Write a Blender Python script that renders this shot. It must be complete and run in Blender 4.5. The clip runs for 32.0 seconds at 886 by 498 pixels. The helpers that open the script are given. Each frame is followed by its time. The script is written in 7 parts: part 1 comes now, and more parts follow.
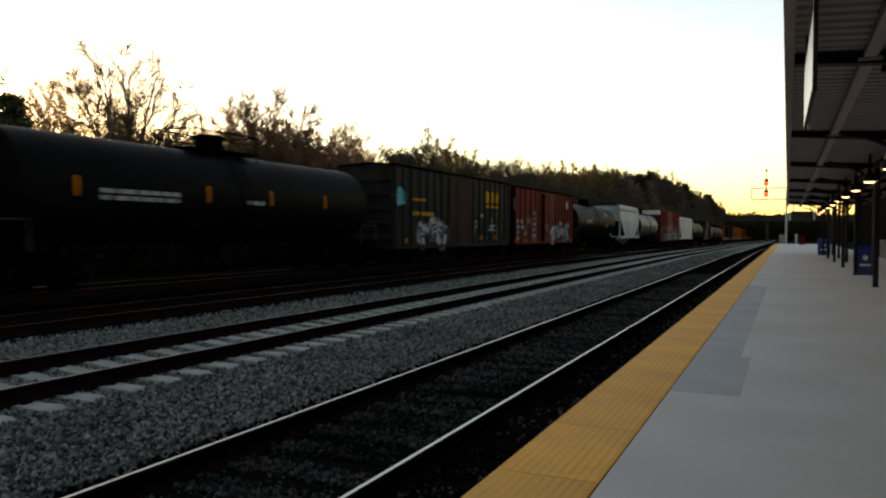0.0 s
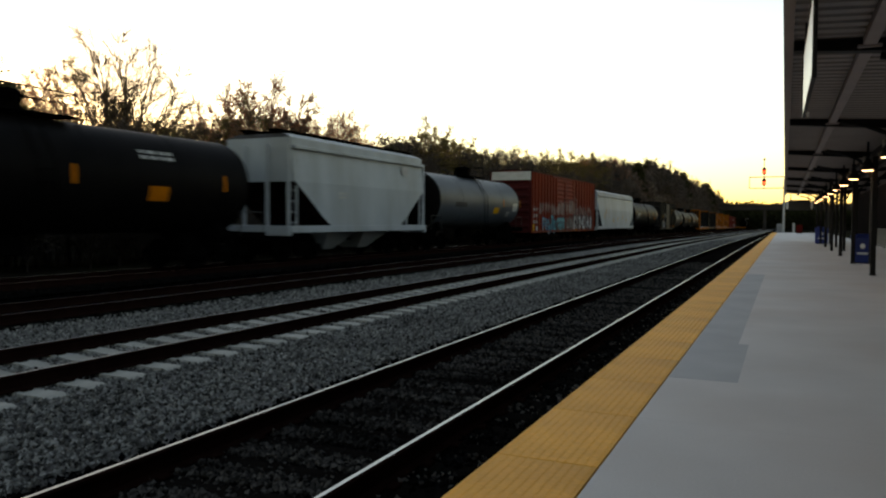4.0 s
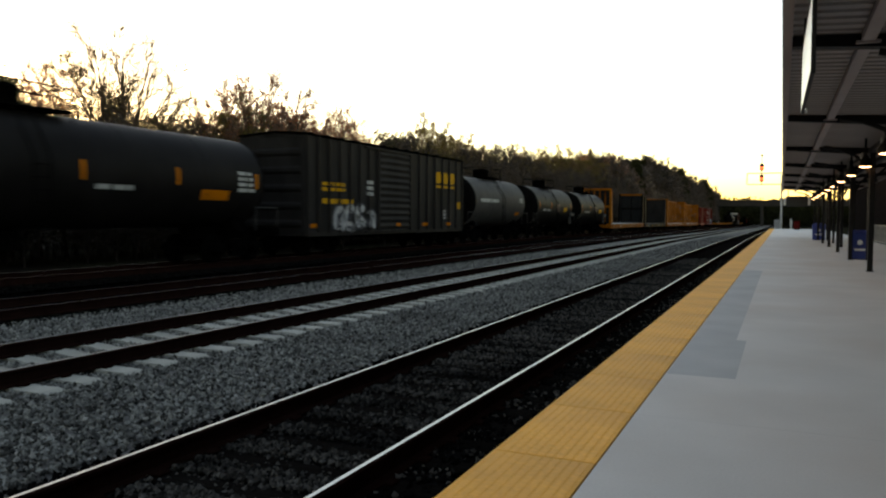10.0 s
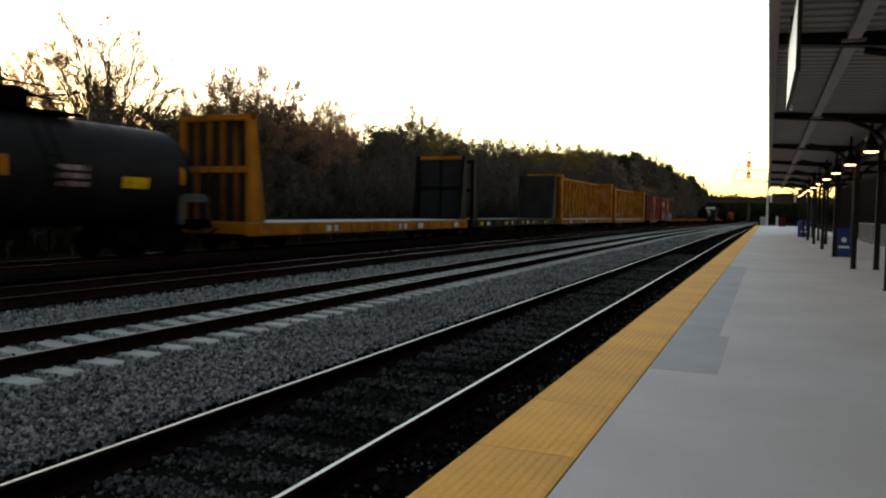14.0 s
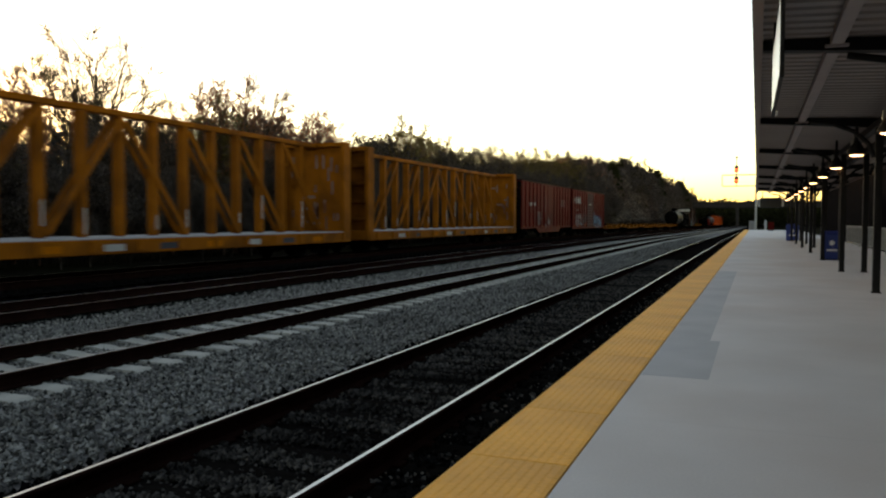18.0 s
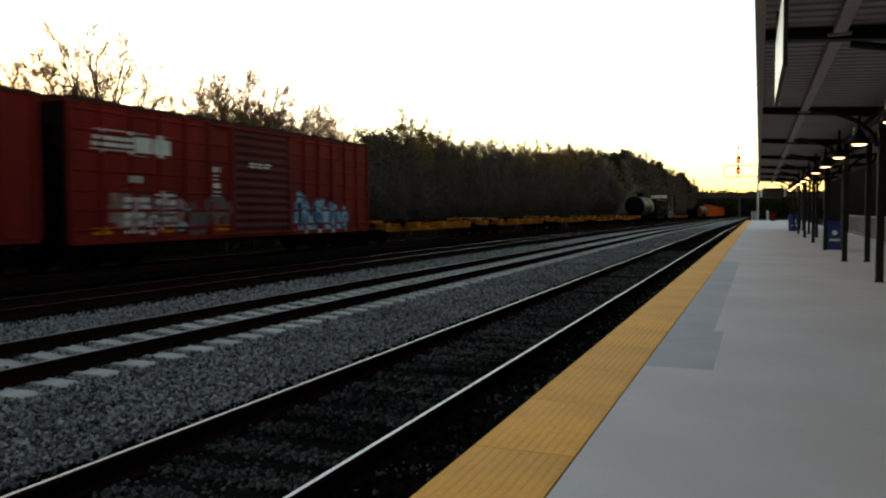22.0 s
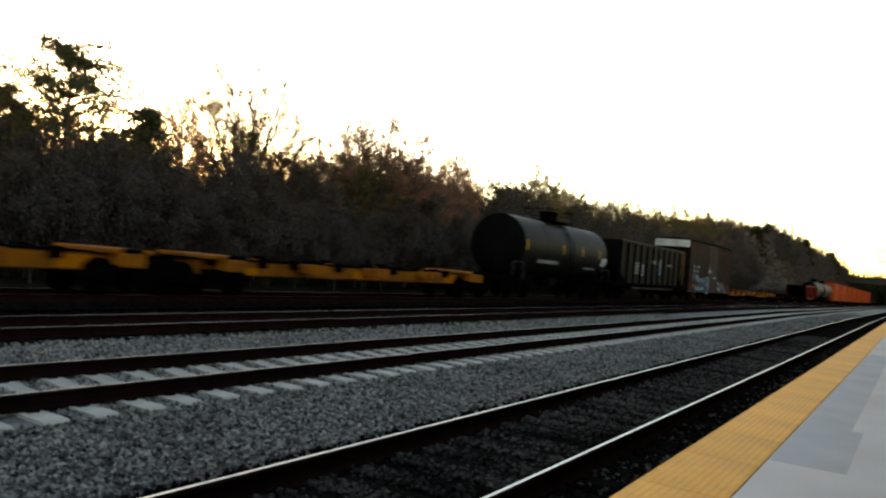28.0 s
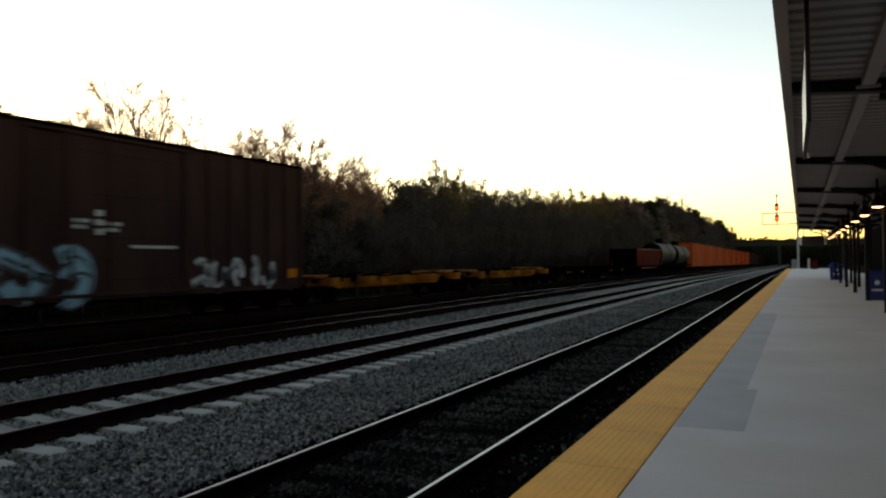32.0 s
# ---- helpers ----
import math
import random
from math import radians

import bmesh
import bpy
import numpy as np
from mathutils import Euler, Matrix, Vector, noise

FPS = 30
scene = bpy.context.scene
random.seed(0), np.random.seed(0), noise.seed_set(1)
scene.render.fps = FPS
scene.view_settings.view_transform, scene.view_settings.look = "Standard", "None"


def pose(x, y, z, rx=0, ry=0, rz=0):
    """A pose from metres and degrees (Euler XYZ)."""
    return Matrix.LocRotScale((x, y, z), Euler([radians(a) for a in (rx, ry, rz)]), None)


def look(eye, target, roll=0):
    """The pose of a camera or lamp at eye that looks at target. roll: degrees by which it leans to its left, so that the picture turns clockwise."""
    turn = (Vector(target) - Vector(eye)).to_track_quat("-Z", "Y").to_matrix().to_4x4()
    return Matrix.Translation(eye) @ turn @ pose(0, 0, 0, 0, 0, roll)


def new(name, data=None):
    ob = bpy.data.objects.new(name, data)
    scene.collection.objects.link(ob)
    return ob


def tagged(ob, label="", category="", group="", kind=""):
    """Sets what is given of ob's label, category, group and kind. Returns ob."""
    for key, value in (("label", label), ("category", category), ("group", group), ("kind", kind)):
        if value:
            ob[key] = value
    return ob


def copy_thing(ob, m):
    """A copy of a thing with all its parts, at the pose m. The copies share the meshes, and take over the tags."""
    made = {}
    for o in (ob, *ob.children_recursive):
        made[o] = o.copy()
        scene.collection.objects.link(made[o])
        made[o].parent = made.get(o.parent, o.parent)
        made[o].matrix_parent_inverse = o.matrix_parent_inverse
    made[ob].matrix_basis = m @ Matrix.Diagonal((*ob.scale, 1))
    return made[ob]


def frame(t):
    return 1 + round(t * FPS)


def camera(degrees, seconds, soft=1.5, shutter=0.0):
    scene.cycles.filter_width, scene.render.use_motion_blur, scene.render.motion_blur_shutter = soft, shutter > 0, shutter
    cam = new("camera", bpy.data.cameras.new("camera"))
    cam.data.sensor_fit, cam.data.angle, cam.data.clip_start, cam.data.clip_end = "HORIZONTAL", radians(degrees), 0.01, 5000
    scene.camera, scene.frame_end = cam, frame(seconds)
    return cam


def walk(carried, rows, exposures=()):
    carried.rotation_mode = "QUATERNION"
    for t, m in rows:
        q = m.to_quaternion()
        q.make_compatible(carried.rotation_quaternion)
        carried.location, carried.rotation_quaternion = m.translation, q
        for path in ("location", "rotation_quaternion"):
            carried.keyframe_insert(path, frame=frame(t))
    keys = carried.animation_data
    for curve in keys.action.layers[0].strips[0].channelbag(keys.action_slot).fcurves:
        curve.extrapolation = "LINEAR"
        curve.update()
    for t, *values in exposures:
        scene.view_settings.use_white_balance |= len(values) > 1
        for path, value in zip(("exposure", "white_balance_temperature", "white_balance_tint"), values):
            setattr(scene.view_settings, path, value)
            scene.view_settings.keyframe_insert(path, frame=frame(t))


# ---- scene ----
# The corridor runs along +Y; X points from the tracks to the platform; the platform's top is z = 0.
CAM_ROWS = [
    (0.0, -0.017, -0.012, 1.411, 24.45, -1.30, -0.30),
    (0.5, -0.026, -0.010, 1.407, 24.57, -1.27, -0.34),
    (1.0, -0.023, -0.004, 1.409, 24.64, -1.06, -0.25),
    (1.5, -0.021, -0.017, 1.411, 24.62, -0.94, -0.35),
    (2.0, -0.015, -0.032, 1.413, 24.75, -0.86, -0.35),
    (2.5, -0.011, -0.038, 1.412, 24.81, -1.34, -0.40),
    (3.0, -0.002, -0.029, 1.411, 24.57, -1.84, -0.17),
    (3.5, -0.013, -0.030, 1.397, 24.44, -1.90, -0.17),
    (5.5, -0.033, -0.019, 1.393, 23.87, -3.29, -0.70),
    (6.0, -0.033, -0.006, 1.397, 23.91, -3.40, -0.75),
    (6.5, -0.037, -0.007, 1.397, 23.54, -3.03, -0.64),
    (7.0, -0.042, -0.006, 1.395, 23.62, -2.80, -0.80),
    (7.5, -0.049, -0.000, 1.390, 24.02, -3.12, -0.85),
    (8.0, -0.045, -0.013, 1.397, 24.01, -2.73, -0.72),
    (8.5, -0.046, -0.012, 1.397, 23.79, -2.53, -0.79),
    (9.0, -0.032, -0.013, 1.399, 23.56, -2.46, -0.66),
    (9.5, -0.032, -0.027, 1.396, 23.70, -2.61, -0.49),
    (10.0, -0.032, -0.015, 1.394, 24.11, -2.45, -0.37),
    (10.5, -0.035, 0.001, 1.394, 24.25, -2.63, -0.19),
    (11.0, -0.020, 0.016, 1.396, 23.25, -2.94, -0.67),
    (11.5, -0.000, 0.012, 1.389, 24.46, -4.14, -1.98),
    (12.0, -0.001, -0.027, 1.395, 25.09, -2.50, -0.77),
    (12.5, -0.014, -0.009, 1.395, 24.63, -2.06, -0.47),
    (13.0, -0.011, -0.029, 1.398, 24.09, -2.17, -0.53),
    (13.5, -0.017, 0.002, 1.392, 23.68, -2.38, -0.40),
    (14.0, -0.009, 0.007, 1.395, 23.24, -2.92, -0.93),
    (14.5, -0.024, -0.016, 1.392, 23.36, -2.07, -0.72),
    (16.5, -0.009, -0.007, 1.393, 22.88, -2.68, -0.09),
    (17.0, -0.011, -0.013, 1.398, 22.51, -2.53, -0.39),
    (17.5, -0.004, -0.006, 1.402, 22.57, -2.21, -0.22),
    (18.0, -0.000, 0.003, 1.400, 22.51, -2.23, -0.07),
    (18.5, -0.005, -0.004, 1.397, 22.54, -2.45, 0.02),
    (19.0, -0.008, -0.004, 1.396, 22.40, -2.28, -0.04),
    (19.5, -0.006, -0.007, 1.395, 22.14, -2.10, 0.12),
    (20.0, -0.003, -0.004, 1.403, 22.15, -2.30, 0.27),
    (20.5, -0.001, 0.008, 1.399, 22.44, -2.30, 0.30),
    (21.0, -0.003, 0.007, 1.394, 22.74, -2.54, 0.43),
    (21.5, -0.015, 0.023, 1.394, 22.78, -2.81, 0.33),
    (22.0, -0.013, 0.003, 1.395, 22.63, -2.76, 0.38),
    (22.5, -0.005, 0.006, 1.392, 22.46, -2.55, 0.59),
    (23.0, -0.012, -0.010, 1.387, 22.52, -3.28, 0.58),
    (23.5, -0.004, -0.013, 1.397, 23.03, -2.52, 0.40),
    (24.0, -0.010, -0.030, 1.394, 24.40, -2.87, 0.56),
    (24.5, -0.002, -0.012, 1.391, 24.76, -3.75, 0.92),
    (26.5, -0.037, 0.018, 1.378, 26.05, -1.06, -1.69),
    (27.0, 0.024, 0.038, 1.378, 30.10, -2.30, -1.75),
    (27.4, 0.051, 0.085, 1.431, 32.44, 0.70, -1.11),
    (27.5, 0.075, 0.098, 1.440, 33.14, 1.32, -0.60),
    (28.0, 0.025, 0.022, 1.439, 32.20, 0.80, -5.02),
    (28.5, 0.054, 0.008, 1.448, 25.20, 0.70, -1.43),
    (29.0, 0.092, 0.025, 1.453, 23.54, 0.74, 0.14),
    (29.5, 0.071, 0.033, 1.472, 25.31, 0.48, 0.58),
    (30.0, 0.069, 0.040, 1.471, 27.03, 0.83, 0.25),
    (30.5, 0.074, 0.026, 1.471, 26.40, 1.23, -0.21),
    (31.0, 0.090, 0.032, 1.466, 25.44, 0.54, 0.14),
    (31.5, 0.104, 0.041, 1.468, 25.96, 0.48, 1.13),
    (32.0, 0.088, 0.049, 1.470, 25.27, 0.98, 0.66),
]
cam = camera(60.65, 32.0, soft=2.2, shutter=0.5)
walk(cam, [(t, pose(x, y, z, 90 + p, r, yw)) for t, x, y, z, yw, p, r in CAM_ROWS],
     exposures=[(0, 1.74, 8300, 21), (3.5, 1.78, 8300, 21), (5.5, 2.2, 8300, 21), (9.5, 2.25, 8300, 21), (12.0, 2.38, 8300, 21), (14.0, 2.27, 8300, 21), (17.0, 2.14, 8300, 21), (26.5, 2.1, 8300, 21), (27.0, 2.14, 8300, 21), (27.4, 2.69, 8300, 21), (28.3, 2.69, 8300, 21), (28.9, 1.64, 8300, 21), (32, 1.67, 8300, 21)])

# ---- light: dusk sky, the sun just behind the trees beyond the tracks ----
SUN_AZ = radians(59)            # to the left of +Y
SUN_EL = radians(5)
world = bpy.data.worlds.new("dusk")
scene.world = world
world.use_nodes = True
wn = world.node_tree
wn.nodes.clear()
sky = wn.nodes.new("ShaderNodeTexSky")
sky.sky_type = "NISHITA"
sky.sun_disc = False
sky.sun_elevation = SUN_EL
sky.sun_rotation = -SUN_AZ
sky.air_density, sky.dust_density, sky.ozone_density = 1.0, 0.4, 1.25
bg = wn.nodes.new("ShaderNodeBackground")
bg.inputs["Strength"].default_value = 0.15
wout = wn.nodes.new("ShaderNodeOutputWorld")
wn.links.new(sky.outputs["Color"], bg.inputs["Color"])
wn.links.new(bg.outputs["Background"], wout.inputs["Surface"])
sun = new("sun", bpy.data.lights.new("sun", "SUN"))
sun.data.energy, sun.data.angle, sun.data.color = 0.45, radians(3), (1.0, 0.72, 0.45)
sun.matrix_world = look((0, 0, 0), (math.sin(SUN_AZ) * math.cos(SUN_EL), -math.cos(SUN_AZ) * math.cos(SUN_EL), -math.sin(SUN_EL)))


# ---- materials ----
def material(name, color, rough=0.8, metal=0.0, vary=0.25, scale=3.0, fine=40.0, bump=0.2, dirt=None, dirt_amount=0.4,
             dirt_scale=0.6, jitter=0.0, island=0.0, stretch=(1, 1, 1), spec=0.5, translucent=0.0):
    """Base colour varied at two scales, with grain relief; dirt: a second colour in patches."""
    m = bpy.data.materials.new(name)
    m.use_nodes = True
    nt, nodes = m.node_tree, m.node_tree.nodes
    bsdf = nodes["Principled BSDF"]
    bsdf.inputs["Roughness"].default_value = rough
    bsdf.inputs["Metallic"].default_value = metal
    bsdf.inputs["Specular IOR Level"].default_value = spec
    tc = nodes.new("ShaderNodeTexCoord")
    mp = nodes.new("ShaderNodeMapping")
    mp.inputs["Scale"].default_value = stretch
    nt.links.new(tc.outputs["Object"], mp.inputs["Vector"])
    n1, n2 = nodes.new("ShaderNodeTexNoise"), nodes.new("ShaderNodeTexNoise")
    n1.inputs["Scale"].default_value, n2.inputs["Scale"].default_value = scale, fine
    n1.inputs["Detail"].default_value, n2.inputs["Detail"].default_value = 4, 3
    for n in (n1, n2):
        nt.links.new(mp.outputs["Vector"], n.inputs["Vector"])
    both = nodes.new("ShaderNodeMath")
    both.operation = "MULTIPLY_ADD"
    nt.links.new(n1.outputs["Fac"], both.inputs[0])
    both.inputs[1].default_value = 0.65
    scaled = nodes.new("ShaderNodeMath")
    scaled.operation = "MULTIPLY"
    scaled.inputs[1].default_value = 0.35
    nt.links.new(n2.outputs["Fac"], scaled.inputs[0])
    nt.links.new(scaled.outputs[0], both.inputs[2])
    ramp = nodes.new("ShaderNodeValToRGB")
    lo, hi = [c * (1 - vary) for c in color], [min(1, c * (1 + vary)) for c in color]
    ramp.color_ramp.elements[0].position, ramp.color_ramp.elements[1].position = 0.34, 0.66
    ramp.color_ramp.elements[0].color, ramp.color_ramp.elements[1].color = (*lo, 1), (*hi, 1)
    nt.links.new(both.outputs[0], ramp.inputs["Fac"])
    out = ramp.outputs["Color"]
    if dirt:
        n3 = nodes.new("ShaderNodeTexNoise")
        n3.inputs["Scale"].default_value, n3.inputs["Detail"].default_value = dirt_scale, 6
        nt.links.new(mp.outputs["Vector"], n3.inputs["Vector"])
        r3 = nodes.new("ShaderNodeMapRange")
        r3.inputs["From Min"].default_value, r3.inputs["From Max"].default_value = 0.45, 0.68
        r3.inputs["To Max"].default_value = dirt_amount
        nt.links.new(n3.outputs["Fac"], r3.inputs["Value"])
        mix = nodes.new("ShaderNodeMix")
        mix.data_type = "RGBA"
        nt.links.new(r3.outputs["Result"], mix.inputs["Factor"])
        nt.links.new(out, mix.inputs["A"])
        mix.inputs["B"].default_value = (*dirt, 1)
        out = mix.outputs["Result"]
    if jitter or island:
        if jitter:
            info = nodes.new("ShaderNodeObjectInfo")
            source, amount = info.outputs["Random"], jitter
        else:
            info = nodes.new("ShaderNodeNewGeometry")
            source, amount = info.outputs["Random Per Island"], island
        rng = nodes.new("ShaderNodeMapRange")
        rng.inputs["To Min"].default_value, rng.inputs["To Max"].default_value = 1 - amount, 1 + amount
        nt.links.new(source, rng.inputs["Value"])
        hsv = nodes.new("ShaderNodeHueSaturation")
        nt.links.new(rng.outputs["Result"], hsv.inputs["Value"])
        nt.links.new(out, hsv.inputs["Color"])
        out = hsv.outputs["Color"]
    nt.links.new(out, bsdf.inputs["Base Color"])
    if bump:
        b = nodes.new("ShaderNodeBump")
        b.inputs["Strength"].default_value, b.inputs["Distance"].default_value = bump, 0.02
        nt.links.new(both.outputs[0], b.inputs["Height"])
        nt.links.new(b.outputs["Normal"], bsdf.inputs["Normal"])
    if translucent:
        tr = nodes.new("ShaderNodeBsdfTranslucent")
        nt.links.new(out, tr.inputs["Color"])
        ms = nodes.new("ShaderNodeMixShader")
        ms.inputs["Fac"].default_value = translucent
        nt.links.new(bsdf.outputs["BSDF"], ms.inputs[1])
        nt.links.new(tr.outputs["BSDF"], ms.inputs[2])
        nt.links.new(ms.outputs["Shader"], nodes["Material Output"].inputs["Surface"])
    return m


def glowing(name, color, strength):
    m = bpy.data.materials.new(name)
    m.use_nodes = True
    b = m.node_tree.nodes["Principled BSDF"]
    b.inputs["Base Color"].default_value = (*color, 1)
    b.inputs["Emission Color"].default_value = (*color, 1)
    b.inputs["Emission Strength"].default_value = strength
    return m


M = {}
M["earth"] = material("dark_earth", (0.014, 0.012, 0.009), 0.95, vary=0.4, scale=0.4, fine=6, bump=0.5, dirt=(0.018, 0.02, 0.009), dirt_amount=0.7, dirt_scale=0.15, spec=0.0)
M["ballast_bed"] = material("ballast_bed", (0.105, 0.1, 0.094), 0.95, vary=0.5, scale=6, fine=28, bump=1.0, dirt=(0.025, 0.025, 0.025), dirt_amount=0.6, dirt_scale=0.5, spec=0.06)
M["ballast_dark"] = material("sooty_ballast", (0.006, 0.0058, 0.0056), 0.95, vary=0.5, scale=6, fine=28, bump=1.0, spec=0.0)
M["stone"] = material("ballast_stone", (0.128, 0.126, 0.116), 0.9, vary=0.3, scale=9, fine=50, bump=0.2, island=0.9, dirt=(0.06, 0.058, 0.053), dirt_amount=0.55, dirt_scale=0.7, spec=0.05)
# near-black stone and bed: shade by train and rails, put into the colour
M["stone_shaded"] = material("shaded_black_stone", (0.0042, 0.004, 0.0038), 0.95, vary=0.3, scale=9, fine=50, bump=0.3, island=0.7, spec=0.0)
M["ballast_soot"] = material("shaded_black_bed", (0.003, 0.0029, 0.0028), 0.95, vary=0.5, scale=6, fine=28, bump=0.6, spec=0.0)
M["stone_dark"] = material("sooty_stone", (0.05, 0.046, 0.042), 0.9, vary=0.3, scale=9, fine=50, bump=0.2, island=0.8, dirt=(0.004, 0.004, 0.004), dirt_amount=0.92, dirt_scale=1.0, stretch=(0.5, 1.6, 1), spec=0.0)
M["concrete_tie"] = material("concrete_tie", (0.3, 0.292, 0.258), 0.9, vary=0.18, scale=5, fine=60, bump=0.2, dirt=(0.12, 0.115, 0.1), dirt_amount=0.5, dirt_scale=2.5, jitter=0.12, spec=0.06)
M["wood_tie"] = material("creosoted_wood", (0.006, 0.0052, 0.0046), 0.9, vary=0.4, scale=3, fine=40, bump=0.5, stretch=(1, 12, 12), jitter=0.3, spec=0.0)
M["rail_rust"] = material("rusty_rail_steel", (0.0105, 0.0046, 0.0036), 0.8, vary=0.35, scale=4, fine=60, bump=0.15, spec=0.0)
M["rail_top"] = material("polished_rail_steel", (0.26, 0.285, 0.3), 0.33, metal=1.0, vary=0.12, scale=4, fine=60, bump=0.02)
M["rail_top_dull"] = material("dull_rail_steel", (0.26, 0.25, 0.24), 0.45, metal=1.0, vary=0.2, scale=4, fine=60, bump=0.03)
M["concrete"] = material("platform_concrete", (0.5, 0.47, 0.445), 0.85, vary=0.1, scale=0.7, fine=60, bump=0.1, dirt=(0.44, 0.37, 0.325), dirt_amount=0.6, dirt_scale=0.3)
M["concrete_patch"] = material("darker_concrete_patch", (0.355, 0.352, 0.35), 0.85, vary=0.1, scale=1.2, fine=60, bump=0.1)
M["concrete_edge"] = material("platform_edge_concrete", (0.2, 0.195, 0.19), 0.9, vary=0.2, scale=2, fine=40, bump=0.2)
M["tactile"] = material("yellow_tactile", (0.82, 0.345, 0.02), 0.7, vary=0.16, scale=1.5, fine=30, bump=0.03, dirt=(0.52, 0.225, 0.035), dirt_amount=0.6, dirt_scale=0.9, jitter=0.07)
M["canopy_deck"] = material("painted_metal_deck", (0.29, 0.25, 0.235), 0.6, vary=0.1, scale=1, fine=20, bump=0.03)
M["canopy_steel"] = material("dark_canopy_steel", (0.013, 0.0115, 0.0115), 0.55, vary=0.15, scale=2, fine=30, bump=0.03, spec=0.12)
# paler than the beams: light the purlins catch is put into the colour
M["canopy_purlin"] = material("lit_mauve_steel", (0.34, 0.28, 0.27), 0.55, vary=0.1, scale=2, fine=30, bump=0.03)
M["fascia"] = material("brown_fascia", (0.2, 0.125, 0.1), 0.5, vary=0.1, scale=1.5, fine=30, bump=0.03)
M["sign_white"] = material("white_sign_enamel", (0.82, 0.83, 0.84), 0.25, vary=0.03, scale=1, fine=20, bump=0.0)
M["sign_dark"] = material("dark_sign_face", (0.02, 0.02, 0.022), 0.4, vary=0.1, scale=1, fine=20, bump=0.0)
M["lamp_glow"] = glowing("lamp_glow", (1.0, 0.6, 0.3), 2.4)
M["lamp_red"] = glowing("signal_red", (1.0, 0.06, 0.02), 1.3)
M["blue_bin"] = material("blue_plastic", (0.008, 0.03, 0.2), 0.5, vary=0.1, scale=2, fine=30, bump=0.02)
M["galvanised"] = material("galvanised_steel", (0.33, 0.33, 0.32), 0.5, metal=0.6, vary=0.15, scale=3, fine=40, bump=0.03)
M["dark_wall"] = material("dark_brick_wall", (0.009, 0.0075, 0.007), 0.9, vary=0.3, scale=2, fine=20, bump=0.2, spec=0.0)
M["bridge"] = material("weathered_bridge_concrete", (0.03, 0.027, 0.025), 0.9, vary=0.2, scale=0.3, fine=3, bump=0.1, spec=0.0)
M["bark"] = material("bark", (0.035, 0.028, 0.022), 0.95, vary=0.3, scale=4, fine=30, bump=0.4, spec=0.0)
M["bark_pale"] = material("pale_bark", (0.11, 0.075, 0.058), 0.95, vary=0.3, scale=4, fine=30, bump=0.4, spec=0.0)
M["bud_red"] = material("reddish_buds", (0.26, 0.1, 0.05), 0.8, vary=0.3, scale=4, fine=30, bump=0, island=0.4, translucent=0.6, spec=0.06)
M["leaf_young"] = material("young_leaves", (0.09, 0.072, 0.02), 0.8, vary=0.3, scale=2, fine=30, bump=0, island=0.4, translucent=0.55, spec=0.06)
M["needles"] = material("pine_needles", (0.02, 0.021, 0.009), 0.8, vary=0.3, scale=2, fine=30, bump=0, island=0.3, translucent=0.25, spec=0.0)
# paler copy of the needles: glare from behind is put into the colour
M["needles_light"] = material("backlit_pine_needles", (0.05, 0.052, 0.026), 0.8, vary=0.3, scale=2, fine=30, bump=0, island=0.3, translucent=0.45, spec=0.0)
M["brush"] = material("brush_leaves", (0.058, 0.049, 0.043), 0.9, vary=0.35, scale=0.5, fine=6, bump=0, island=0.15, translucent=0.2, dirt=(0.05, 0.022, 0.013), dirt_amount=0.65, dirt_scale=0.13, spec=0.0)
# farther brush: haze and sun glare are put into a paler grey
M["brush_hazed"] = material("hazed_brush_leaves", (0.105, 0.088, 0.076), 0.9, vary=0.35, scale=0.25, fine=3, bump=0, island=0.15, translucent=0.25, dirt=(0.06, 0.03, 0.018), dirt_amount=0.6, dirt_scale=0.09, spec=0.0)
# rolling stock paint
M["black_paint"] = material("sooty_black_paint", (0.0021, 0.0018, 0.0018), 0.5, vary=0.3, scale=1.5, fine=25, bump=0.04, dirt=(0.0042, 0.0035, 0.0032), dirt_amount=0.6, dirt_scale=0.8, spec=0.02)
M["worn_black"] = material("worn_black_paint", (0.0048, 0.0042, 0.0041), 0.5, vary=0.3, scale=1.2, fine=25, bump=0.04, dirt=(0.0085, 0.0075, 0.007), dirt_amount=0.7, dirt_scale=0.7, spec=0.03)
M["charcoal_paint"] = material("charcoal_paint", (0.0125, 0.0112, 0.0106), 0.55, vary=0.3, scale=1.2, fine=20, bump=0.05, dirt=(0.004, 0.0034, 0.003), dirt_amount=0.75, dirt_scale=0.9, stretch=(1, 1, 0.4), spec=0.03)
M["grey_paint"] = material("dusty_grey_paint", (0.026, 0.0245, 0.0235), 0.6, vary=0.2, scale=1.5, fine=25, bump=0.04, dirt=(0.04, 0.038, 0.036), dirt_amount=0.6, dirt_scale=0.8, spec=0.06)
M["blue_grey_paint"] = material("blue_grey_paint", (0.037, 0.044, 0.053), 0.45, vary=0.16, scale=1.2, fine=25, bump=0.03, dirt=(0.018, 0.019, 0.021), dirt_amount=0.6, dirt_scale=0.7, stretch=(1, 0.5, 1), spec=0.12)
M["white_paint"] = material("grimy_white_paint", (0.225, 0.25, 0.27), 0.55, vary=0.1, scale=1.2, fine=25, bump=0.03, dirt=(0.14, 0.145, 0.14), dirt_amount=0.6, dirt_scale=0.5, stretch=(1, 1, 0.35), spec=0.2)
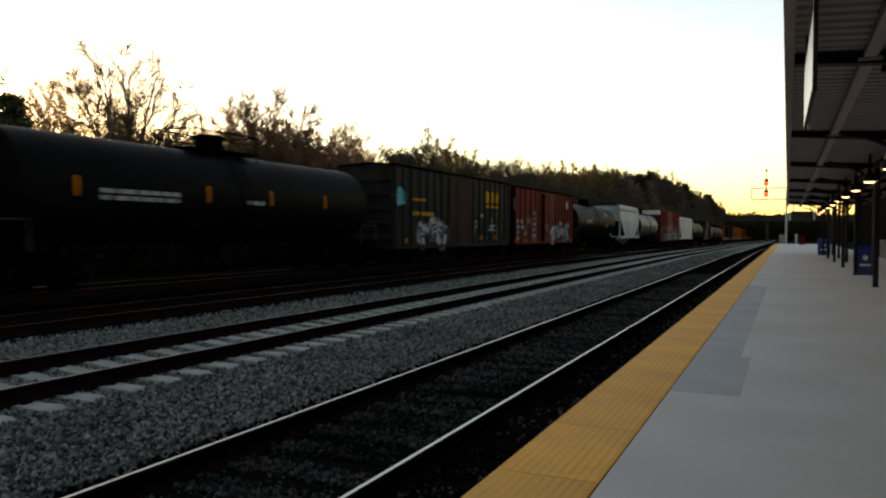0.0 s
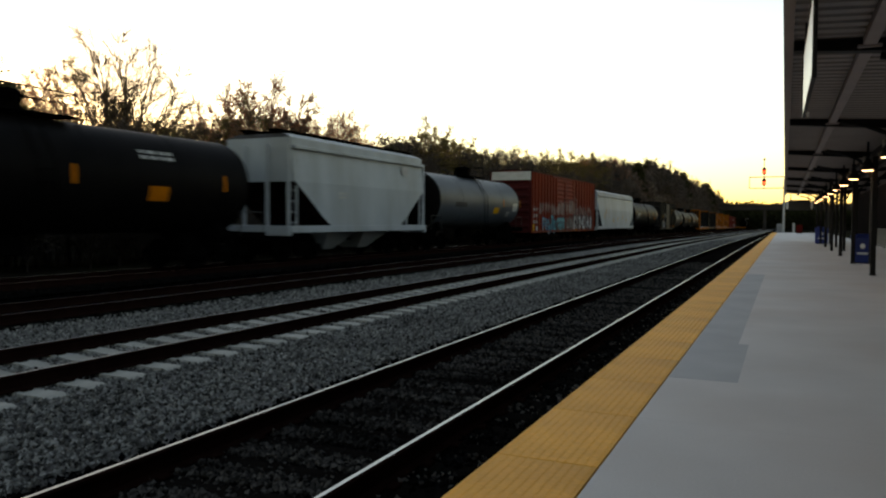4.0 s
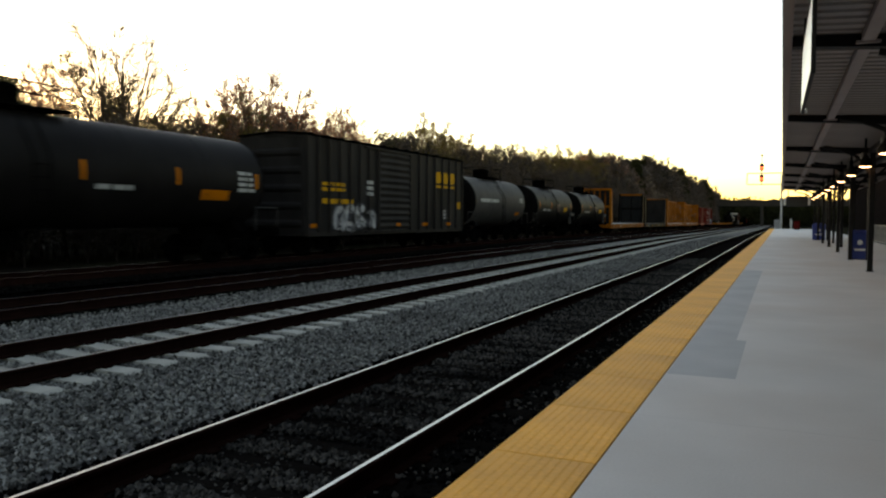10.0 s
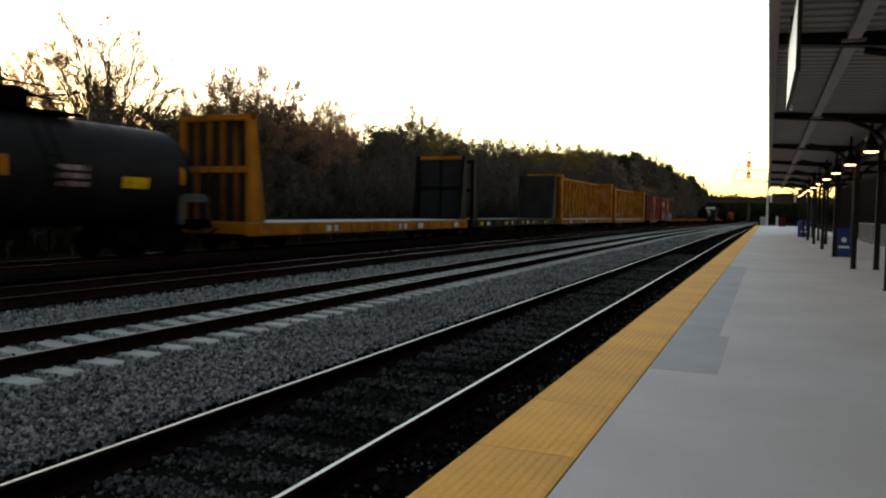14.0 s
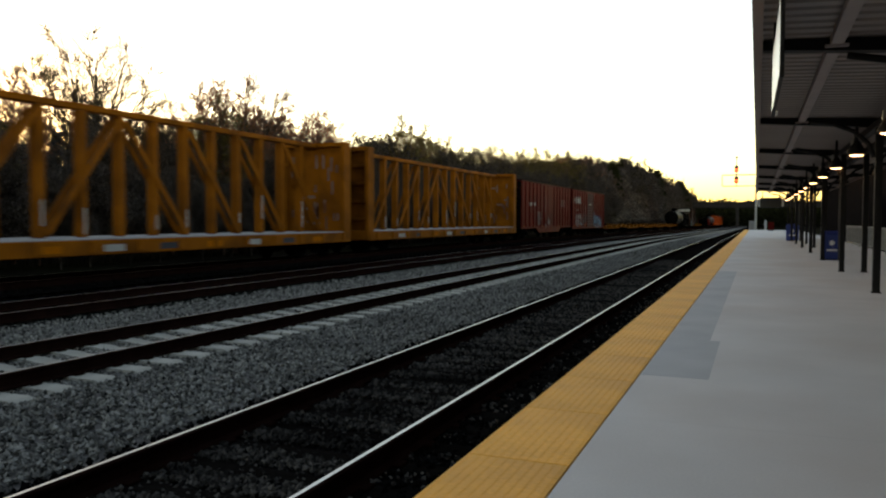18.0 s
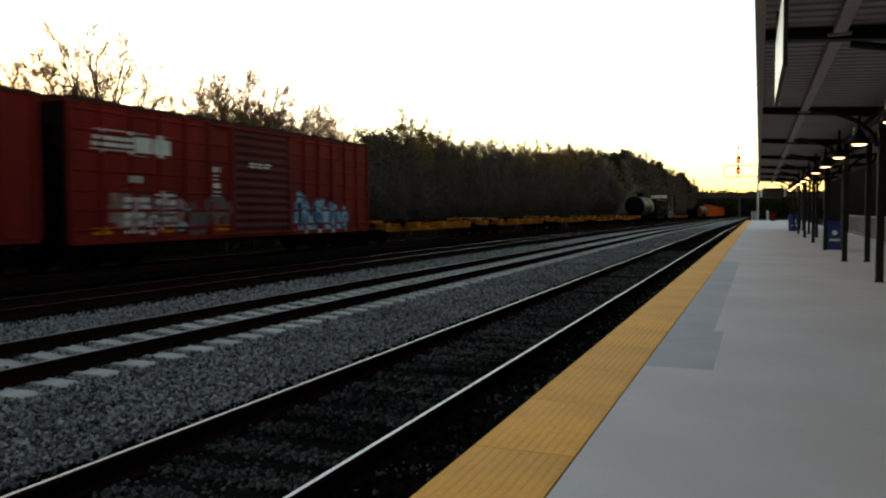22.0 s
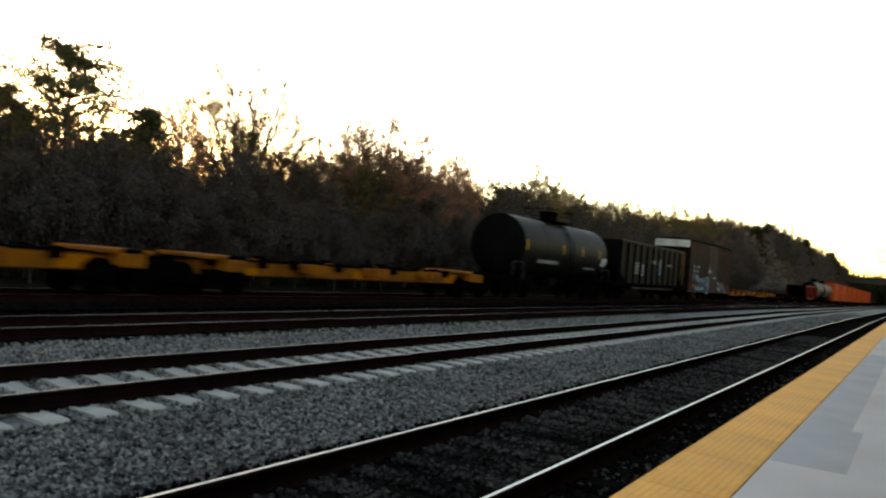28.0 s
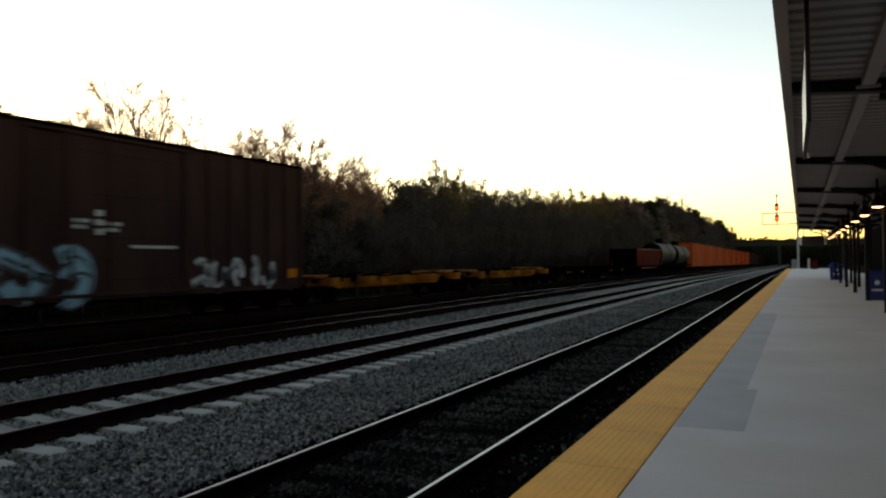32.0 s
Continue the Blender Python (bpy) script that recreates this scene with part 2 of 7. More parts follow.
M["orange_paint"] = material("faded_orange_red_paint", (0.115, 0.0135, 0.0052), 0.6, vary=0.18, scale=1.2, fine=25, bump=0.04, dirt=(0.045, 0.009, 0.006), dirt_amount=0.65, dirt_scale=0.6, stretch=(1, 1, 0.4), spec=0.03)
M["red_paint"] = material("dull_red_paint", (0.084, 0.0061, 0.0042), 0.55, vary=0.22, scale=1.2, fine=25, bump=0.04, dirt=(0.034, 0.0045, 0.0038), dirt_amount=0.65, dirt_scale=0.7, stretch=(1, 1, 0.4), spec=0.03)
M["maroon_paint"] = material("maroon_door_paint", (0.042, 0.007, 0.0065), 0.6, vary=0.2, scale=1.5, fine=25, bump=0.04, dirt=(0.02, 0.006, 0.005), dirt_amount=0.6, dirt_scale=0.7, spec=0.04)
M["brown_paint"] = material("oxide_brown_paint", (0.026, 0.0115, 0.009), 0.65, vary=0.25, scale=1.2, fine=25, bump=0.04, dirt=(0.011, 0.006, 0.0055), dirt_amount=0.65, dirt_scale=0.7, stretch=(1, 1, 0.4), spec=0.03)
M["yellow_paint"] = material("dirty_yellow_paint", (0.185, 0.056, 0.0042), 0.6, vary=0.22, scale=1.3, fine=25, bump=0.04, dirt=(0.07, 0.022, 0.004), dirt_amount=0.75, dirt_scale=0.9, spec=0.03)
# yellow darkened for shade on near bulkheads, and for grime on stakes
M["grimy_yellow"] = material("shaded_grimy_yellow_paint", (0.1, 0.03, 0.004), 0.7, vary=0.25, scale=1.3, fine=25, bump=0.04, dirt=(0.01, 0.005, 0.003), dirt_amount=0.9, dirt_scale=0.7, spec=0.0)
M["orange_box"] = material("orange_container_paint", (0.3, 0.045, 0.008), 0.55, vary=0.12, scale=1.5, fine=25, bump=0.03, dirt=(0.15, 0.035, 0.012), dirt_amount=0.5, dirt_scale=0.5, spec=0.04)
# shade on car ends and hopper slope sheets, put into the colour
M["brake_grime"] = material("shaded_end_tone", (0.0075, 0.0035, 0.003), 0.8, vary=0.3, scale=1.2, fine=20, bump=0.04, dirt=(0.003, 0.0024, 0.0022), dirt_amount=0.8, dirt_scale=0.7, spec=0.0)
M["tan_rust"] = material("tan_rust", (0.055, 0.024, 0.012), 0.8, vary=0.35, scale=2, fine=25, bump=0.05, dirt=(0.015, 0.008, 0.005), dirt_amount=0.7, dirt_scale=1.2, spec=0.0)
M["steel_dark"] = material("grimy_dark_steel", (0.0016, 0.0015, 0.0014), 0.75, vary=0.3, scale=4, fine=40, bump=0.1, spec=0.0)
# tank heads: shade where they curve away from the sky, put into black
M["head_grime"] = material("shaded_head_black", (0.0028, 0.0025, 0.0024), 0.7, vary=0.3, scale=1.5, fine=20, bump=0.04, dirt=(0.005, 0.0042, 0.004), dirt_amount=0.6, dirt_scale=0.8, spec=0.0)
M["silver"] = material("bare_galvanised_sheet", (0.3, 0.3, 0.28), 0.55, metal=0.2, vary=0.2, scale=2, fine=30, bump=0.02, dirt=(0.12, 0.08, 0.06), dirt_amount=0.5, dirt_scale=1.2)
M["mark_white"] = material("white_stencil_paint", (0.24, 0.24, 0.23), 0.7, vary=0.2, scale=3, fine=30, bump=0, spec=0.15)
M["mark_yellow"] = material("yellow_marking_paint", (0.34, 0.165, 0.006), 0.65, vary=0.2, scale=3, fine=30, bump=0, spec=0.03)
M["mark_orange"] = material("orange_reflector", (0.3, 0.085, 0.003), 0.6, vary=0.2, scale=3, fine=30, bump=0, spec=0.02)
M["spray_teal"] = material("teal_spray_paint", (0.03, 0.2, 0.23), 0.6, vary=0.25, scale=2, fine=30, bump=0, spec=0.15)
M["spray_blue"] = material("blue_spray_paint", (0.025, 0.06, 0.11), 0.6, vary=0.25, scale=2, fine=30, bump=0, spec=0.15)
M["spray_pale"] = material("pale_spray_paint", (0.25, 0.245, 0.24), 0.7, vary=0.35, scale=2, fine=30, bump=0, spec=0.1)
M["spray_black"] = material("black_spray_paint", (0.03, 0.03, 0.035), 0.7, vary=0.2, scale=2, fine=30, bump=0, spec=0.15)
M["spray_dusk"] = material("dusky_grey_spray_paint", (0.045, 0.03, 0.028), 0.7, vary=0.4, scale=1.5, fine=20, bump=0, spec=0.15)
M["spray_faint"] = material("faded_spray_paint", (0.13, 0.085, 0.075), 0.75, vary=0.55, scale=1.5, fine=15, bump=0, dirt=(0.07, 0.02, 0.012), dirt_amount=0.9, dirt_scale=1.2, spec=0.15)
M["spray_green"] = material("green_spray_paint", (0.12, 0.35, 0.05), 0.7, vary=0.2, scale=2, fine=30, bump=0)
M["spray_light_blue"] = material("light_blue_spray_paint", (0.1, 0.19, 0.23), 0.7, vary=0.25, scale=2, fine=30, bump=0, spec=0.15)
M["lumber_wrap"] = material("dark_opening_steel", (0.008, 0.008, 0.008), 0.8, vary=0.2, scale=2, fine=30, bump=0, spec=0.03)


# ---- mesh helpers ----
class Shape:
    """Collects faces, each with a material slot."""

    def __init__(self):
        self.v, self.f, self.m, self.smooth = [], [], [], []

    def add(self, verts, faces, slot=0, smooth=False):
        k = len(self.v)
        self.v.extend(tuple(p) for p in verts)
        for f in faces:
            self.f.append(tuple(i + k for i in f))
            self.m.append(slot)
            self.smooth.append(smooth)
        return self

    def box(self, x0, x1, y0, y1, z0, z1, slot=0, c=0.0):
        """A box; c: chamfer of its edges."""
        if c <= 0:
            v = [(x, y, z) for z in (z0, z1) for y in (y0, y1) for x in (x0, x1)]
            f = [(0, 2, 3, 1), (4, 5, 7, 6), (0, 1, 5, 4), (1, 3, 7, 5), (3, 2, 6, 7), (2, 0, 4, 6)]
            return self.add(v, f, slot)
        c = min(c, (x1 - x0) / 2.2, (y1 - y0) / 2.2, (z1 - z0) / 2.2)
        v, at = [], {}
        for sx in (0, 1):
            for sy in (0, 1):
                for sz in (0, 1):
                    X, Y, Z = (x0, x1)[sx], (y0, y1)[sy], (z0, z1)[sz]
                    dx, dy, dz = (c, -c)[sx], (c, -c)[sy], (c, -c)[sz]
                    for a, p in enumerate(((X, Y + dy, Z + dz), (X + dx, Y, Z + dz), (X + dx, Y + dy, Z))):
                        at[sx, sy, sz, a] = len(v)
                        v.append(p)
        f = []
        for a in range(3):
            for s in (0, 1):
                ring = []
                for u, w in ((0, 0), (1, 0), (1, 1), (0, 1)):
                    key = [u, w]
                    key.insert(a, s)
                    ring.append(at[key[0], key[1], key[2], a])
                f.append(ring if (s == 1) != (a == 1) else ring[::-1])
        for a in range(3):
            b1, b2 = [b for b in range(3) if b != a]
            for s1 in (0, 1):
                for s2 in (0, 1):
                    q = []
                    for s, b in ((0, b1), (1, b1), (1, b2), (0, b2)):
                        key = [0, 0, 0]
                        key[a], key[b1], key[b2] = s, s1, s2
                        q.append(at[key[0], key[1], key[2], b])
                    f.append(q)
        for sx in (0, 1):
            for sy in (0, 1):
                for sz in (0, 1):
                    f.append([at[sx, sy, sz, a] for a in range(3)])
        return self.add(v, f, slot)

    def tube(self, p0, p1, r0, r1=None, n=8, slot=0, caps=True, smooth=True):
        r1 = r0 if r1 is None else r1
        p0, p1 = Vector(p0), Vector(p1)
        d = (p1 - p0)
        if d.length < 1e-6:
            return self
        d.normalize()
        u = d.orthogonal().normalized()
        w = d.cross(u)
        ring = [u * math.cos(2 * math.pi * i / n) + w * math.sin(2 * math.pi * i / n) for i in range(n)]
        v = [p0 + q * r0 for q in ring] + [p1 + q * r1 for q in ring]
        self.add(v, [(i, (i + 1) % n, n + (i + 1) % n, n + i) for i in range(n)], slot, smooth)
        if caps:
            self.add([p0 + q * r0 for q in ring], [tuple(range(n))[::-1]], slot)
            self.add([p1 + q * r1 for q in ring], [tuple(range(n))], slot)
        return self

    def lathe(self, profile, axis="y", n=24, slot=0, smooth=True, centre=(0, 0, 0)):
        """profile: (along, radius) pairs turned about an axis."""
        v = []
        for a, r in profile:
            for i in range(n):
                c, s = r * math.cos(2 * math.pi * i / n), r * math.sin(2 * math.pi * i / n)
                p = {"y": (c, a, s), "x": (a, c, s), "z": (c, s, a)}[axis]
                v.append((p[0] + centre[0], p[1] + centre[1], p[2] + centre[2]))
        f = []
        for k in range(len(profile) - 1):
            for i in range(n):
                j = (i + 1) % n
                f.append((k * n + i, k * n + j, k * n + n + j, k * n + n + i))
        self.add(v, f, slot, smooth)
        self.add(v[:n], [tuple(range(n))], slot)
        self.add(v[-n:], [tuple(range(n))], slot)
        return self

    def extrude(self, section, y0, y1, slot=0, slots=None, axis="y"):
        """section: a closed ring of (x, z), swept along y (or of (y, z) along x); slots: one slot a side."""
        n = len(section)
        if axis == "y":
            v = [(x, y, z) for y in (y0, y1) for x, z in section]
        else:
            v = [(x, y, z) for x in (y0, y1) for y, z in section]
        for i in range(n):
            j = (i + 1) % n
            self.add([v[i], v[j], v[n + j], v[n + i]], [(0, 1, 2, 3)], slots[i] if slots else slot)
        self.add(v[:n], [tuple(range(n))[::-1]], slot)
        self.add(v[n:], [tuple(range(n))], slot)
        return self

    def mesh(self, name, mats):
        me = bpy.data.meshes.new(name)
        me.from_pydata(self.v, [], self.f)
        for m in mats if isinstance(mats, (list, tuple)) else [mats]:
            me.materials.append(M[m])
        me.polygons.foreach_set("material_index", self.m)
        me.polygons.foreach_set("use_smooth", self.smooth)
        me.validate()
        b = bmesh.new()
        b.from_mesh(me)
        if len(b.faces) < 60000:
            bmesh.ops.recalc_face_normals(b, faces=b.faces)
            b.to_mesh(me)
        b.free()
        return me


def part(name, shape, mats, parent, label="", at=None):
    """One mesh object under a thing or a part. shape: a Shape or a mesh to share."""
    ob = new(name, shape.mesh(name, mats) if isinstance(shape, Shape) else shape)
    ob.parent = parent
    if at is not None:
        ob.matrix_basis = at
    if label:
        ob["label"] = label
    return ob


def thing(name, m=None, label="", category="", group="", kind="", shape=None, mats=None):
    ob = new(name, shape.mesh(name, mats) if shape else None)
    if m is not None:
        ob.matrix_basis = m
    return tagged(ob, label, category, group, kind)


def fall(y):
    """The corridor drops gently beyond the platform's middle."""
    return -0.005 * min(max(y - 60, 0), 300)


# ---- ground and tracks ----
RAIL_Z = -0.2
TRACKS = ((-3.2, RAIL_Z), (-7.96, RAIL_Z), (-12.55, RAIL_Z), (-17.1, -0.1))
YS = [-60, 0, 60, 140, 220, 300, 360, 700]


def strip(shape, x0, x1, za, zb, slot=0, ys=YS):
    """A ribbon along the corridor from x0 at height za to x1 at height zb."""
    v = []
    for y in ys:
        v += [(x0, y, za + fall(y)), (x1, y, zb + fall(y))]
    shape.add(v, [(2 * i, 2 * i + 1, 2 * i + 3, 2 * i + 2) for i in range(len(ys) - 1)], slot)


def build_ground():
    s = Shape()
    xs = [-3000, -600, -120, -40, -20.2, 0, 40, 120, 600, 3000]
    ys = [-2000, -300, -60, 0, 60, 140, 220, 300, 360, 700, 3500]
    v = [(x, y, (-0.75 if x > -25 else -0.4 if x > -50 else 0.6) + fall(y)) for y in ys for x in xs]
    n = len(xs)
    s.add(v, [(r * n + c, r * n + c + 1, r * n + n + c + 1, r * n + n + c) for r in range(len(ys) - 1) for c in range(n - 1)])
    thing("ground", label="dark bare earth beside the railway tracks", category="ground", kind="structure", shape=s, mats="earth")
    # added ridge that blocks the sky showing under the bridge
    bank = Shape()
    bank.add([(-400, 430, -3), (400, 430, -3), (400, 470, 6), (-400, 470, 6), (400, 520, 6), (-400, 520, 6)], [(0, 1, 2, 3), (3, 2, 4, 5)])
    thing("ground", label="low earth bank added beyond the bridge to block the sky", category="ground", kind="structure", shape=bank, mats="earth")
    # added dark backing: hides sky that would show through the brush
    berm = Shape()
    strip(berm, -34.0, -39.0, -0.9, 3.6)
    strip(berm, -39.0, -70.0, 3.6, 4.2)
    thing("ground", label="earth bank added behind the brush to close its gaps", category="ground", kind="structure", shape=berm, mats="earth")
    b = Shape()
    strip(b, -1.55, -11.35, -0.415, -0.415)
    strip(b, -11.35, -11.6, -0.415, -0.46)
    thing("ballast", label="bed of grey crushed stone under two tracks", category="ballast", kind="structure", shape=b, mats="ballast_bed")
    # the train's shade is put into this bed's near-black colour
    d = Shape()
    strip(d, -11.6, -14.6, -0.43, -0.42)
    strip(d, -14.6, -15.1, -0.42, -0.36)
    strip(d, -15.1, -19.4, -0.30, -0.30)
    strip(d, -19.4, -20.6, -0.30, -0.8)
    thing("ballast", label="crushed stone under the farther tracks, darkened for shade", category="ballast", kind="structure", shape=d, mats="ballast_soot")


RAIL_SECTION = [(-0.068, 0), (-0.068, -0.012), (-0.012, -0.03), (-0.012, -0.125), (-0.036, -0.135), (-0.037, -0.158),
                (-0.015, -0.172), (0.015, -0.172), (0.037, -0.158), (0.036, -0.135), (0.012, -0.125), (0.012, -0.03), (0.068, -0.012), (0.068, 0)]


def rail_shape():
    """A flat-bottomed rail whose head is at z = 0, following the fall of the line."""
    s = Shape()
    sec = [(x, -0.172 - z) for x, z in RAIL_SECTION]
    n = len(sec)
    v = [(x, y, z + fall(y)) for y in YS for x, z in sec]
    for k in range(len(YS) - 1):
        for i in range(n):
            j = (i + 1) % n
            s.add([v[k * n + i], v[k * n + j], v[k * n + n + j], v[k * n + n + i]], [(0, 1, 2, 3)], 1 if i == 6 else 0)
    return s


TIE_START = -1.74        # first concrete tie


def build_track(k):
    x, z = TRACKS[k]
    words = ("railway track on dark wooden ties with polished rails", "railway track on pale concrete ties with rusty rails",
             "railway track in near-black ballast", "railway track that carries the freight train")[k]
    t = thing("railway_track", pose(x, 0, z), words, "railway track", "parallel tracks", "structure")
    top = ("rail_top", "rail_top_dull", "rail_top", "rail_top_dull")[k]
    me = rail_shape().mesh("rail", ["rail_rust", top])
    for side in (-0.752, 0.752):
        part("rail", me, None, t, ("bright polished rail" if k == 0 else "rust-brown rail"), pose(side, 0, 0))
    wood = k != 1
    tie = Shape()
    if wood:
        tie.box(-1.28, 1.28, -0.11, 0.11, -0.36, -0.176, 0, 0.012)
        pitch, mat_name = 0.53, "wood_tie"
    else:
        # dished concrete tie: thicker under the rails, lower in the middle
        ring = [(-1.3, -0.40), (-1.3, -0.20), (-1.24, -0.176), (-0.5, -0.176), (-0.3, -0.2), (0.3, -0.2), (0.5, -0.176), (1.24, -0.176), (1.3, -0.20), (1.3, -0.40)]
        v = [(xx, -0.13, zz) for xx, zz in ring] + [(xx, 0.13, zz) for xx, zz in ring]
        n = len(ring)
        tie.add(v, [(i, (i + 1) % n, n + (i + 1) % n, n + i) for i in range(n)] + [tuple(range(n)), tuple(range(n, 2 * n))[::-1]])
        pitch, mat_name = 0.538, "concrete_tie"
    me = tie.mesh("tie", mat_name)
    fast = Shape()
    for sx in (-0.752, 0.752):
        for dx in (-0.1, 0.1):
            fast.box(sx + dx - 0.035, sx + dx + 0.035, -0.06, 0.06, -0.176, -0.15, 0, 0.008)
    fme = fast.mesh("rail_clip", "rail_rust")
    near = 120 if k < 2 else 40
    y = (-2.0, TIE_START, 4.0, 4.0)[k]
    rnd = random.Random(5 + k)
    rest = Shape()
    i = 0
    while y < 190:
        yy = y + rnd.uniform(-0.02, 0.02)
        if i < near:
            tob = part("tie", me, None, t, "", pose(0, yy, fall(yy), 0, 0, rnd.uniform(-0.6, 0.6)))
            if k < 2 and i < 60:
                part("rail_clip", fme, None, tob)
        else:
            if wood:
                rest.box(-1.28, 1.28, yy - 0.11, yy + 0.11, -0.36 + fall(yy), -0.176 + fall(yy))
            else:
                rest.box(-1.3, 1.3, yy - 0.13, yy + 0.13, -0.36 + fall(yy), -0.176 + fall(yy))
        i += 1
        y += pitch
    tagged(part("far_ties", rest, mat_name, t), kind="stuff")


def scatter_stones(name, label, mat_name, zones, seed):
    """Crushed stone as small jagged lumps; zones: x0, x1, y0, y1, z, count, size, and the pitch of ties to stay between."""
    rs = np.random.RandomState(seed)
    base = np.array([(1, 0, 0), (-1, 0, 0), (0, 1, 0), (0, -1, 0), (0, 0, 1), (0, 0, -1)], float)
    faces = np.array([(0, 2, 4), (2, 1, 4), (1, 3, 4), (3, 0, 4), (2, 0, 5), (1, 2, 5), (3, 1, 5), (0, 3, 5)])
    vs, n = [], 0
    for x0, x1, y0, y1, z, count, size, pitch in zones:
        u = rs.rand(count)
        # more stones close to the near end of each zone
        yy = y0 + (y1 - y0) * u ** 1.6
        if pitch:
            first = TIE_START if pitch == 0.538 else -2.0
            k = np.round((yy - first) / pitch)
            yy = first + (k + 0.5 + rs.uniform(-0.27, 0.27, count)) * pitch
        xx = x0 + (x1 - x0) * rs.rand(count)
        zz = z + rs.uniform(-0.3, 0.6, count) * size + np.array([fall(v) for v in yy])
        sc = size * rs.uniform(0.55, 1.25, (count, 1, 1)) * rs.uniform(0.6, 1.2, (count, 1, 3))
        pts = base[None] * sc * rs.uniform(0.65, 1.2, (count, 6, 3))
        a = rs.rand(count) * 6.283
        ca, sa = np.cos(a)[:, None], np.sin(a)[:, None]
        px, py = pts[:, :, 0] * ca - pts[:, :, 1] * sa, pts[:, :, 0] * sa + pts[:, :, 1] * ca
        b = rs.uniform(-0.6, 0.6, count)
        cb, sb = np.cos(b)[:, None], np.sin(b)[:, None]
        pz = pts[:, :, 2] * cb + px * sb
        px = px * cb - pts[:, :, 2] * sb
        vs.append(np.stack([px + xx[:, None], py + yy[:, None], pz + zz[:, None]], 2).reshape(-1, 3))
        n += count
    v = np.concatenate(vs)
    f = (faces[None] + (np.arange(n) * 6)[:, None, None]).reshape(-1, 3)
    me = bpy.data.meshes.new(name)
    me.from_pydata(v.tolist(), [], f.tolist())
    me.materials.append(M[mat_name])
    tagged(new(name, me), label, "gravel", "", "stuff")


build_ground()
for k in range(4):
    build_track(k)
scatter_stones("ballast_stones", "loose grey crushed stones between the tracks", "stone",
               [(-6.62, -4.55, 2, 34, -0.395, 24000, 0.029, 0), (-11.45, -9.3, 4, 40, -0.395, 13000, 0.031, 0), (-9.25, -6.62, 4, 40, -0.41, 10000, 0.03, 0.538),
                (-6.62, -4.55, 34, 90, -0.395, 5000, 0.045, 0)], 3)
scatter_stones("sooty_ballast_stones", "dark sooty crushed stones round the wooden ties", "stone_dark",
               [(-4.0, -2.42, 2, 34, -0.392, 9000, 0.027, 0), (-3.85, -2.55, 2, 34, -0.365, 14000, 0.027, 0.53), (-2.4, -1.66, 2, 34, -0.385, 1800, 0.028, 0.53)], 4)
# black stones carry the shade beside the near rails and round farther tracks
scatter_stones("shade_black_stones", "crushed stones painted black for shade by the rails and farther tracks", "stone_shaded",
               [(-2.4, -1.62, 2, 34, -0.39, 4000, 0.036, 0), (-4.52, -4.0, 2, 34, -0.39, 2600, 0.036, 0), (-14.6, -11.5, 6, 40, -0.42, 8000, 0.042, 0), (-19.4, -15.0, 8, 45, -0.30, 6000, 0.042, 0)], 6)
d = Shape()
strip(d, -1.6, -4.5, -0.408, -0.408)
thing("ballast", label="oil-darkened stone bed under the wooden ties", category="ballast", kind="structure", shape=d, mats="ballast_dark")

# ---- platform ----
EDGE, STRIP_IN, BACK, PLAT_END = -1.576, -0.96, 5.2, 115.0


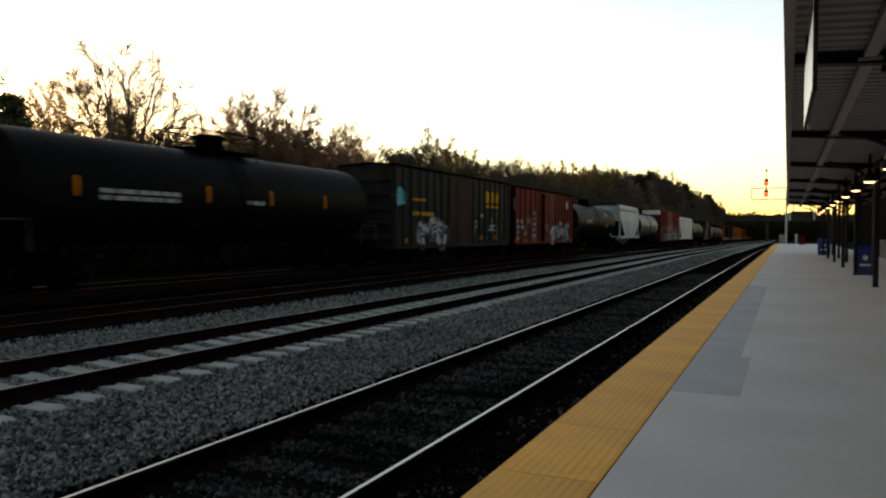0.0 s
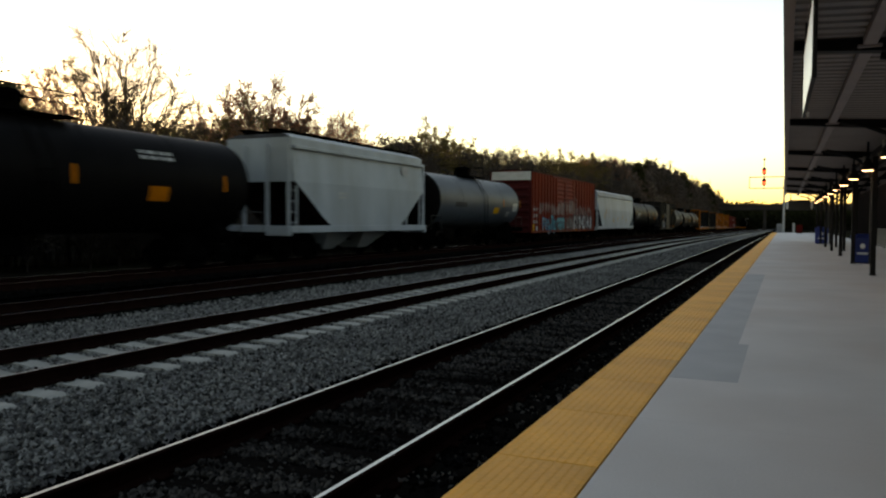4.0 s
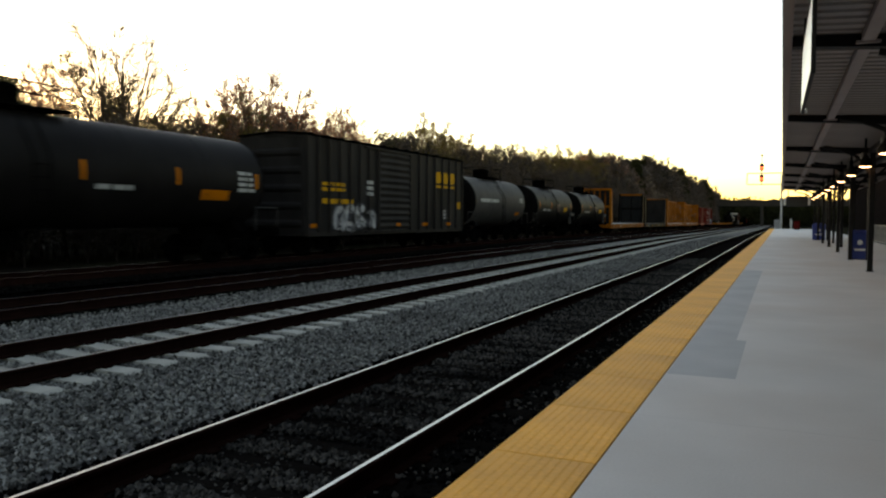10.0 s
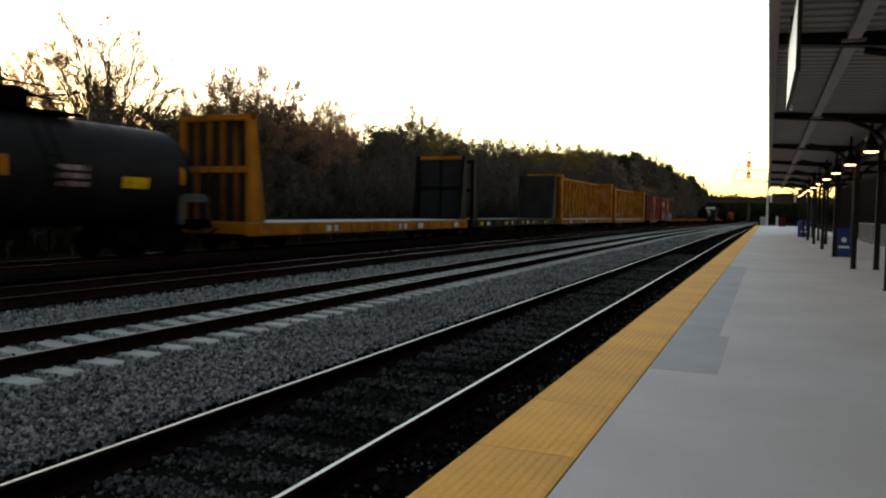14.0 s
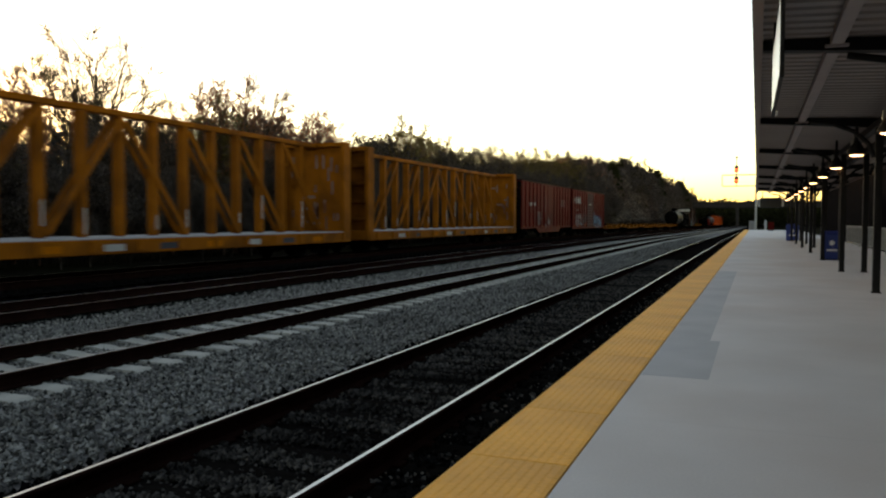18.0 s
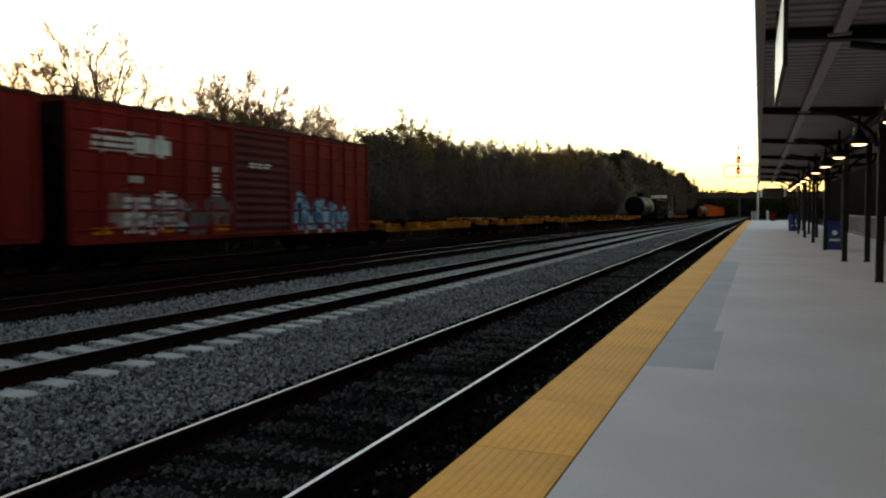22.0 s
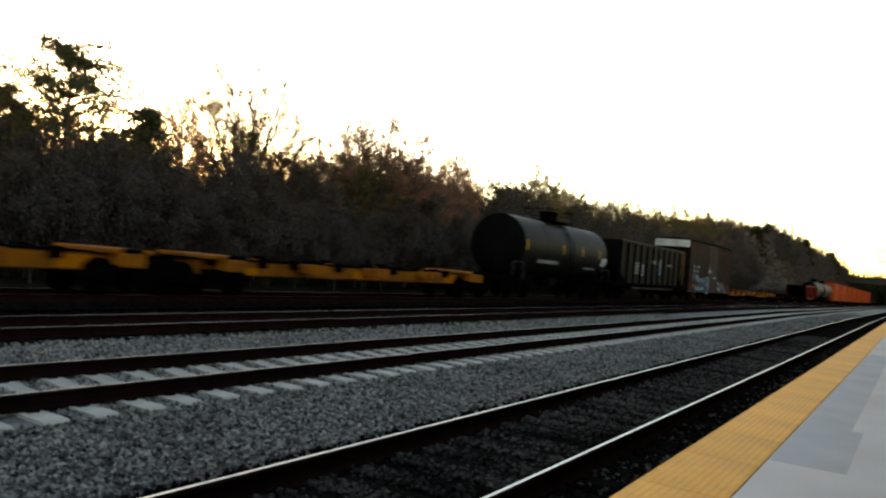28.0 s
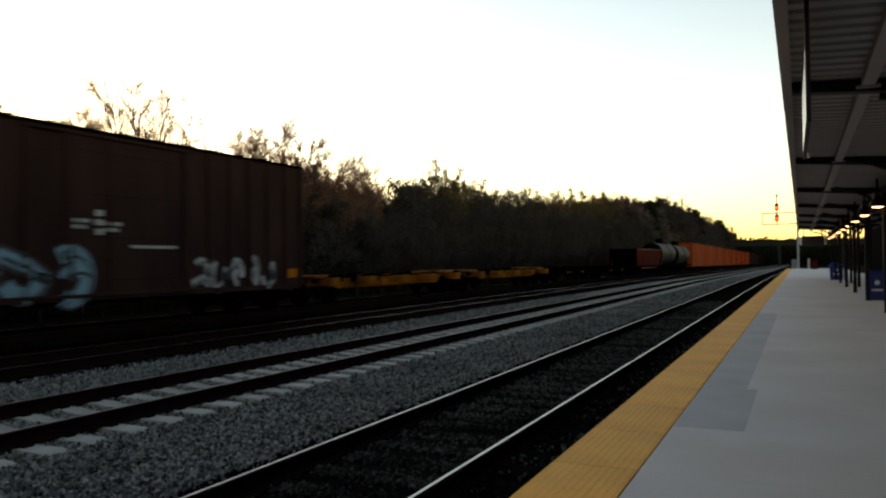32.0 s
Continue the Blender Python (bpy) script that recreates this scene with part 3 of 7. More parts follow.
def build_platform():
    p = thing("platform", label="long low concrete station platform with a yellow tactile edge", category="platform", kind="structure")
    body = Shape()
    body.box(EDGE + 0.02, BACK, -30, PLAT_END, -0.75, -0.06, 0, 0.01)
    part("base", body, "concrete_edge", p)
    # cast slabs with open joints
    joints = [-30, -21, -12, -6.5, -0.6, 5.42, 11.4, 17.4, 23.4, 29.4, 35.4, 41.4, 47.4, 53.4, 59.4, 65.4, 71.4, 77.4, 83.4, 89.4, 95.4, 101.4, 107.4, PLAT_END]
    for y0, y1 in zip(joints, joints[1:]):
        for x0, x1 in ((STRIP_IN + 0.006, 2.4), (2.4, BACK)):
            s = Shape()
            s.box(x0 - 0.003 if x0 < 0 else x0 + 0.001, x1 - 0.001, y0 + 0.0008, y1 - 0.0008, -0.06, 0.0, 0, 0.001)
            part("slab", s, "concrete", p)
    s = Shape()
    s.box(STRIP_IN + 0.012, -0.37, 6.98, 9.24, -0.01, 0.0015)
    part("repair_patch", s, "concrete_patch", p, "darker grey repair patch in the concrete")
    s = Shape()
    s.box(STRIP_IN + 0.012, -0.48, 9.242, 22.0, -0.01, 0.0015)
    part("repair_patch", s, "concrete_patch", p, "darker grey repair patch in the concrete")
    # tactile tiles, each with its domes
    tile = Shape()
    w, l = STRIP_IN - EDGE, 1.22
    tile.box(0, w - 0.004, 0.003, l - 0.003, -0.06, 0.004, 0, 0.004)
    nx, ny = 11, 40
    for i in range(nx):
        for j in range(ny):
            cx, cy = (i + 0.5) * w / nx, (j + 0.5) * l / ny
            ring0 = [(cx + 0.0125 * math.cos(a), cy + 0.0125 * math.sin(a), 0.004) for a in (0, 1.047, 2.094, 3.142, 4.189, 5.236)]
            ring1 = [(cx + 0.008 * math.cos(a), cy + 0.008 * math.sin(a), 0.006) for a in (0, 1.047, 2.094, 3.142, 4.189, 5.236)]
            tile.add(ring0 + ring1, [(q, (q + 1) % 6, 6 + (q + 1) % 6, 6 + q) for q in range(6)] + [(6, 7, 8, 9, 10, 11)])
    me = tile.mesh("tactile_tile", "tactile")
    y = -8.0
    while y + l < PLAT_END:
        part("tactile_tile", me, None, p, "yellow tactile tile with raised domes" if y < -7 else "", pose(EDGE, y, 0))
        y += l
    return p


build_platform()

# ---- canopy over the platform ----
CAN0, CAN1, BAY = -9.6, 64.5, 6.45
BEAMS = [3.7 + BAY * k for k in range(-2, 10)]
BEAMS = [y for y in BEAMS if CAN0 < y < CAN1]         # rows of posts
RAFTERS = [2.65 + 7.75 * k for k in range(-1, 8)]


def soffit(x):
    """Underside of the canopy's deck: it rises from the posts to the edge."""
    return 3.52 + 0.05 * abs(x - 2.4)


def build_canopy():
    c = thing("platform_canopy", label="long steel platform canopy with brown fascia on paired dark posts", category="canopy", kind="structure")
    # ribbed metal deck, one sheet a bay
    for y0, y1 in zip([CAN0] + RAFTERS, RAFTERS + [CAN1]):
        s = Shape()
        step, y = 0.3, y0
        while y < y1 - 0.01:
            ye = min(y + step, y1)
            prof = [(y, 0.0), (y + (ye - y) * 0.55, 0.0), (y + (ye - y) * 0.62, 0.045), (y + (ye - y) * 0.93, 0.045), (ye, 0.0)]
            for (ya, za), (yb, zb) in zip(prof, prof[1:]):
                for xa, xb in ((-0.04, 2.4), (2.4, 4.84)):
                    s.add([(xa, ya, soffit(xa) + za), (xb, ya, soffit(xb) + za), (xb, yb, soffit(xb) + zb), (xa, yb, soffit(xa) + zb)], [(0, 1, 2, 3)])
            y = ye
        part("deck_panel", s, "canopy_deck", c)
    roof = Shape()
    roof.extrude([(-0.06, 3.78), (2.4, 3.66), (4.86, 3.78), (4.86, 3.82), (2.4, 3.7), (-0.06, 3.82)], CAN0, CAN1)
    part("roof_sheet", roof, "canopy_steel", c)
    for side in (0, 1):
        f = Shape()
        sec = [(-0.08, 3.5), (0.03, 3.5), (0.03, 3.53), (-0.05, 3.53), (-0.05, 3.84), (-0.08, 3.84)]
        if side:
            sec = [(4.8 - x, z) for x, z in sec]
        y = CAN0
        for yb in RAFTERS[::2] + [CAN1]:
            f = Shape()
            f.extrude(sec, y, yb - 0.006)
            part("fascia", f, "fascia", c)
            y = yb
    cross = Shape()
    for sgn in (-1, 1):
        a = [(2.4, soffit(2.4) - 0.2), (2.4 + sgn * 2.44, soffit(0) - 0.13), (2.4 + sgn * 2.44, soffit(0) - 0.01), (2.4, soffit(2.4) - 0.01)]
        v = [(x, yy, z) for yy in (-0.09, 0.09) for x, z in a]
        cross.add(v, [(0, 1, 2, 3), (4, 7, 6, 5), (0, 4, 5, 1), (1, 5, 6, 2), (2, 6, 7, 3), (3, 7, 4, 0)])
    # beams take the dark steel: shadow on their undersides is in the colour
    me = cross.mesh("cross_beam", "canopy_steel")
    for y in RAFTERS:
        part("cross_beam", me, None, c, "", pose(0, y, 0))
    for x in (0.85, 3.95):
        for y0, y1 in zip([CAN0] + RAFTERS, RAFTERS + [CAN1]):
            s = Shape()
            z = soffit(x)
            s.box(x - 0.075, x + 0.075, y0 + 0.11, y1 - 0.11, z - 0.10, z - 0.006, 0, 0.008)
            s.box(x - 0.13, x + 0.13, y1 - 0.16, y1 - 0.095, z - 0.125, z - 0.09, 0, 0.004)
            part("purlin", s, "canopy_purlin", c)
    for x in (2.13, 2.67):
        s = Shape()
        s.box(x - 0.08, x + 0.08, CAN0, CAN1, 3.16, 3.3, 0, 0.01)
        part("long_beam", s, "canopy_steel", c)
    post = Shape()
    post.box(-0.065, 0.065, -0.065, 0.065, 0.0, 3.2, 0, 0.01)
    post.box(-0.085, 0.085, -0.085, 0.085, 0.0, 0.02, 0, 0.005)
    pme = post.mesh("post", "canopy_steel")
    brace = Shape()
    pts = [(0.0, 2.6), (-0.1, 2.86), (-0.34, 3.1), (-0.7, 3.26), (-1.1, 3.34)]
    for a, b in zip(pts, pts[1:]):
        brace.tube((a[0], 0, a[1]), (b[0], 0, b[1]), 0.045, n=6)
    bme = brace.mesh("knee_brace", "canopy_steel")
    for y in BEAMS:
        part("post", pme, None, c, "", pose(2.13, y, 0))
        part("post", pme, None, c, "", pose(2.67, y, 0))
        part("knee_brace", bme, None, c, "", pose(2.05, y, 0))
        part("knee_brace", bme, None, c, "", pose(2.75, y, 0, 0, 0, 180))


build_canopy()


def build_lamp():
    lamp = thing("pendant_lamp", pose(1.95, 14.0, 2.8), "lit round pendant lamp with a dark shade under the canopy", "lamp", "lamps under the canopy")
    s = Shape()
    s.lathe([(-0.01, 0.17), (0.0, 0.2), (0.06, 0.19), (0.18, 0.12), (0.26, 0.07), (0.3, 0.05)], "z", 20)
    part("shade", s, "canopy_steel", lamp, "dark domed metal shade")
    s = Shape()
    s.lathe([(-0.03, 0.08), (-0.014, 0.14), (0.006, 0.165)], "z", 20)
    part("lens", s, "lamp_glow", lamp, "glowing warm lens")
    s = Shape()
    s.tube((0, 0, 0.24), (0, 0, 0.75), 0.03, n=8)
    s.lathe([(0.36, 0.05), (0.46, 0.06)], "z", 10)
    part("stem", s, "canopy_steel", lamp)
    s = Shape()
    s.box(-0.12, -0.06, -0.04, 0.04, 0.2, 0.36, 0, 0.01)
    part("ballast_box", s, "galvanised", lamp, "small pale gear box")
    return lamp


lamp = build_lamp()
for i in range(1, 11):
    copy_thing(lamp, pose(1.95, 14.0 + 4.5 * i, 2.8))

# white name board hung along the platform's edge
board = thing("station_sign", pose(0.158, 8.25, 2.95, 0, 0, 0.4), "long white sign board hung lengthwise under the canopy's edge", "sign")
s = Shape()
s.box(-0.012, 0.012, -1.35, 1.35, -0.35, 0.35, 0, 0.004)
part("panel", s, "sign_white", board)
s = Shape()
for z in (-0.36, 0.34):
    s.box(-0.018, 0.018, -1.37, 1.37, z, z + 0.02, 0, 0.003)
part("rim", s, "canopy_steel", board, "thin dark rim")
for y in (-1.1, 1.1):
    s = Shape()
    s.box(-0.012, 0.012, y - 0.02, y + 0.02, 0.35, 0.66, 0, 0.003)
    part("hanger", s, "canopy_steel", board)
s = Shape()
s.box(-0.018, 0.018, -1.42, -1.375, -0.38, 0.66, 0, 0.005)
part("end_post", s, "canopy_steel", board, "dark upright at the board's end")
for y in (1.25, 1.31):
    s = Shape()
    s.tube((0.03, y, -0.33), (0.05, y, -0.33), 0.025, n=8)
    part("bolt", s, "sign_white", board, "pale bolt cap")

# dark hanging board at the canopy's end
hang = thing("hanging_sign", pose(0.95, 63.0, 2.72), "dark display board hung across the canopy's far end", "sign")
s = Shape()
s.box(-0.75, 0.75, -0.08, 0.08, -0.38, 0.38, 0, 0.02)
part("case", s, "sign_dark", hang)
for x in (-0.6, 0.6):
    s = Shape()
    s.box(x - 0.03, x + 0.03, -0.03, 0.03, 0.38, 0.82, 0, 0.005)
    part("hanger", s, "canopy_steel", hang)
for x in (-0.83, 0.83):
    s = Shape()
    s.box(x - 0.07, x + 0.07, -0.09, 0.09, -0.3, 0.3, 0, 0.02)
    part("end_cap", s, "sign_white", hang, "pale end cap")


def build_bin(m, label):
    b = thing("recycling_bin", m, label, "bin", "bins on the platform")
    s = Shape()
    v = [(-0.37, -0.26, 0.03), (0.37, -0.26, 0.03), (0.37, 0.26, 0.03), (-0.37, 0.26, 0.03), (-0.39, -0.28, 0.98), (0.39, -0.28, 0.98), (0.39, 0.28, 0.98), (-0.39, 0.28, 0.98)]
    s.add(v, [(0, 3, 2, 1), (4, 5, 6, 7), (0, 1, 5, 4), (1, 2, 6, 5), (2, 3, 7, 6), (3, 0, 4, 7)])
    part("body", s, "blue_bin", b)
    s = Shape()
    s.box(-0.41, 0.41, -0.3, 0.3, 0.98, 1.05, 0, 0.02)
    s.box(-0.3, 0.3, -0.22, 0.22, 1.06, 1.12, 0, 0.03)
    part("lid", s, "blue_bin", b)
    s = Shape()
    s.lathe([(-0.292, 0.1), (-0.27, 0.1)], "y", 16, centre=(0, 0, 0.66))
    part("emblem", s, "sign_white", b, "round white emblem")
    s = Shape()
    s.box(-0.2, 0.2, -0.29, -0.262, 0.34, 0.42, 0, 0.003)
    part("label_bar", s, "sign_white", b, "pale label bar")
    s = Shape()
    s.box(-0.33, 0.33, -0.22, 0.22, 0, 0.03)
    part("foot", s, "canopy_steel", b)


build_bin(pose(2.44, 30.0, 0) @ Matrix.Diagonal((0.84, 0.9, 0.9, 1)), "blue plastic recycling bin with a white emblem beside a post")
build_bin(pose(2.2, 56.0, 0), "blue plastic recycling bin far along the platform")

# railing along the back of the platform
rail_panel = thing("railing", pose(4.95, 9.0, 0), "pale steel railing panel at the platform's back", "railing", "railing panels behind the platform")
s = Shape()
s.tube((0, 0, 1.05), (0, 2.9, 1.05), 0.025, n=8)
part("top_rail", s, "galvanised", rail_panel)
s = Shape()
s.tube((0, 0, 0.14), (0, 2.9, 0.14), 0.02, n=8)
part("bottom_rail", s, "galvanised", rail_panel)
for y in (0.03, 2.87):
    s = Shape()
    s.box(-0.03, 0.03, y - 0.03, y + 0.03, 0, 1.06, 0, 0.005)
    part("post", s, "galvanised", rail_panel)
s = Shape()
s.box(-0.011, 0.011, -0.011, 0.011, 0.14, 1.04)
bal = s.mesh("baluster", "galvanised")
for k in range(19):
    part("baluster", bal, None, rail_panel, "", pose(0, 0.15 + k * 0.144, 0))
for k in range(1, 14):
    copy_thing(rail_panel, pose(4.95, 9.0 + 3.0 * k, 0))

# added dark wall behind the railing: closes the view, blocks the sky
s = Shape()
s.box(8.0, 8.4, -30, 112, -0.75, 5.4, 0, 0.02)
s.box(7.4, 8.6, -30, 112, 5.4, 5.6, 0, 0.03)
thing("added_back_wall", label="long dark wall added behind the railing to block the sky", category="wall", kind="structure", shape=s, mats="dark_wall")

# ---- signal gantry beyond the platform's end ----
g = thing("signal_gantry", pose(-0.2, 118, -0.6), "cantilever railway signal gantry showing red lights", "signal gantry")
s = Shape()
s.tube((0, 0, 0), (0, 0, 8.2), 0.16, 0.11, n=10)
s.box(-0.35, 0.35, -0.35, 0.35, 0, 0.25, 0, 0.03)
part("mast", s, "galvanised", g)
GZ0, GZ1 = 6.9, 8.5
s = Shape()
for z in (GZ0, GZ1):
    for y in (-0.4, 0.4):
        s.tube((0.3, y, z), (-4.6, y, z), 0.06, n=6)
for k in range(2):
    x = (0.3, -4.6)[k]
    for y in (-0.4, 0.4):
        s.tube((x, y, GZ0), (x, y, GZ1), 0.06, n=6)
for x in (-1, -2.2, -3.4):
    s.tube((x, -0.4, GZ0), (x, 0.4, GZ0), 0.03, n=6)
part("walkway_frame", s, "galvanised", g)
s = Shape()
s.tube((-2.65, -0.5, GZ0 - 0.1), (-2.65, -0.5, 10.9), 0.05, n=8)
s.lathe([(10.85, 0.02), (10.9, 0.16), (11.02, 0.18), (11.15, 0.1), (11.18, 0.02)], "z", 10, centre=(-2.65, -0.5, 0))
part("signal_pole", s, "canopy_steel", g)
for z in (7.55, 9.1):
    s = Shape()
    s.lathe([(-0.02, 0.3), (0.02, 0.3)], "y", 16, centre=(-2.65, -0.62, z))
    s.lathe([(-0.02, 0.3), (0.02, 0.3)], "y", 16, centre=(-2.65, -0.62, z + 0.42))
    s.box(-2.8, -2.5, -0.6, -0.35, z - 0.3, z + 0.75, 0, 0.03)
    head = part("signal_head", s, "canopy_steel", g, "dark round signal head")
    s = Shape()
    s.lathe([(-0.06, 0.17), (-0.03, 0.19)], "y", 12, centre=(-2.65, -0.62, z + 0.1))
    part("lens", s, "lamp_red", head, "lit red lens")

for x, y, w, h, m_, lb in ((1.1, 116.5, 0.3, 1.6, "galvanised", "tall pale equipment cabinet beyond the platform"),
                           (1.7, 108.0, 0.7, 1.1, "red_paint", "small dull red cabinet far along the platform"),
                           (-0.6, 121.0, 1.0, 1.5, "concrete_edge", "grey signal relay cabinet by the track")):
    c = thing("equipment_cabinet", pose(x, y, 0 if y < PLAT_END else -0.75), lb, "cabinet")
    s = Shape()
    s.box(-w / 2, w / 2, -0.3, 0.3, 0, h + (0 if y < PLAT_END else 0.5), 0, 0.02)
    part("case", s, m_, c)
    s = Shape()
    s.box(-w / 2 + 0.05, w / 2 - 0.05, -0.32, -0.303, 0.12, h - 0.1, 0, 0.008)
    part("door", s, m_, c)

# ---- road bridge across the line ----
br = thing("road_bridge", pose(-30, 355, 0), "low weathered concrete road bridge across the railway far off", "bridge")
s = Shape()
s.box(-110, 110, -5, 5, 6.6, 8.2, 0, 0.1)
part("deck", s, "bridge", br)
for y in (-5.2, 4.9):
    s = Shape()
    s.box(-110, 110, y, y + 0.3, 8.2, 9.2, 0, 0.05)
    part("parapet", s, "bridge", br, "pale concrete parapet")
for x in (-14, 4, 22, 46):
    s = Shape()
    for y in (-3.5, 0, 3.5):
        s.box(x - 0.6, x + 0.6, y - 0.6, y + 0.6, -2.6, 6.6, 0, 0.1)
    s.box(x - 0.7, x + 0.7, -4.6, 4.6, 5.9, 6.6, 0, 0.05)
    part("pier", s, "bridge", br)
for x0, x1 in ((-110, -26), (58, 110)):
    s = Shape()
    s.box(x0, x1, -4.8, 4.8, -2.6, 6.6, 0, 0.1)
    part("abutment", s, "bridge", br)

# ---- trees ----
def sprout(rnd, wood, p, d, length, r, depth, tips, fine):
    """A side shoot that tapers, wanders and divides into finer ones."""
    seg = (2, 3, 4)[depth]
    q = Vector(p)
    for i in range(seg):
        d = (d + Vector((rnd.uniform(-0.16, 0.16), rnd.uniform(-0.16, 0.16), rnd.uniform(-0.06, 0.2)))).normalized()
        e = q + d * (length / seg)
        r0, r1 = max(r * (1 - 0.75 * i / seg), fine), max(r * (1 - 0.75 * (i + 1) / seg), fine)
        wood.tube(q, e, r0, r1, n=4 if depth == 2 else 3, caps=False)
        q = e
        if depth:
            for _ in range(2 if rnd.random() < 0.55 else 1):
                u = d.orthogonal().normalized()
                turn, a = rnd.uniform(0, 6.283), rnd.uniform(0.45, 0.95)
                side = u * math.cos(turn) + d.cross(u) * math.sin(turn)
                sprout(rnd, wood, q, (d * math.cos(a) + side * math.sin(a)).normalized(), length * rnd.uniform(0.4, 0.62), max(r1 * 0.65, fine * (1.3 if depth == 2 else 1)), depth - 1, tips, fine)
    tips.append(q)


def leaf_mesh(name, centres, size, rs, mat_name, per=1, flat=0.0, spread=0.2):
    """Small leaf blades, each a bent pair of triangles, about the given centres."""
    c = np.repeat(np.asarray(centres, float), per, axis=0)
    n = len(c)
    c = c + rs.normal(0, spread, (n, 3))
    a, b = rs.normal(0, 1, (n, 3)), rs.normal(0, 1, (n, 3))
    a[:, 2] *= 1 - flat
    a /= np.linalg.norm(a, axis=1)[:, None] + 1e-6
    b -= a * (a * b).sum(1)[:, None]
    b /= np.linalg.norm(b, axis=1)[:, None] + 1e-6
    s = size * rs.uniform(0.5, 1.4, (n, 1))
    v = np.stack([c - a * s, c + b * s * 0.45 + rs.normal(0, 0.1, (n, 3)) * s, c + a * s, c - b * s * 0.45], 1).reshape(-1, 3)
    k = (np.arange(n) * 4)[:, None]
    f = np.concatenate([k + np.array([[0, 1, 2]]), k + np.array([[0, 2, 3]])])
    me = bpy.data.meshes.new(name)
    me.from_pydata(v.tolist(), [], f.tolist())
    me.materials.append(M[mat_name])
    return me


def bare_tree(seed, height, width, crown, fork, stems, bark, bud, bud_size, per, label, name="bare_tree", girth=0.085, fine=0.006, shoots=2, fuzz=0.07, reach=0.34, flat=0.0, tuft=None):
    """Ascending stems from a low fork that fan out to a rounded outline; crown: the height at which it is widest;
    flat: the least height of the stems' ends in the dome, 0 to 1; tuft: a bearing on which the outer twigs are budded thickly."""
    rnd, rs = random.Random(seed), np.random.RandomState(seed)
    t = thing(name, None, label, "tree", "trees behind the tracks")
    wood, tips, q = Shape(), [], Vector((0, 0, -0.6))
    for i in range(4):
        e = Vector((rnd.uniform(-0.05, 0.05), rnd.uniform(-0.05, 0.05), fork * (i + 1) / 4))
        wood.tube(q, e, girth * (1.75 - 0.15 * i), girth * (1.6 - 0.15 * i), n=8, caps=False)
        q = e
    for j in range(stems):
        a = 2.4 * j + rnd.uniform(-0.35, 0.35)
        up = flat + (1 - flat) * ((j + 0.5) / stems) ** 1.15
        out, k = math.sqrt(max(0.0, 1 - up * up)), rnd.uniform(0.84, 1.0)
        end = Vector((math.cos(a) * out * width / 2 * k, math.sin(a) * out * width / 2 * k, crown + (height - crown) * up * k))
        p0 = Vector((0, 0, fork * rnd.uniform(0.75, 1.0)))
        L = (end - p0).length
        mid = p0 + (end - p0) * 0.5 + Vector((0, 0, L * rnd.uniform(0.0, 0.09))) + Vector((rnd.uniform(-1, 1), rnd.uniform(-1, 1), 0)) * L * 0.05
        n, q = 8, p0
        for i in range(n):
            u = (i + 1) / n
            e = p0 * (1 - u) ** 2 + mid * (2 * u * (1 - u)) + end * u * u + Vector((rnd.gauss(0, 1), rnd.gauss(0, 1), rnd.gauss(0, 0.5))) * L * 0.008
            r0, r1 = max(girth * (1 - 0.8 * i / n), fine), max(girth * (1 - 0.8 * u), fine)
            wood.tube(q, e, r0, r1, n=5, caps=False)
            d = (e - q).normalized()
            q = e
            if i > 0:
                for _ in range(shoots):
                    o = d.orthogonal().normalized()
                    turn, b = rnd.uniform(0, 6.283), rnd.uniform(0.35, 0.85)
                    side = o * math.cos(turn) + d.cross(o) * math.sin(turn)
                    sprout(rnd, wood, q, (d * math.cos(b) + side * math.sin(b)).normalized(), L * reach * (1 - 0.62 * u) * rnd.uniform(0.6, 1.15), max(r1 * 0.5, fine * 1.5), 2, tips, fine)
        tips.append(q)
    part("trunk", wood, bark, t)
    buds = leaf_mesh("crown", tips, bud_size, rs, bud, per, spread=fuzz)
    if tuft is not None:
        outer = [p for p in tips if p.x * math.cos(tuft) + p.y * math.sin(tuft) > width * 0.24 and p.z > height * 0.7]
        part("crown", leaf_mesh("crown", outer, bud_size, rs, bud, per * 6, spread=fuzz * 1.6), None, t)
    part("crown", buds, None, t)
    return t


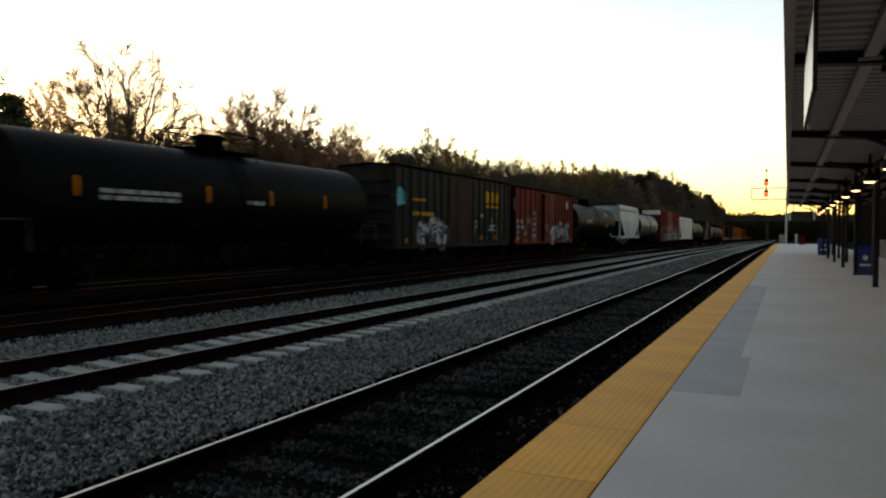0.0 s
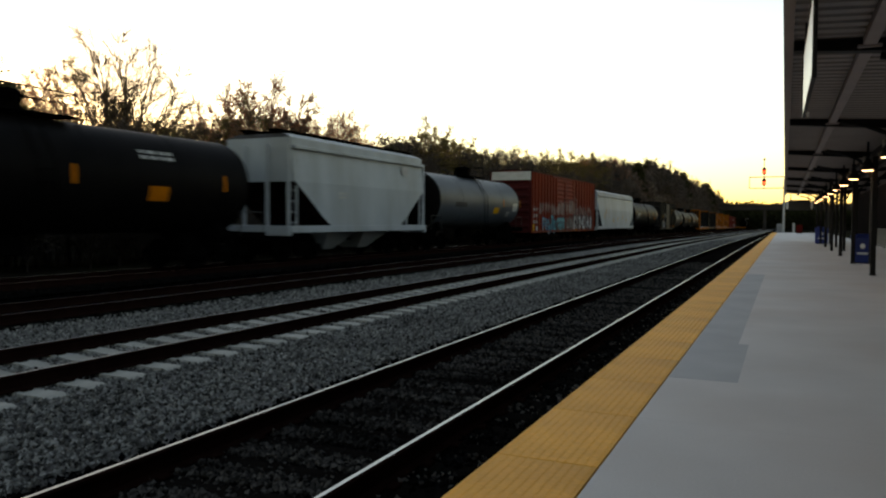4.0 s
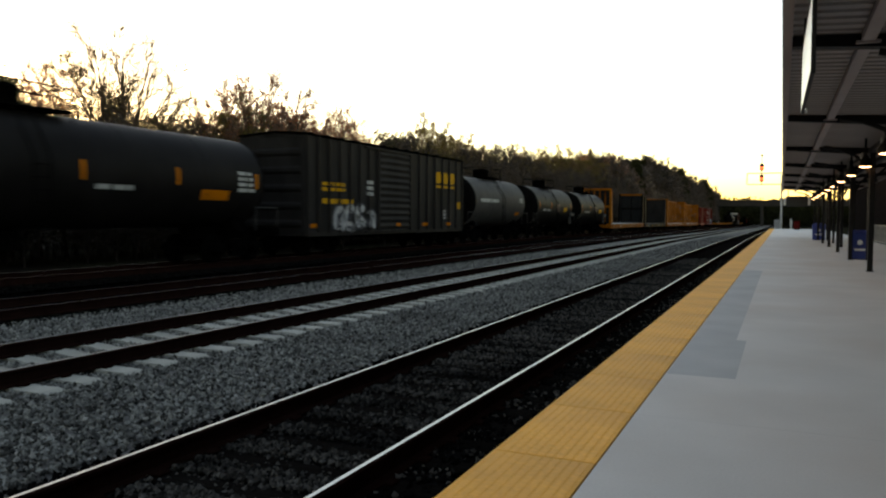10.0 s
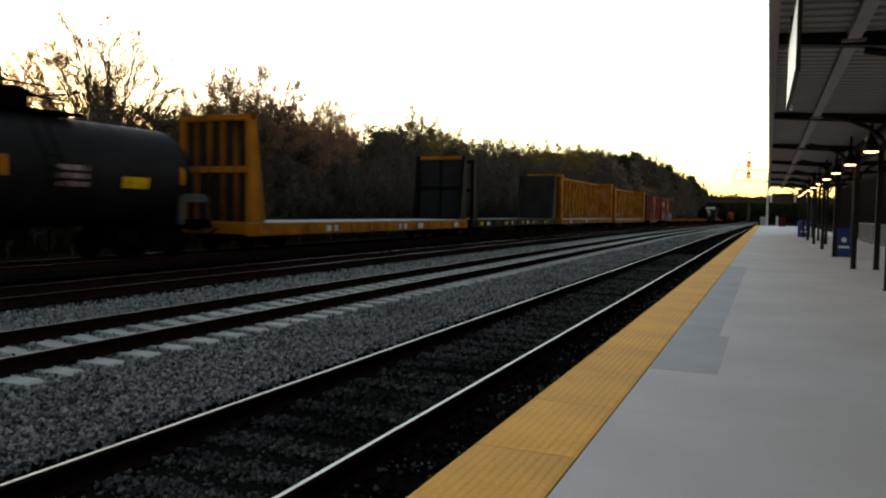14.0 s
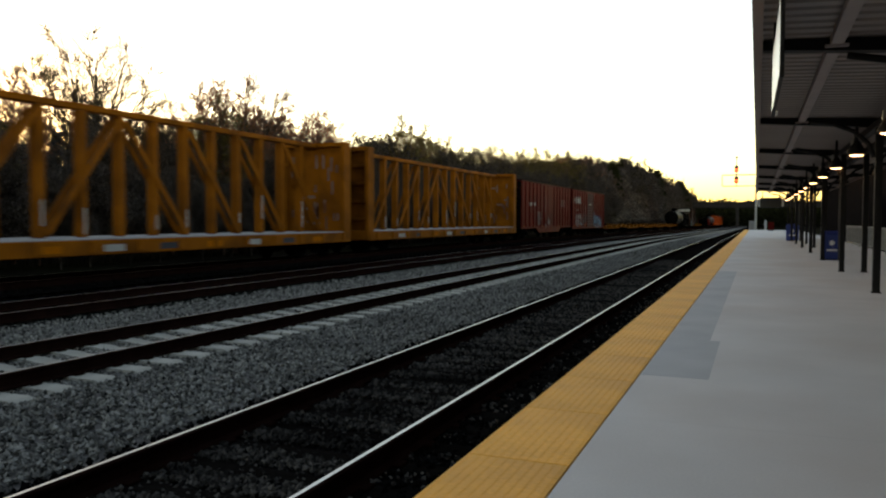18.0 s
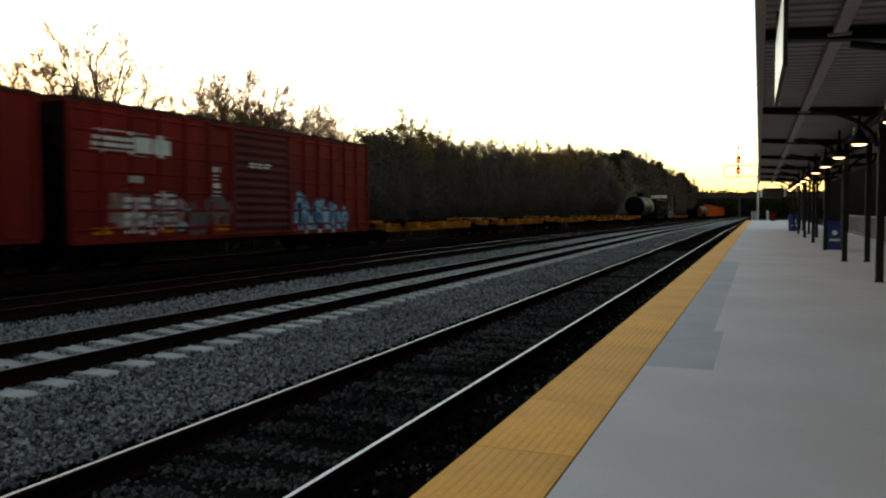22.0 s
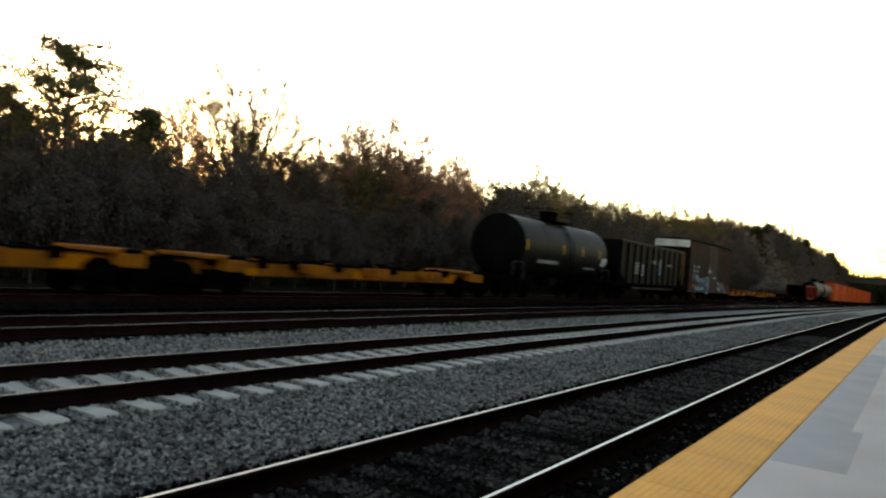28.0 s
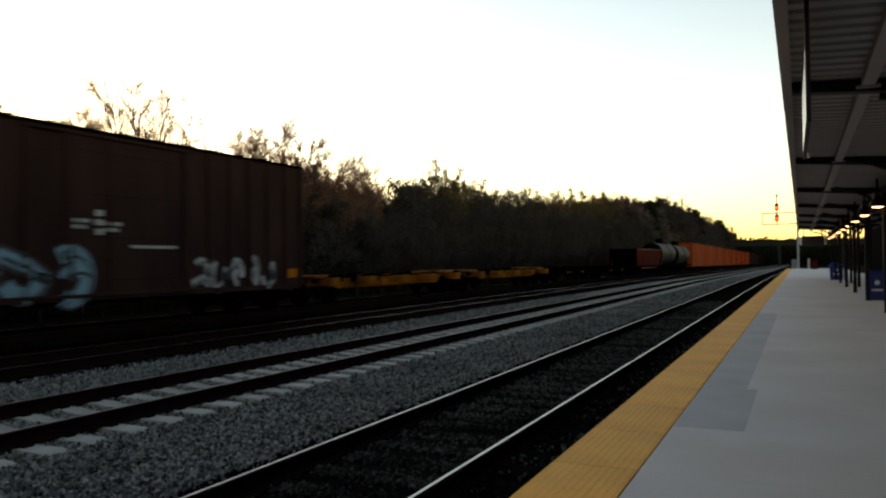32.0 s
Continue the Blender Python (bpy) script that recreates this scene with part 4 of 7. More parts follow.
def pine_tree(seed, height, label, bare=0.45, spread=2.6, name="pine_tree", density=1.0, leaf=0.1, foliage="needles"):
    """A conifer with whorls of drooping limbs carrying tufts; bare: how far up the trunk has no limbs."""
    rnd, rs = random.Random(seed), np.random.RandomState(seed)
    t = thing(name, None, label, "tree", "trees behind the tracks")
    wood = Shape()
    lean = (rnd.uniform(-0.3, 0.3), rnd.uniform(-0.3, 0.3))
    n = 6
    for i in range(n):
        z0, z1 = height * i / n - (0.5 if i == 0 else 0), height * (i + 1) / n
        wood.tube((lean[0] * i / n, lean[1] * i / n, z0), (lean[0] * (i + 1) / n, lean[1] * (i + 1) / n, z1), 0.018 * height * (1 - i / n) + 0.02, 0.018 * height * (1 - (i + 1) / n) + 0.02, n=7, caps=False)
    tufts = []
    z = height * bare
    while z < height * 0.99:
        u = (z - height * bare) / (height * (1 - bare))
        reach = spread * ((1 - 0.72 * u) * min(1, 0.8 + 1.5 * u) + 0.04 if bare > 0.3 else (1 - 0.8 * u ** 1.6) * min(1, 0.6 + 1.6 * u) if bare > 0.15 else (1 - u) ** 0.8 * 0.95 + 0.08)
        for _ in range(rnd.randint(3, 5) + (2 if bare > 0.3 else 0)):
            a, L = rnd.uniform(0, 6.283), reach * rnd.uniform(0.5, 1.12)
            p = Vector((lean[0] * z / height, lean[1] * z / height, z))
            for k in range(5):
                q = p + Vector((math.cos(a) * L / 5, math.sin(a) * L / 5, L * (0.11 - 0.04 * k) + rnd.uniform(-0.04, 0.06)))
                wood.tube(p, q, 0.04 * (1 - k / 7), 0.04 * (1 - (k + 1) / 7), n=3, caps=False)
                if k:
                    wide = 0.12 + 0.05 * L
                    for _ in range(int(8 * density)):
                        tufts.append(q + Vector((rnd.gauss(0, wide), rnd.gauss(0, wide), rnd.gauss(0.05, 0.06))))
                p = q
                a += rnd.uniform(-0.3, 0.3)
        z += height * (rnd.uniform(0.03, 0.05) if bare > 0.3 else rnd.uniform(0.025, 0.05))
    part("trunk", wood, "bark", t)
    part("crown", leaf_mesh("crown", tufts, leaf, rs, foliage, 4, spread=leaf), None, t)
    return t


def placed(t, x, y, turn=0, k=1.0, z=-0.5):
    t.matrix_basis = pose(x, y, z + fall(y), 0, 0, turn) @ Matrix.Diagonal((k, k, k, 1))
    return t


def copied(t, x, y, turn, k, z=-0.5):
    m = copy_thing(t, Matrix())
    m.matrix_basis = pose(x, y, z + fall(y), 0, 0, turn) @ Matrix.Diagonal((k, k, k, 1))
    return m


tall_bare = bare_tree(14, 10.7, 7.0, 5.8, 3.4, 28, "bark", "leaf_young", 0.03, 1, "tall leafless tree with a wide fan of fine branches", girth=0.08, fine=0.0092, reach=0.27, tuft=-2.29)
placed(tall_bare, -28.6, 26.4, 0, 1.0)
dome_tree = bare_tree(23, 10.0, 9.0, 5.4, 2.6, 38, "bark_pale", "bud_red", 0.04, 2, "budding tree with a broad rounded reddish crown", "budding_tree", girth=0.085, fine=0.013, reach=0.26, flat=0.02)
placed(dome_tree, -28.5, 36.6, 0, 1.0)
copied(dome_tree, -28.3, 40.6, 140, 0.8)
copied(dome_tree, -30.4, 33.6, 250, 0.72)
thin_bare = bare_tree(31, 9.3, 3.4, 5.0, 2.0, 9, "bark_pale", "bud_red", 0.05, 2, "slender leafless tree with reddish twigs", girth=0.06, fine=0.011, flat=0.3)
placed(thin_bare, -28.5, 46.0, 60, 1.0)
copied(thin_bare, -29.5, 48.6, 200, 0.95)
copied(thin_bare, -30.0, 23.4, 100, 0.9)
copied(thin_bare, -30.4, 29.4, 10, 0.72)
yellow_bush = bare_tree(43, 9.2, 4.3, 4.6, 1.2, 12, "bark_pale", "leaf_young", 0.08, 3, "young-leaved shrubby tree with yellow-green buds", "budding_tree", girth=0.06, fine=0.012, flat=0.1)
placed(yellow_bush, -28.6, 58.7, 0, 1.05)
copied(yellow_bush, -29.0, 62.0, 40, 1.0)
copied(yellow_bush, -29.5, 67.5, 140, 1.08)
shrub = bare_tree(61, 5.6, 4.4, 2.2, 0.4, 15, "bark", "brush", 0.06, 3, "tangled shrub in dull spring leaf", "shrub", girth=0.035, fine=0.008, fuzz=0.14, flat=0.0, reach=0.4)
placed(shrub, -26.2, 24, 0)
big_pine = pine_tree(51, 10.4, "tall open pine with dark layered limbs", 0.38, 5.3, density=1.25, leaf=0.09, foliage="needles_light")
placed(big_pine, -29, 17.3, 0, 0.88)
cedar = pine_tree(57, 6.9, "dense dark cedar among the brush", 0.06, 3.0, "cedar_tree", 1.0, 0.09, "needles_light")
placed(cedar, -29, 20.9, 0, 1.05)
copied(cedar, -28.6, 19.2, 70, 0.85)
copied(cedar, -28.5, 53.6, 90, 1.1)
copied(cedar, -29, 55.4, 30, 1.17)
copied(cedar, -29.5, 13.6, 40, 1.1)
copied(cedar, -29.0, 15.4, 140, 0.9)
copied(big_pine, -33, 9.3, 120, 0.93)
copied(cedar, -30, 5.0, 200, 1.25)
rnd = random.Random(8)


def mass_top(y):
    """Height of the closed brush and woods along the line."""
    for (y0, h0), (y1, h1) in zip(MASS, MASS[1:]):
        if y <= y1:
            return h0 + (h1 - h0) * (y - y0) / (y1 - y0)
    return MASS[-1][1]


MASS = ((-60, 7.0), (12, 7.0), (21, 5.9), (27, 5.2), (31, 5.5), (35, 7.3), (42, 7.4), (46, 6.9), (50, 7.0), (72, 8.4), (100, 9.8), (140, 12.8), (190, 16.7), (216, 17.6), (240, 17.8), (281, 18.1), (300, 18.2), (345, 17.8))
# young trees and shrubs that break the top of the brush
y = 4.0
while y < 140:
    top = mass_top(y)
    pick = rnd.choice((shrub, yellow_bush, shrub, thin_bare) if y < 60 else (yellow_bush, shrub, yellow_bush, thin_bare))
    own = {shrub: 5.6, yellow_bush: 9.2, thin_bare: 9.3}[pick]
    copied(pick, -27.5 - rnd.uniform(0, 5), y, rnd.uniform(0, 360), (top + rnd.uniform(-0.3, 0.9)) / own)
    copied(shrub, -25.6 - rnd.uniform(0, 1), y + 0.8, rnd.uniform(0, 360), 0.75 * top / 5.6 * rnd.uniform(0.8, 1.1))
    y += rnd.uniform(1.6, 2.6) * (1 if y < 60 else 1.5)
# tall pines and woods on the rise farther along
hill_pine = pine_tree(71, 13.0, "tall dark pine on the wooded rise", 0.2, 3.0, density=0.6, leaf=0.2)
placed(hill_pine, -30, 120, 0, 0.75, 0)
hill_bare = bare_tree(83, 13.0, 7.0, 7.5, 4.0, 12, "bark", "brush", 0.16, 2, "tall half-leafed tree on the wooded rise", "budding_tree", girth=0.12, fine=0.02, fuzz=0.25, shoots=1)
placed(hill_bare, -31, 124, 0, 0.78, 0)
for i in range(104):
    y = 126 + 222 * (i / 104) + rnd.uniform(-2, 2)
    pick = rnd.choice((hill_pine, hill_bare, hill_bare) if y < 180 else (hill_pine, hill_pine, hill_bare))
    copied(pick, -28.5 - rnd.uniform(0, 13), y, rnd.uniform(0, 360), mass_top(y) * rnd.uniform(0.86, 1.03) / 13.0, 0)
for i in range(22):
    y = 364 + 3.2 * i
    copied(rnd.choice((hill_pine, hill_bare)), -27 - rnd.uniform(0, 10), y, rnd.uniform(0, 360), (17.0 - 0.08 * (y - 364)) * rnd.uniform(0.88, 1.06) / 13.0, 0)


def undergrowth():
    """Tangled brush along the line as one mass of small leaves, with thin stems."""
    rs = np.random.RandomState(17)
    pts = []
    for n, y0, y1, x0, x1, full in ((130000, 2, 60, -33, -24.5, 0.9), (90000, 60, 140, -34, -24.5, 0.88), (40000, 140, 200, -44, -24.5, 0.95), (85000, 200, 350, -44, -24.5, 0.95), (9000, -40, 2, -32, -24.5, 0.9)):
        y = y0 + (y1 - y0) * rs.rand(n)
        x = x0 + (x1 - x0) * rs.rand(n)
        lump = 0.5 + 0.5 * np.sin(y * 0.75 + 1.3 * np.sin(y * 0.31)) * np.cos(x * 0.7 + y * 0.13)
        h = np.array([mass_top(v) for v in y]) * full * (0.72 + 0.28 * lump) * np.clip((-24.0 - x) / 3.4, 0.2, 1)
        z = h * rs.rand(n) ** 0.65 - 0.6
        keep = z > 1.3 + np.clip(x + 28.0, 0, 3) * 0.25      # the foot of the brush is bare
        pts.append(np.stack([x, y, z + np.array([fall(v) for v in y])], 1)[keep])
    near = np.concatenate(pts[:1] + pts[4:])
    # the middle stretches take the paler brush, with haze in its colour
    for q, size, leaf in ((near, 0.11, "brush"), (pts[1], 0.17, "brush_hazed"), (pts[2], 0.3, "brush_hazed"), (pts[3], 0.3, "brush")):
        me = leaf_mesh("undergrowth", q, size, rs, leaf, 1, spread=0.15)
        tagged(new("undergrowth", me), "dense dark spring brush along the railway", "undergrowth", "", "stuff")
    tw = Shape()
    rnd = random.Random(19)
    for i in range(2600):
        y = rnd.uniform(2, 110)
        x = rnd.uniform(-32, -27.4)
        h = mass_top(y) * rnd.uniform(0.5, 1.12) * min(1, (-24.0 - x) / 3.0 + 0.2)
        p = Vector((x, y, -0.6 + fall(y)))
        d = Vector((rnd.uniform(-0.25, 0.25), rnd.uniform(-0.25, 0.25), 1)).normalized()
        r = rnd.uniform(0.008, 0.03)
        for k in range(3):
            q = p + d * h / 3
            tw.tube(p, q, r * (1 - k / 3.5), r * (1 - (k + 1) / 3.5), n=3, caps=False)
            d = (d + Vector((rnd.uniform(-0.3, 0.3), rnd.uniform(-0.3, 0.3), 0.05))).normalized()
            p = q
    thing("brush_stems", label="thin bare stems among the brush", category="undergrowth", kind="stuff", shape=tw, mats="bark")


undergrowth()


def far_woods():
    """Woods that close the view beyond the bridge, on the station's side and behind."""
    rs = np.random.RandomState(29)
    pts = []
    for n, x0, x1, y0, y1, top in ((80000, -130, 130, 385, 450, 12.6), (9000, 30, 55, -60, 400, 9.0), (6000, -60, 40, -110, -80, 9.0), (14000, -90, -50, -80, 390, 12.0)):
        x, y = x0 + (x1 - x0) * rs.rand(n), y0 + (y1 - y0) * rs.rand(n)
        h = top * (0.82 + 0.18 * np.sin(x * 0.21 + 2 * np.sin(y * 0.11)))
        pts.append(np.stack([x, y, h * rs.rand(n) ** 0.7 - 1.2], 1))
    me = leaf_mesh("far_woods", np.concatenate(pts), 0.75, rs, "needles", 1, spread=0.3)
    tagged(new("far_woods", me), "distant dark woods closing the horizon", "woods", "", "stuff")


far_woods()

# ---- freight train ----
TRAIN_X, TRAIN_Z = TRACKS[3]
RUN = ((0, 0), (9.5, 133.95), (15.5, 217.35), (24.5, 341.1), (32, 445.35))      # seconds, metres run


def run(t):
    for (t0, d0), (t1, d1) in zip(RUN, RUN[1:]):
        if t <= t1:
            return d0 + (d1 - d0) * (t - t0) / (t1 - t0)
    return RUN[-1][1]


TRAIN = []


def railcar(name, s0, s1, label, category="freight car", group="freight train"):
    """A car that fills the stretch s0 to s1 of the train; its origin is at its middle, at the height of the rails."""
    car = thing(name, pose(TRAIN_X, (s0 + s1) / 2, TRAIN_Z + fall((s0 + s1) / 2)), label, category, group)
    TRAIN.append((car, (s0 + s1) / 2))
    return car, s1 - s0


def truck_meshes():
    s = Shape()
    for x in (-1.02, 1.02):
        ring = [(-1.25, 0.42), (-1.1, 0.62), (-0.75, 0.62), (-0.35, 0.32), (0.35, 0.32), (0.75, 0.62), (1.1, 0.62), (1.25, 0.42), (0.95, 0.36), (0.6, 0.5), (0.3, 0.2), (-0.3, 0.2), (-0.6, 0.5), (-0.95, 0.36)]
        a = [(x - 0.06, y, z) for y, z in ring]
        b = [(x + 0.06, y, z) for y, z in ring]
        n = len(ring)
        s.add(a + b, [(i, (i + 1) % n, n + (i + 1) % n, n + i) for i in range(n)])
        for side in (a, b):
            s.add(side, [(0, 1, 13), (1, 2, 12, 13), (2, 3, 11, 12), (3, 4, 10, 11)])
            s.add(side, [(4, 5, 9, 10), (5, 6, 8, 9), (6, 7, 8)])
        for y in (-0.18, 0, 0.18):
            s.tube((x, y, 0.22), (x, y, 0.5), 0.07, n=8)
        for y in (-0.89, 0.89):
            s.box(x - 0.1, x + 0.1, y - 0.14, y + 0.14, 0.33, 0.58, 0, 0.02)
    s.box(-1.1, 1.1, -0.22, 0.22, 0.45, 0.72, 0, 0.03)
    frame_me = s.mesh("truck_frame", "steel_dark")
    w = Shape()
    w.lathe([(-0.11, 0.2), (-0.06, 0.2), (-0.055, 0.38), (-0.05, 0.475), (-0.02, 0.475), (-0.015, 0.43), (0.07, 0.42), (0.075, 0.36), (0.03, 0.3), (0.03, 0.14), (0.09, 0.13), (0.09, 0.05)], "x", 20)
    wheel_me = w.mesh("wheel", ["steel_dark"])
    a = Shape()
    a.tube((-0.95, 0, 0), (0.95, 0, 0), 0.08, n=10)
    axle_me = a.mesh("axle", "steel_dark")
    return frame_me, wheel_me, axle_me


TRUCK, WHEEL, AXLE = truck_meshes()


def coupler_mesh():
    s = Shape()
    s.box(-0.11, 0.11, -0.55, 0.3, 0.78, 0.98, 0, 0.03)
    s.box(-0.2, 0.2, -0.72, -0.5, 0.72, 1.04, 0, 0.05)
    s.tube((0.45, -0.1, 0.8), (0.3, -0.5, 0.5), 0.03, n=6)
    return s.mesh("coupler", "steel_dark")


COUPLER = coupler_mesh()


def running_gear(car, L, inset=2.1, couplers=True):
    for y in (-L / 2 + inset, L / 2 - inset):
        tr = part("truck", TRUCK, None, car, "grimy black wheel truck", pose(0, y, 0))
        for dy in (-0.89, 0.89):
            part("axle", AXLE, None, tr, "", pose(0, dy, 0.42))
            for sx in (-0.752, 0.752):
                part("wheel", WHEEL, None, tr, "", pose(sx, dy, 0.42, 0, 0, 0 if sx > 0 else 180))
    if couplers:
        part("coupler", COUPLER, None, car, "", pose(0, -L / 2 + 0.15, 0))
        part("coupler", COUPLER, None, car, "", pose(0, L / 2 - 0.15, 0, 0, 0, 180))


def flat_side(x, ribs=(), w=0.06, depth=0.05):
    """How far out the painted surface of a side stands at (y, z)."""
    def out(y, z):
        return x + (depth if any(abs(y - r) < w for r in ribs) else 0)
    return out


def round_side(r, zc):
    def out(y, z):
        return math.sqrt(max(r * r - (z - zc) ** 2, 0.0))
    return out


def ribbon(shape, pts, width, out, lift, slot=0, step=0.05, slant=0.0):
    """A painted stroke along (y, z) points, lying on the surface that out() gives."""
    pts = [Vector(p) for p in pts]
    fine = [pts[0]]
    for a, b in zip(pts, pts[1:]):
        n = max(1, int((b - a).length / step))
        fine += [a + (b - a) * (i / n) for i in range(1, n + 1)]
    v = []
    for i, p in enumerate(fine):
        d = (fine[min(i + 1, len(fine) - 1)] - fine[max(i - 1, 0)])
        d = d.normalized() if d.length > 1e-6 else Vector((1, 0))
        nrm = Vector((-d.y, d.x)) * width / 2
        if abs(slant) > 0:
            nrm.x += slant
        for k in (-1, -0.33, 0.33, 1):
            q = p + nrm * k
            v.append((out(q.x, q.y) + lift, q.x, q.y))
    shape.add(v, [(4 * i + k, 4 * i + k + 1, 4 * i + k + 5, 4 * i + k + 4) for i in range(len(fine) - 1) for k in range(3)], slot)


def mark(car, name, y0, y1, z0, z1, mat_name, out, label="", lift=0.005):
    s = Shape()
    ribbon(s, [((y0), (z0 + z1) / 2), ((y1), (z0 + z1) / 2)], z1 - z0, out, lift)
    return part(name, s, mat_name, car, label)


def lettering_block(car, y, w, z0, z1, out, mat_name="mark_yellow"):
    """A block of large lettering as a plain solid shape with clipped corners."""
    s = Shape()
    c = w * 0.16
    ribbon(s, [(y, (z0 + z1) / 2), (y + c, (z0 + z1) / 2)], (z1 - z0) * 0.72, out, 0.005)
    ribbon(s, [(y + c, (z0 + z1) / 2), (y + w - c, (z0 + z1) / 2)], z1 - z0, out, 0.005)
    ribbon(s, [(y + w - c, (z0 + z1) / 2), (y + w, (z0 + z1) / 2)], (z1 - z0) * 0.72, out, 0.005)
    return part("lettering_block", s, mat_name, car, "plain lettering block")


def stencil(car, y0, y1, z0, z1, rows, mat_name, out, seed=1):
    """Small unreadable lettering as rows of plain bars."""
    rnd = random.Random(seed)
    s = Shape()
    h = (z1 - z0) / (rows * 1.6)
    for k in range(rows):
        z = z1 - (k + 0.5) * (z1 - z0) / rows
        y = y0
        while y < y1 - 0.05:
            w = min(rnd.uniform(0.12, 0.45), y1 - y)
            ribbon(s, [(y, z), (y + w, z)], h, out, 0.005)
            y += w + rnd.uniform(0.05, 0.12)
    return part("stencil", s, mat_name, car)


def curl(cy, cz, ry, rz, a0, a1, n=10):
    return [(cy + ry * math.cos(a0 + (a1 - a0) * i / n), cz + rz * math.sin(a0 + (a1 - a0) * i / n)) for i in range(n + 1)]


def graffiti(car, y0, y1, z0, z1, n, fill, line, out, seed, width=0.24, label="spray-painted tag"):
    """Interlocked bulbous spray strokes with an outline; they spell nothing."""
    rnd = random.Random(seed)
    back, front, shade = Shape(), Shape(), Shape()
    w = (y1 - y0) / n
    H = z1 - z0
    for i in range(n):
        cy, cz = y0 + (i + 0.5) * w, (z0 + z1) / 2
        ry, rz = w * rnd.uniform(0.42, 0.56), H * rnd.uniform(0.3, 0.44)
        a = rnd.uniform(0, 6.28)
        strokes = [curl(cy, cz + rnd.uniform(-0.1, 0.1) * H, ry * 0.8, rz, a, a + rnd.uniform(2.6, 5.2))]
        k = rnd.random()
        if k < 0.45:
            strokes.append([(cy - ry, cz + rz * rnd.uniform(-1, 1)), (cy + ry * 0.2, cz + rz * rnd.uniform(-0.4, 0.4)), (cy + ry, cz + rz * rnd.uniform(-1, 1))])
        elif k < 0.8:
            strokes.append(curl(cy + ry * 0.3, cz - rz * 0.4, ry * 0.5, rz * 0.5, a + 2, a + 5))
        else:
            strokes.append([(cy + rnd.uniform(-0.5, 0.5) * ry, cz - rz), (cy + rnd.uniform(-0.5, 0.5) * ry, cz), (cy + rnd.uniform(-0.8, 0.8) * ry, cz + rz)])
        for st in strokes:
            ribbon(back, st, width * 1.4, out, 0.004)
            ribbon(front, st, width * rnd.uniform(0.8, 1.1), out, 0.009)
            ribbon(shade, [(y + width * 0.3, z - width * 0.25) for y, z in st[len(st) // 4:]], width * rnd.uniform(0.14, 0.3), out, 0.012)
    b = part("graffiti", back, line, car, label + " outline")
    part("fill", front, fill, b, label)
    part("inner_stroke", shade, "spray_black", b, "dark inner strokes")


def scrawl(car, y0, y1, z0, z1, n, mat_name, out, seed, width=0.12, label="faded spray strokes"):
    """Tall hooked strokes of faded spray paint side by side; they spell nothing."""
    rnd = random.Random(seed)
    s = Shape()
    w, H = (y1 - y0) / n, z1 - z0
    for i in range(n):
        y = y0 + (i + rnd.uniform(0.1, 0.9)) * w
        za, zb = z0 + H * rnd.uniform(0, 0.3), z0 + H * rnd.uniform(0.6, 1.0)
        lean = rnd.uniform(-0.3, 0.3) * w
        ribbon(s, [(y, za), (y + lean, (za + zb) / 2), (y + lean * 1.6, zb)], width * rnd.uniform(0.7, 1.5), out, rnd.uniform(0.003, 0.006))
        k = rnd.random()
        zz = z0 + H * rnd.uniform(0.15, 0.8)
        if k < 0.55:
            ribbon(s, [(y - w * 0.4, zz), (y + w * rnd.uniform(0.3, 1.4), zz + H * rnd.uniform(-0.3, 0.3))], width * rnd.uniform(0.8, 2.2), out, 0.0045)
        else:
            ribbon(s, curl(y, zz, w * rnd.uniform(0.4, 1.0), H * rnd.uniform(0.1, 0.3), rnd.uniform(0, 6), rnd.uniform(6, 9), 8), width * rnd.uniform(0.5, 1.2), out, 0.0045)
    return part("old_paint", s, mat_name, car, label)


def bubble(car, y, z, ry, rz, fill, line, out, a0=0.3):
    """A swollen pale sprayed form with a dark outline and a dark slit within."""
    s = Shape()
    ribbon(s, curl(y, z, ry * 0.62, rz * 0.62, 0, 6.2832, 18), min(ry, rz) * 1.0, out, 0.0045)
    b = part("graffiti", s, line, car, "dark outline of a swollen sprayed form")
    s = Shape()
    ribbon(s, curl(y, z, ry * 0.6, rz * 0.6, a0, a0 + 5.9, 18), min(ry, rz) * 0.72, out, 0.009)
    part("fill", s, fill, b, "pale swollen sprayed form")


def blot(car, name, y, z, ry, rz, mat_name, out, seed=1, label=""):
    """A round or ragged sprayed spot."""
    rnd = random.Random(seed)
    s = Shape()
    n = 14
    rim = []
    for i in range(n):
        k = rnd.uniform(0.75, 1.15) if seed else 1.0
        rim.append((y + ry * k * math.cos(6.2832 * i / n), z + rz * k * math.sin(6.2832 * i / n)))
    v = [(out(y, z) + 0.006, y, z)] + [(out(y + (a - y) * f, z) + 0.006, y + (a - y) * f, z + (b - z) * f) for f in (0.5, 1.0) for a, b in rim]
    s.add(v, [(0, 1 + i, 1 + (i + 1) % n) for i in range(n)] + [(1 + i, 1 + n + i, 1 + n + (i + 1) % n, 1 + (i + 1) % n) for i in range(n)])
    return part(name, s, mat_name, car, label)


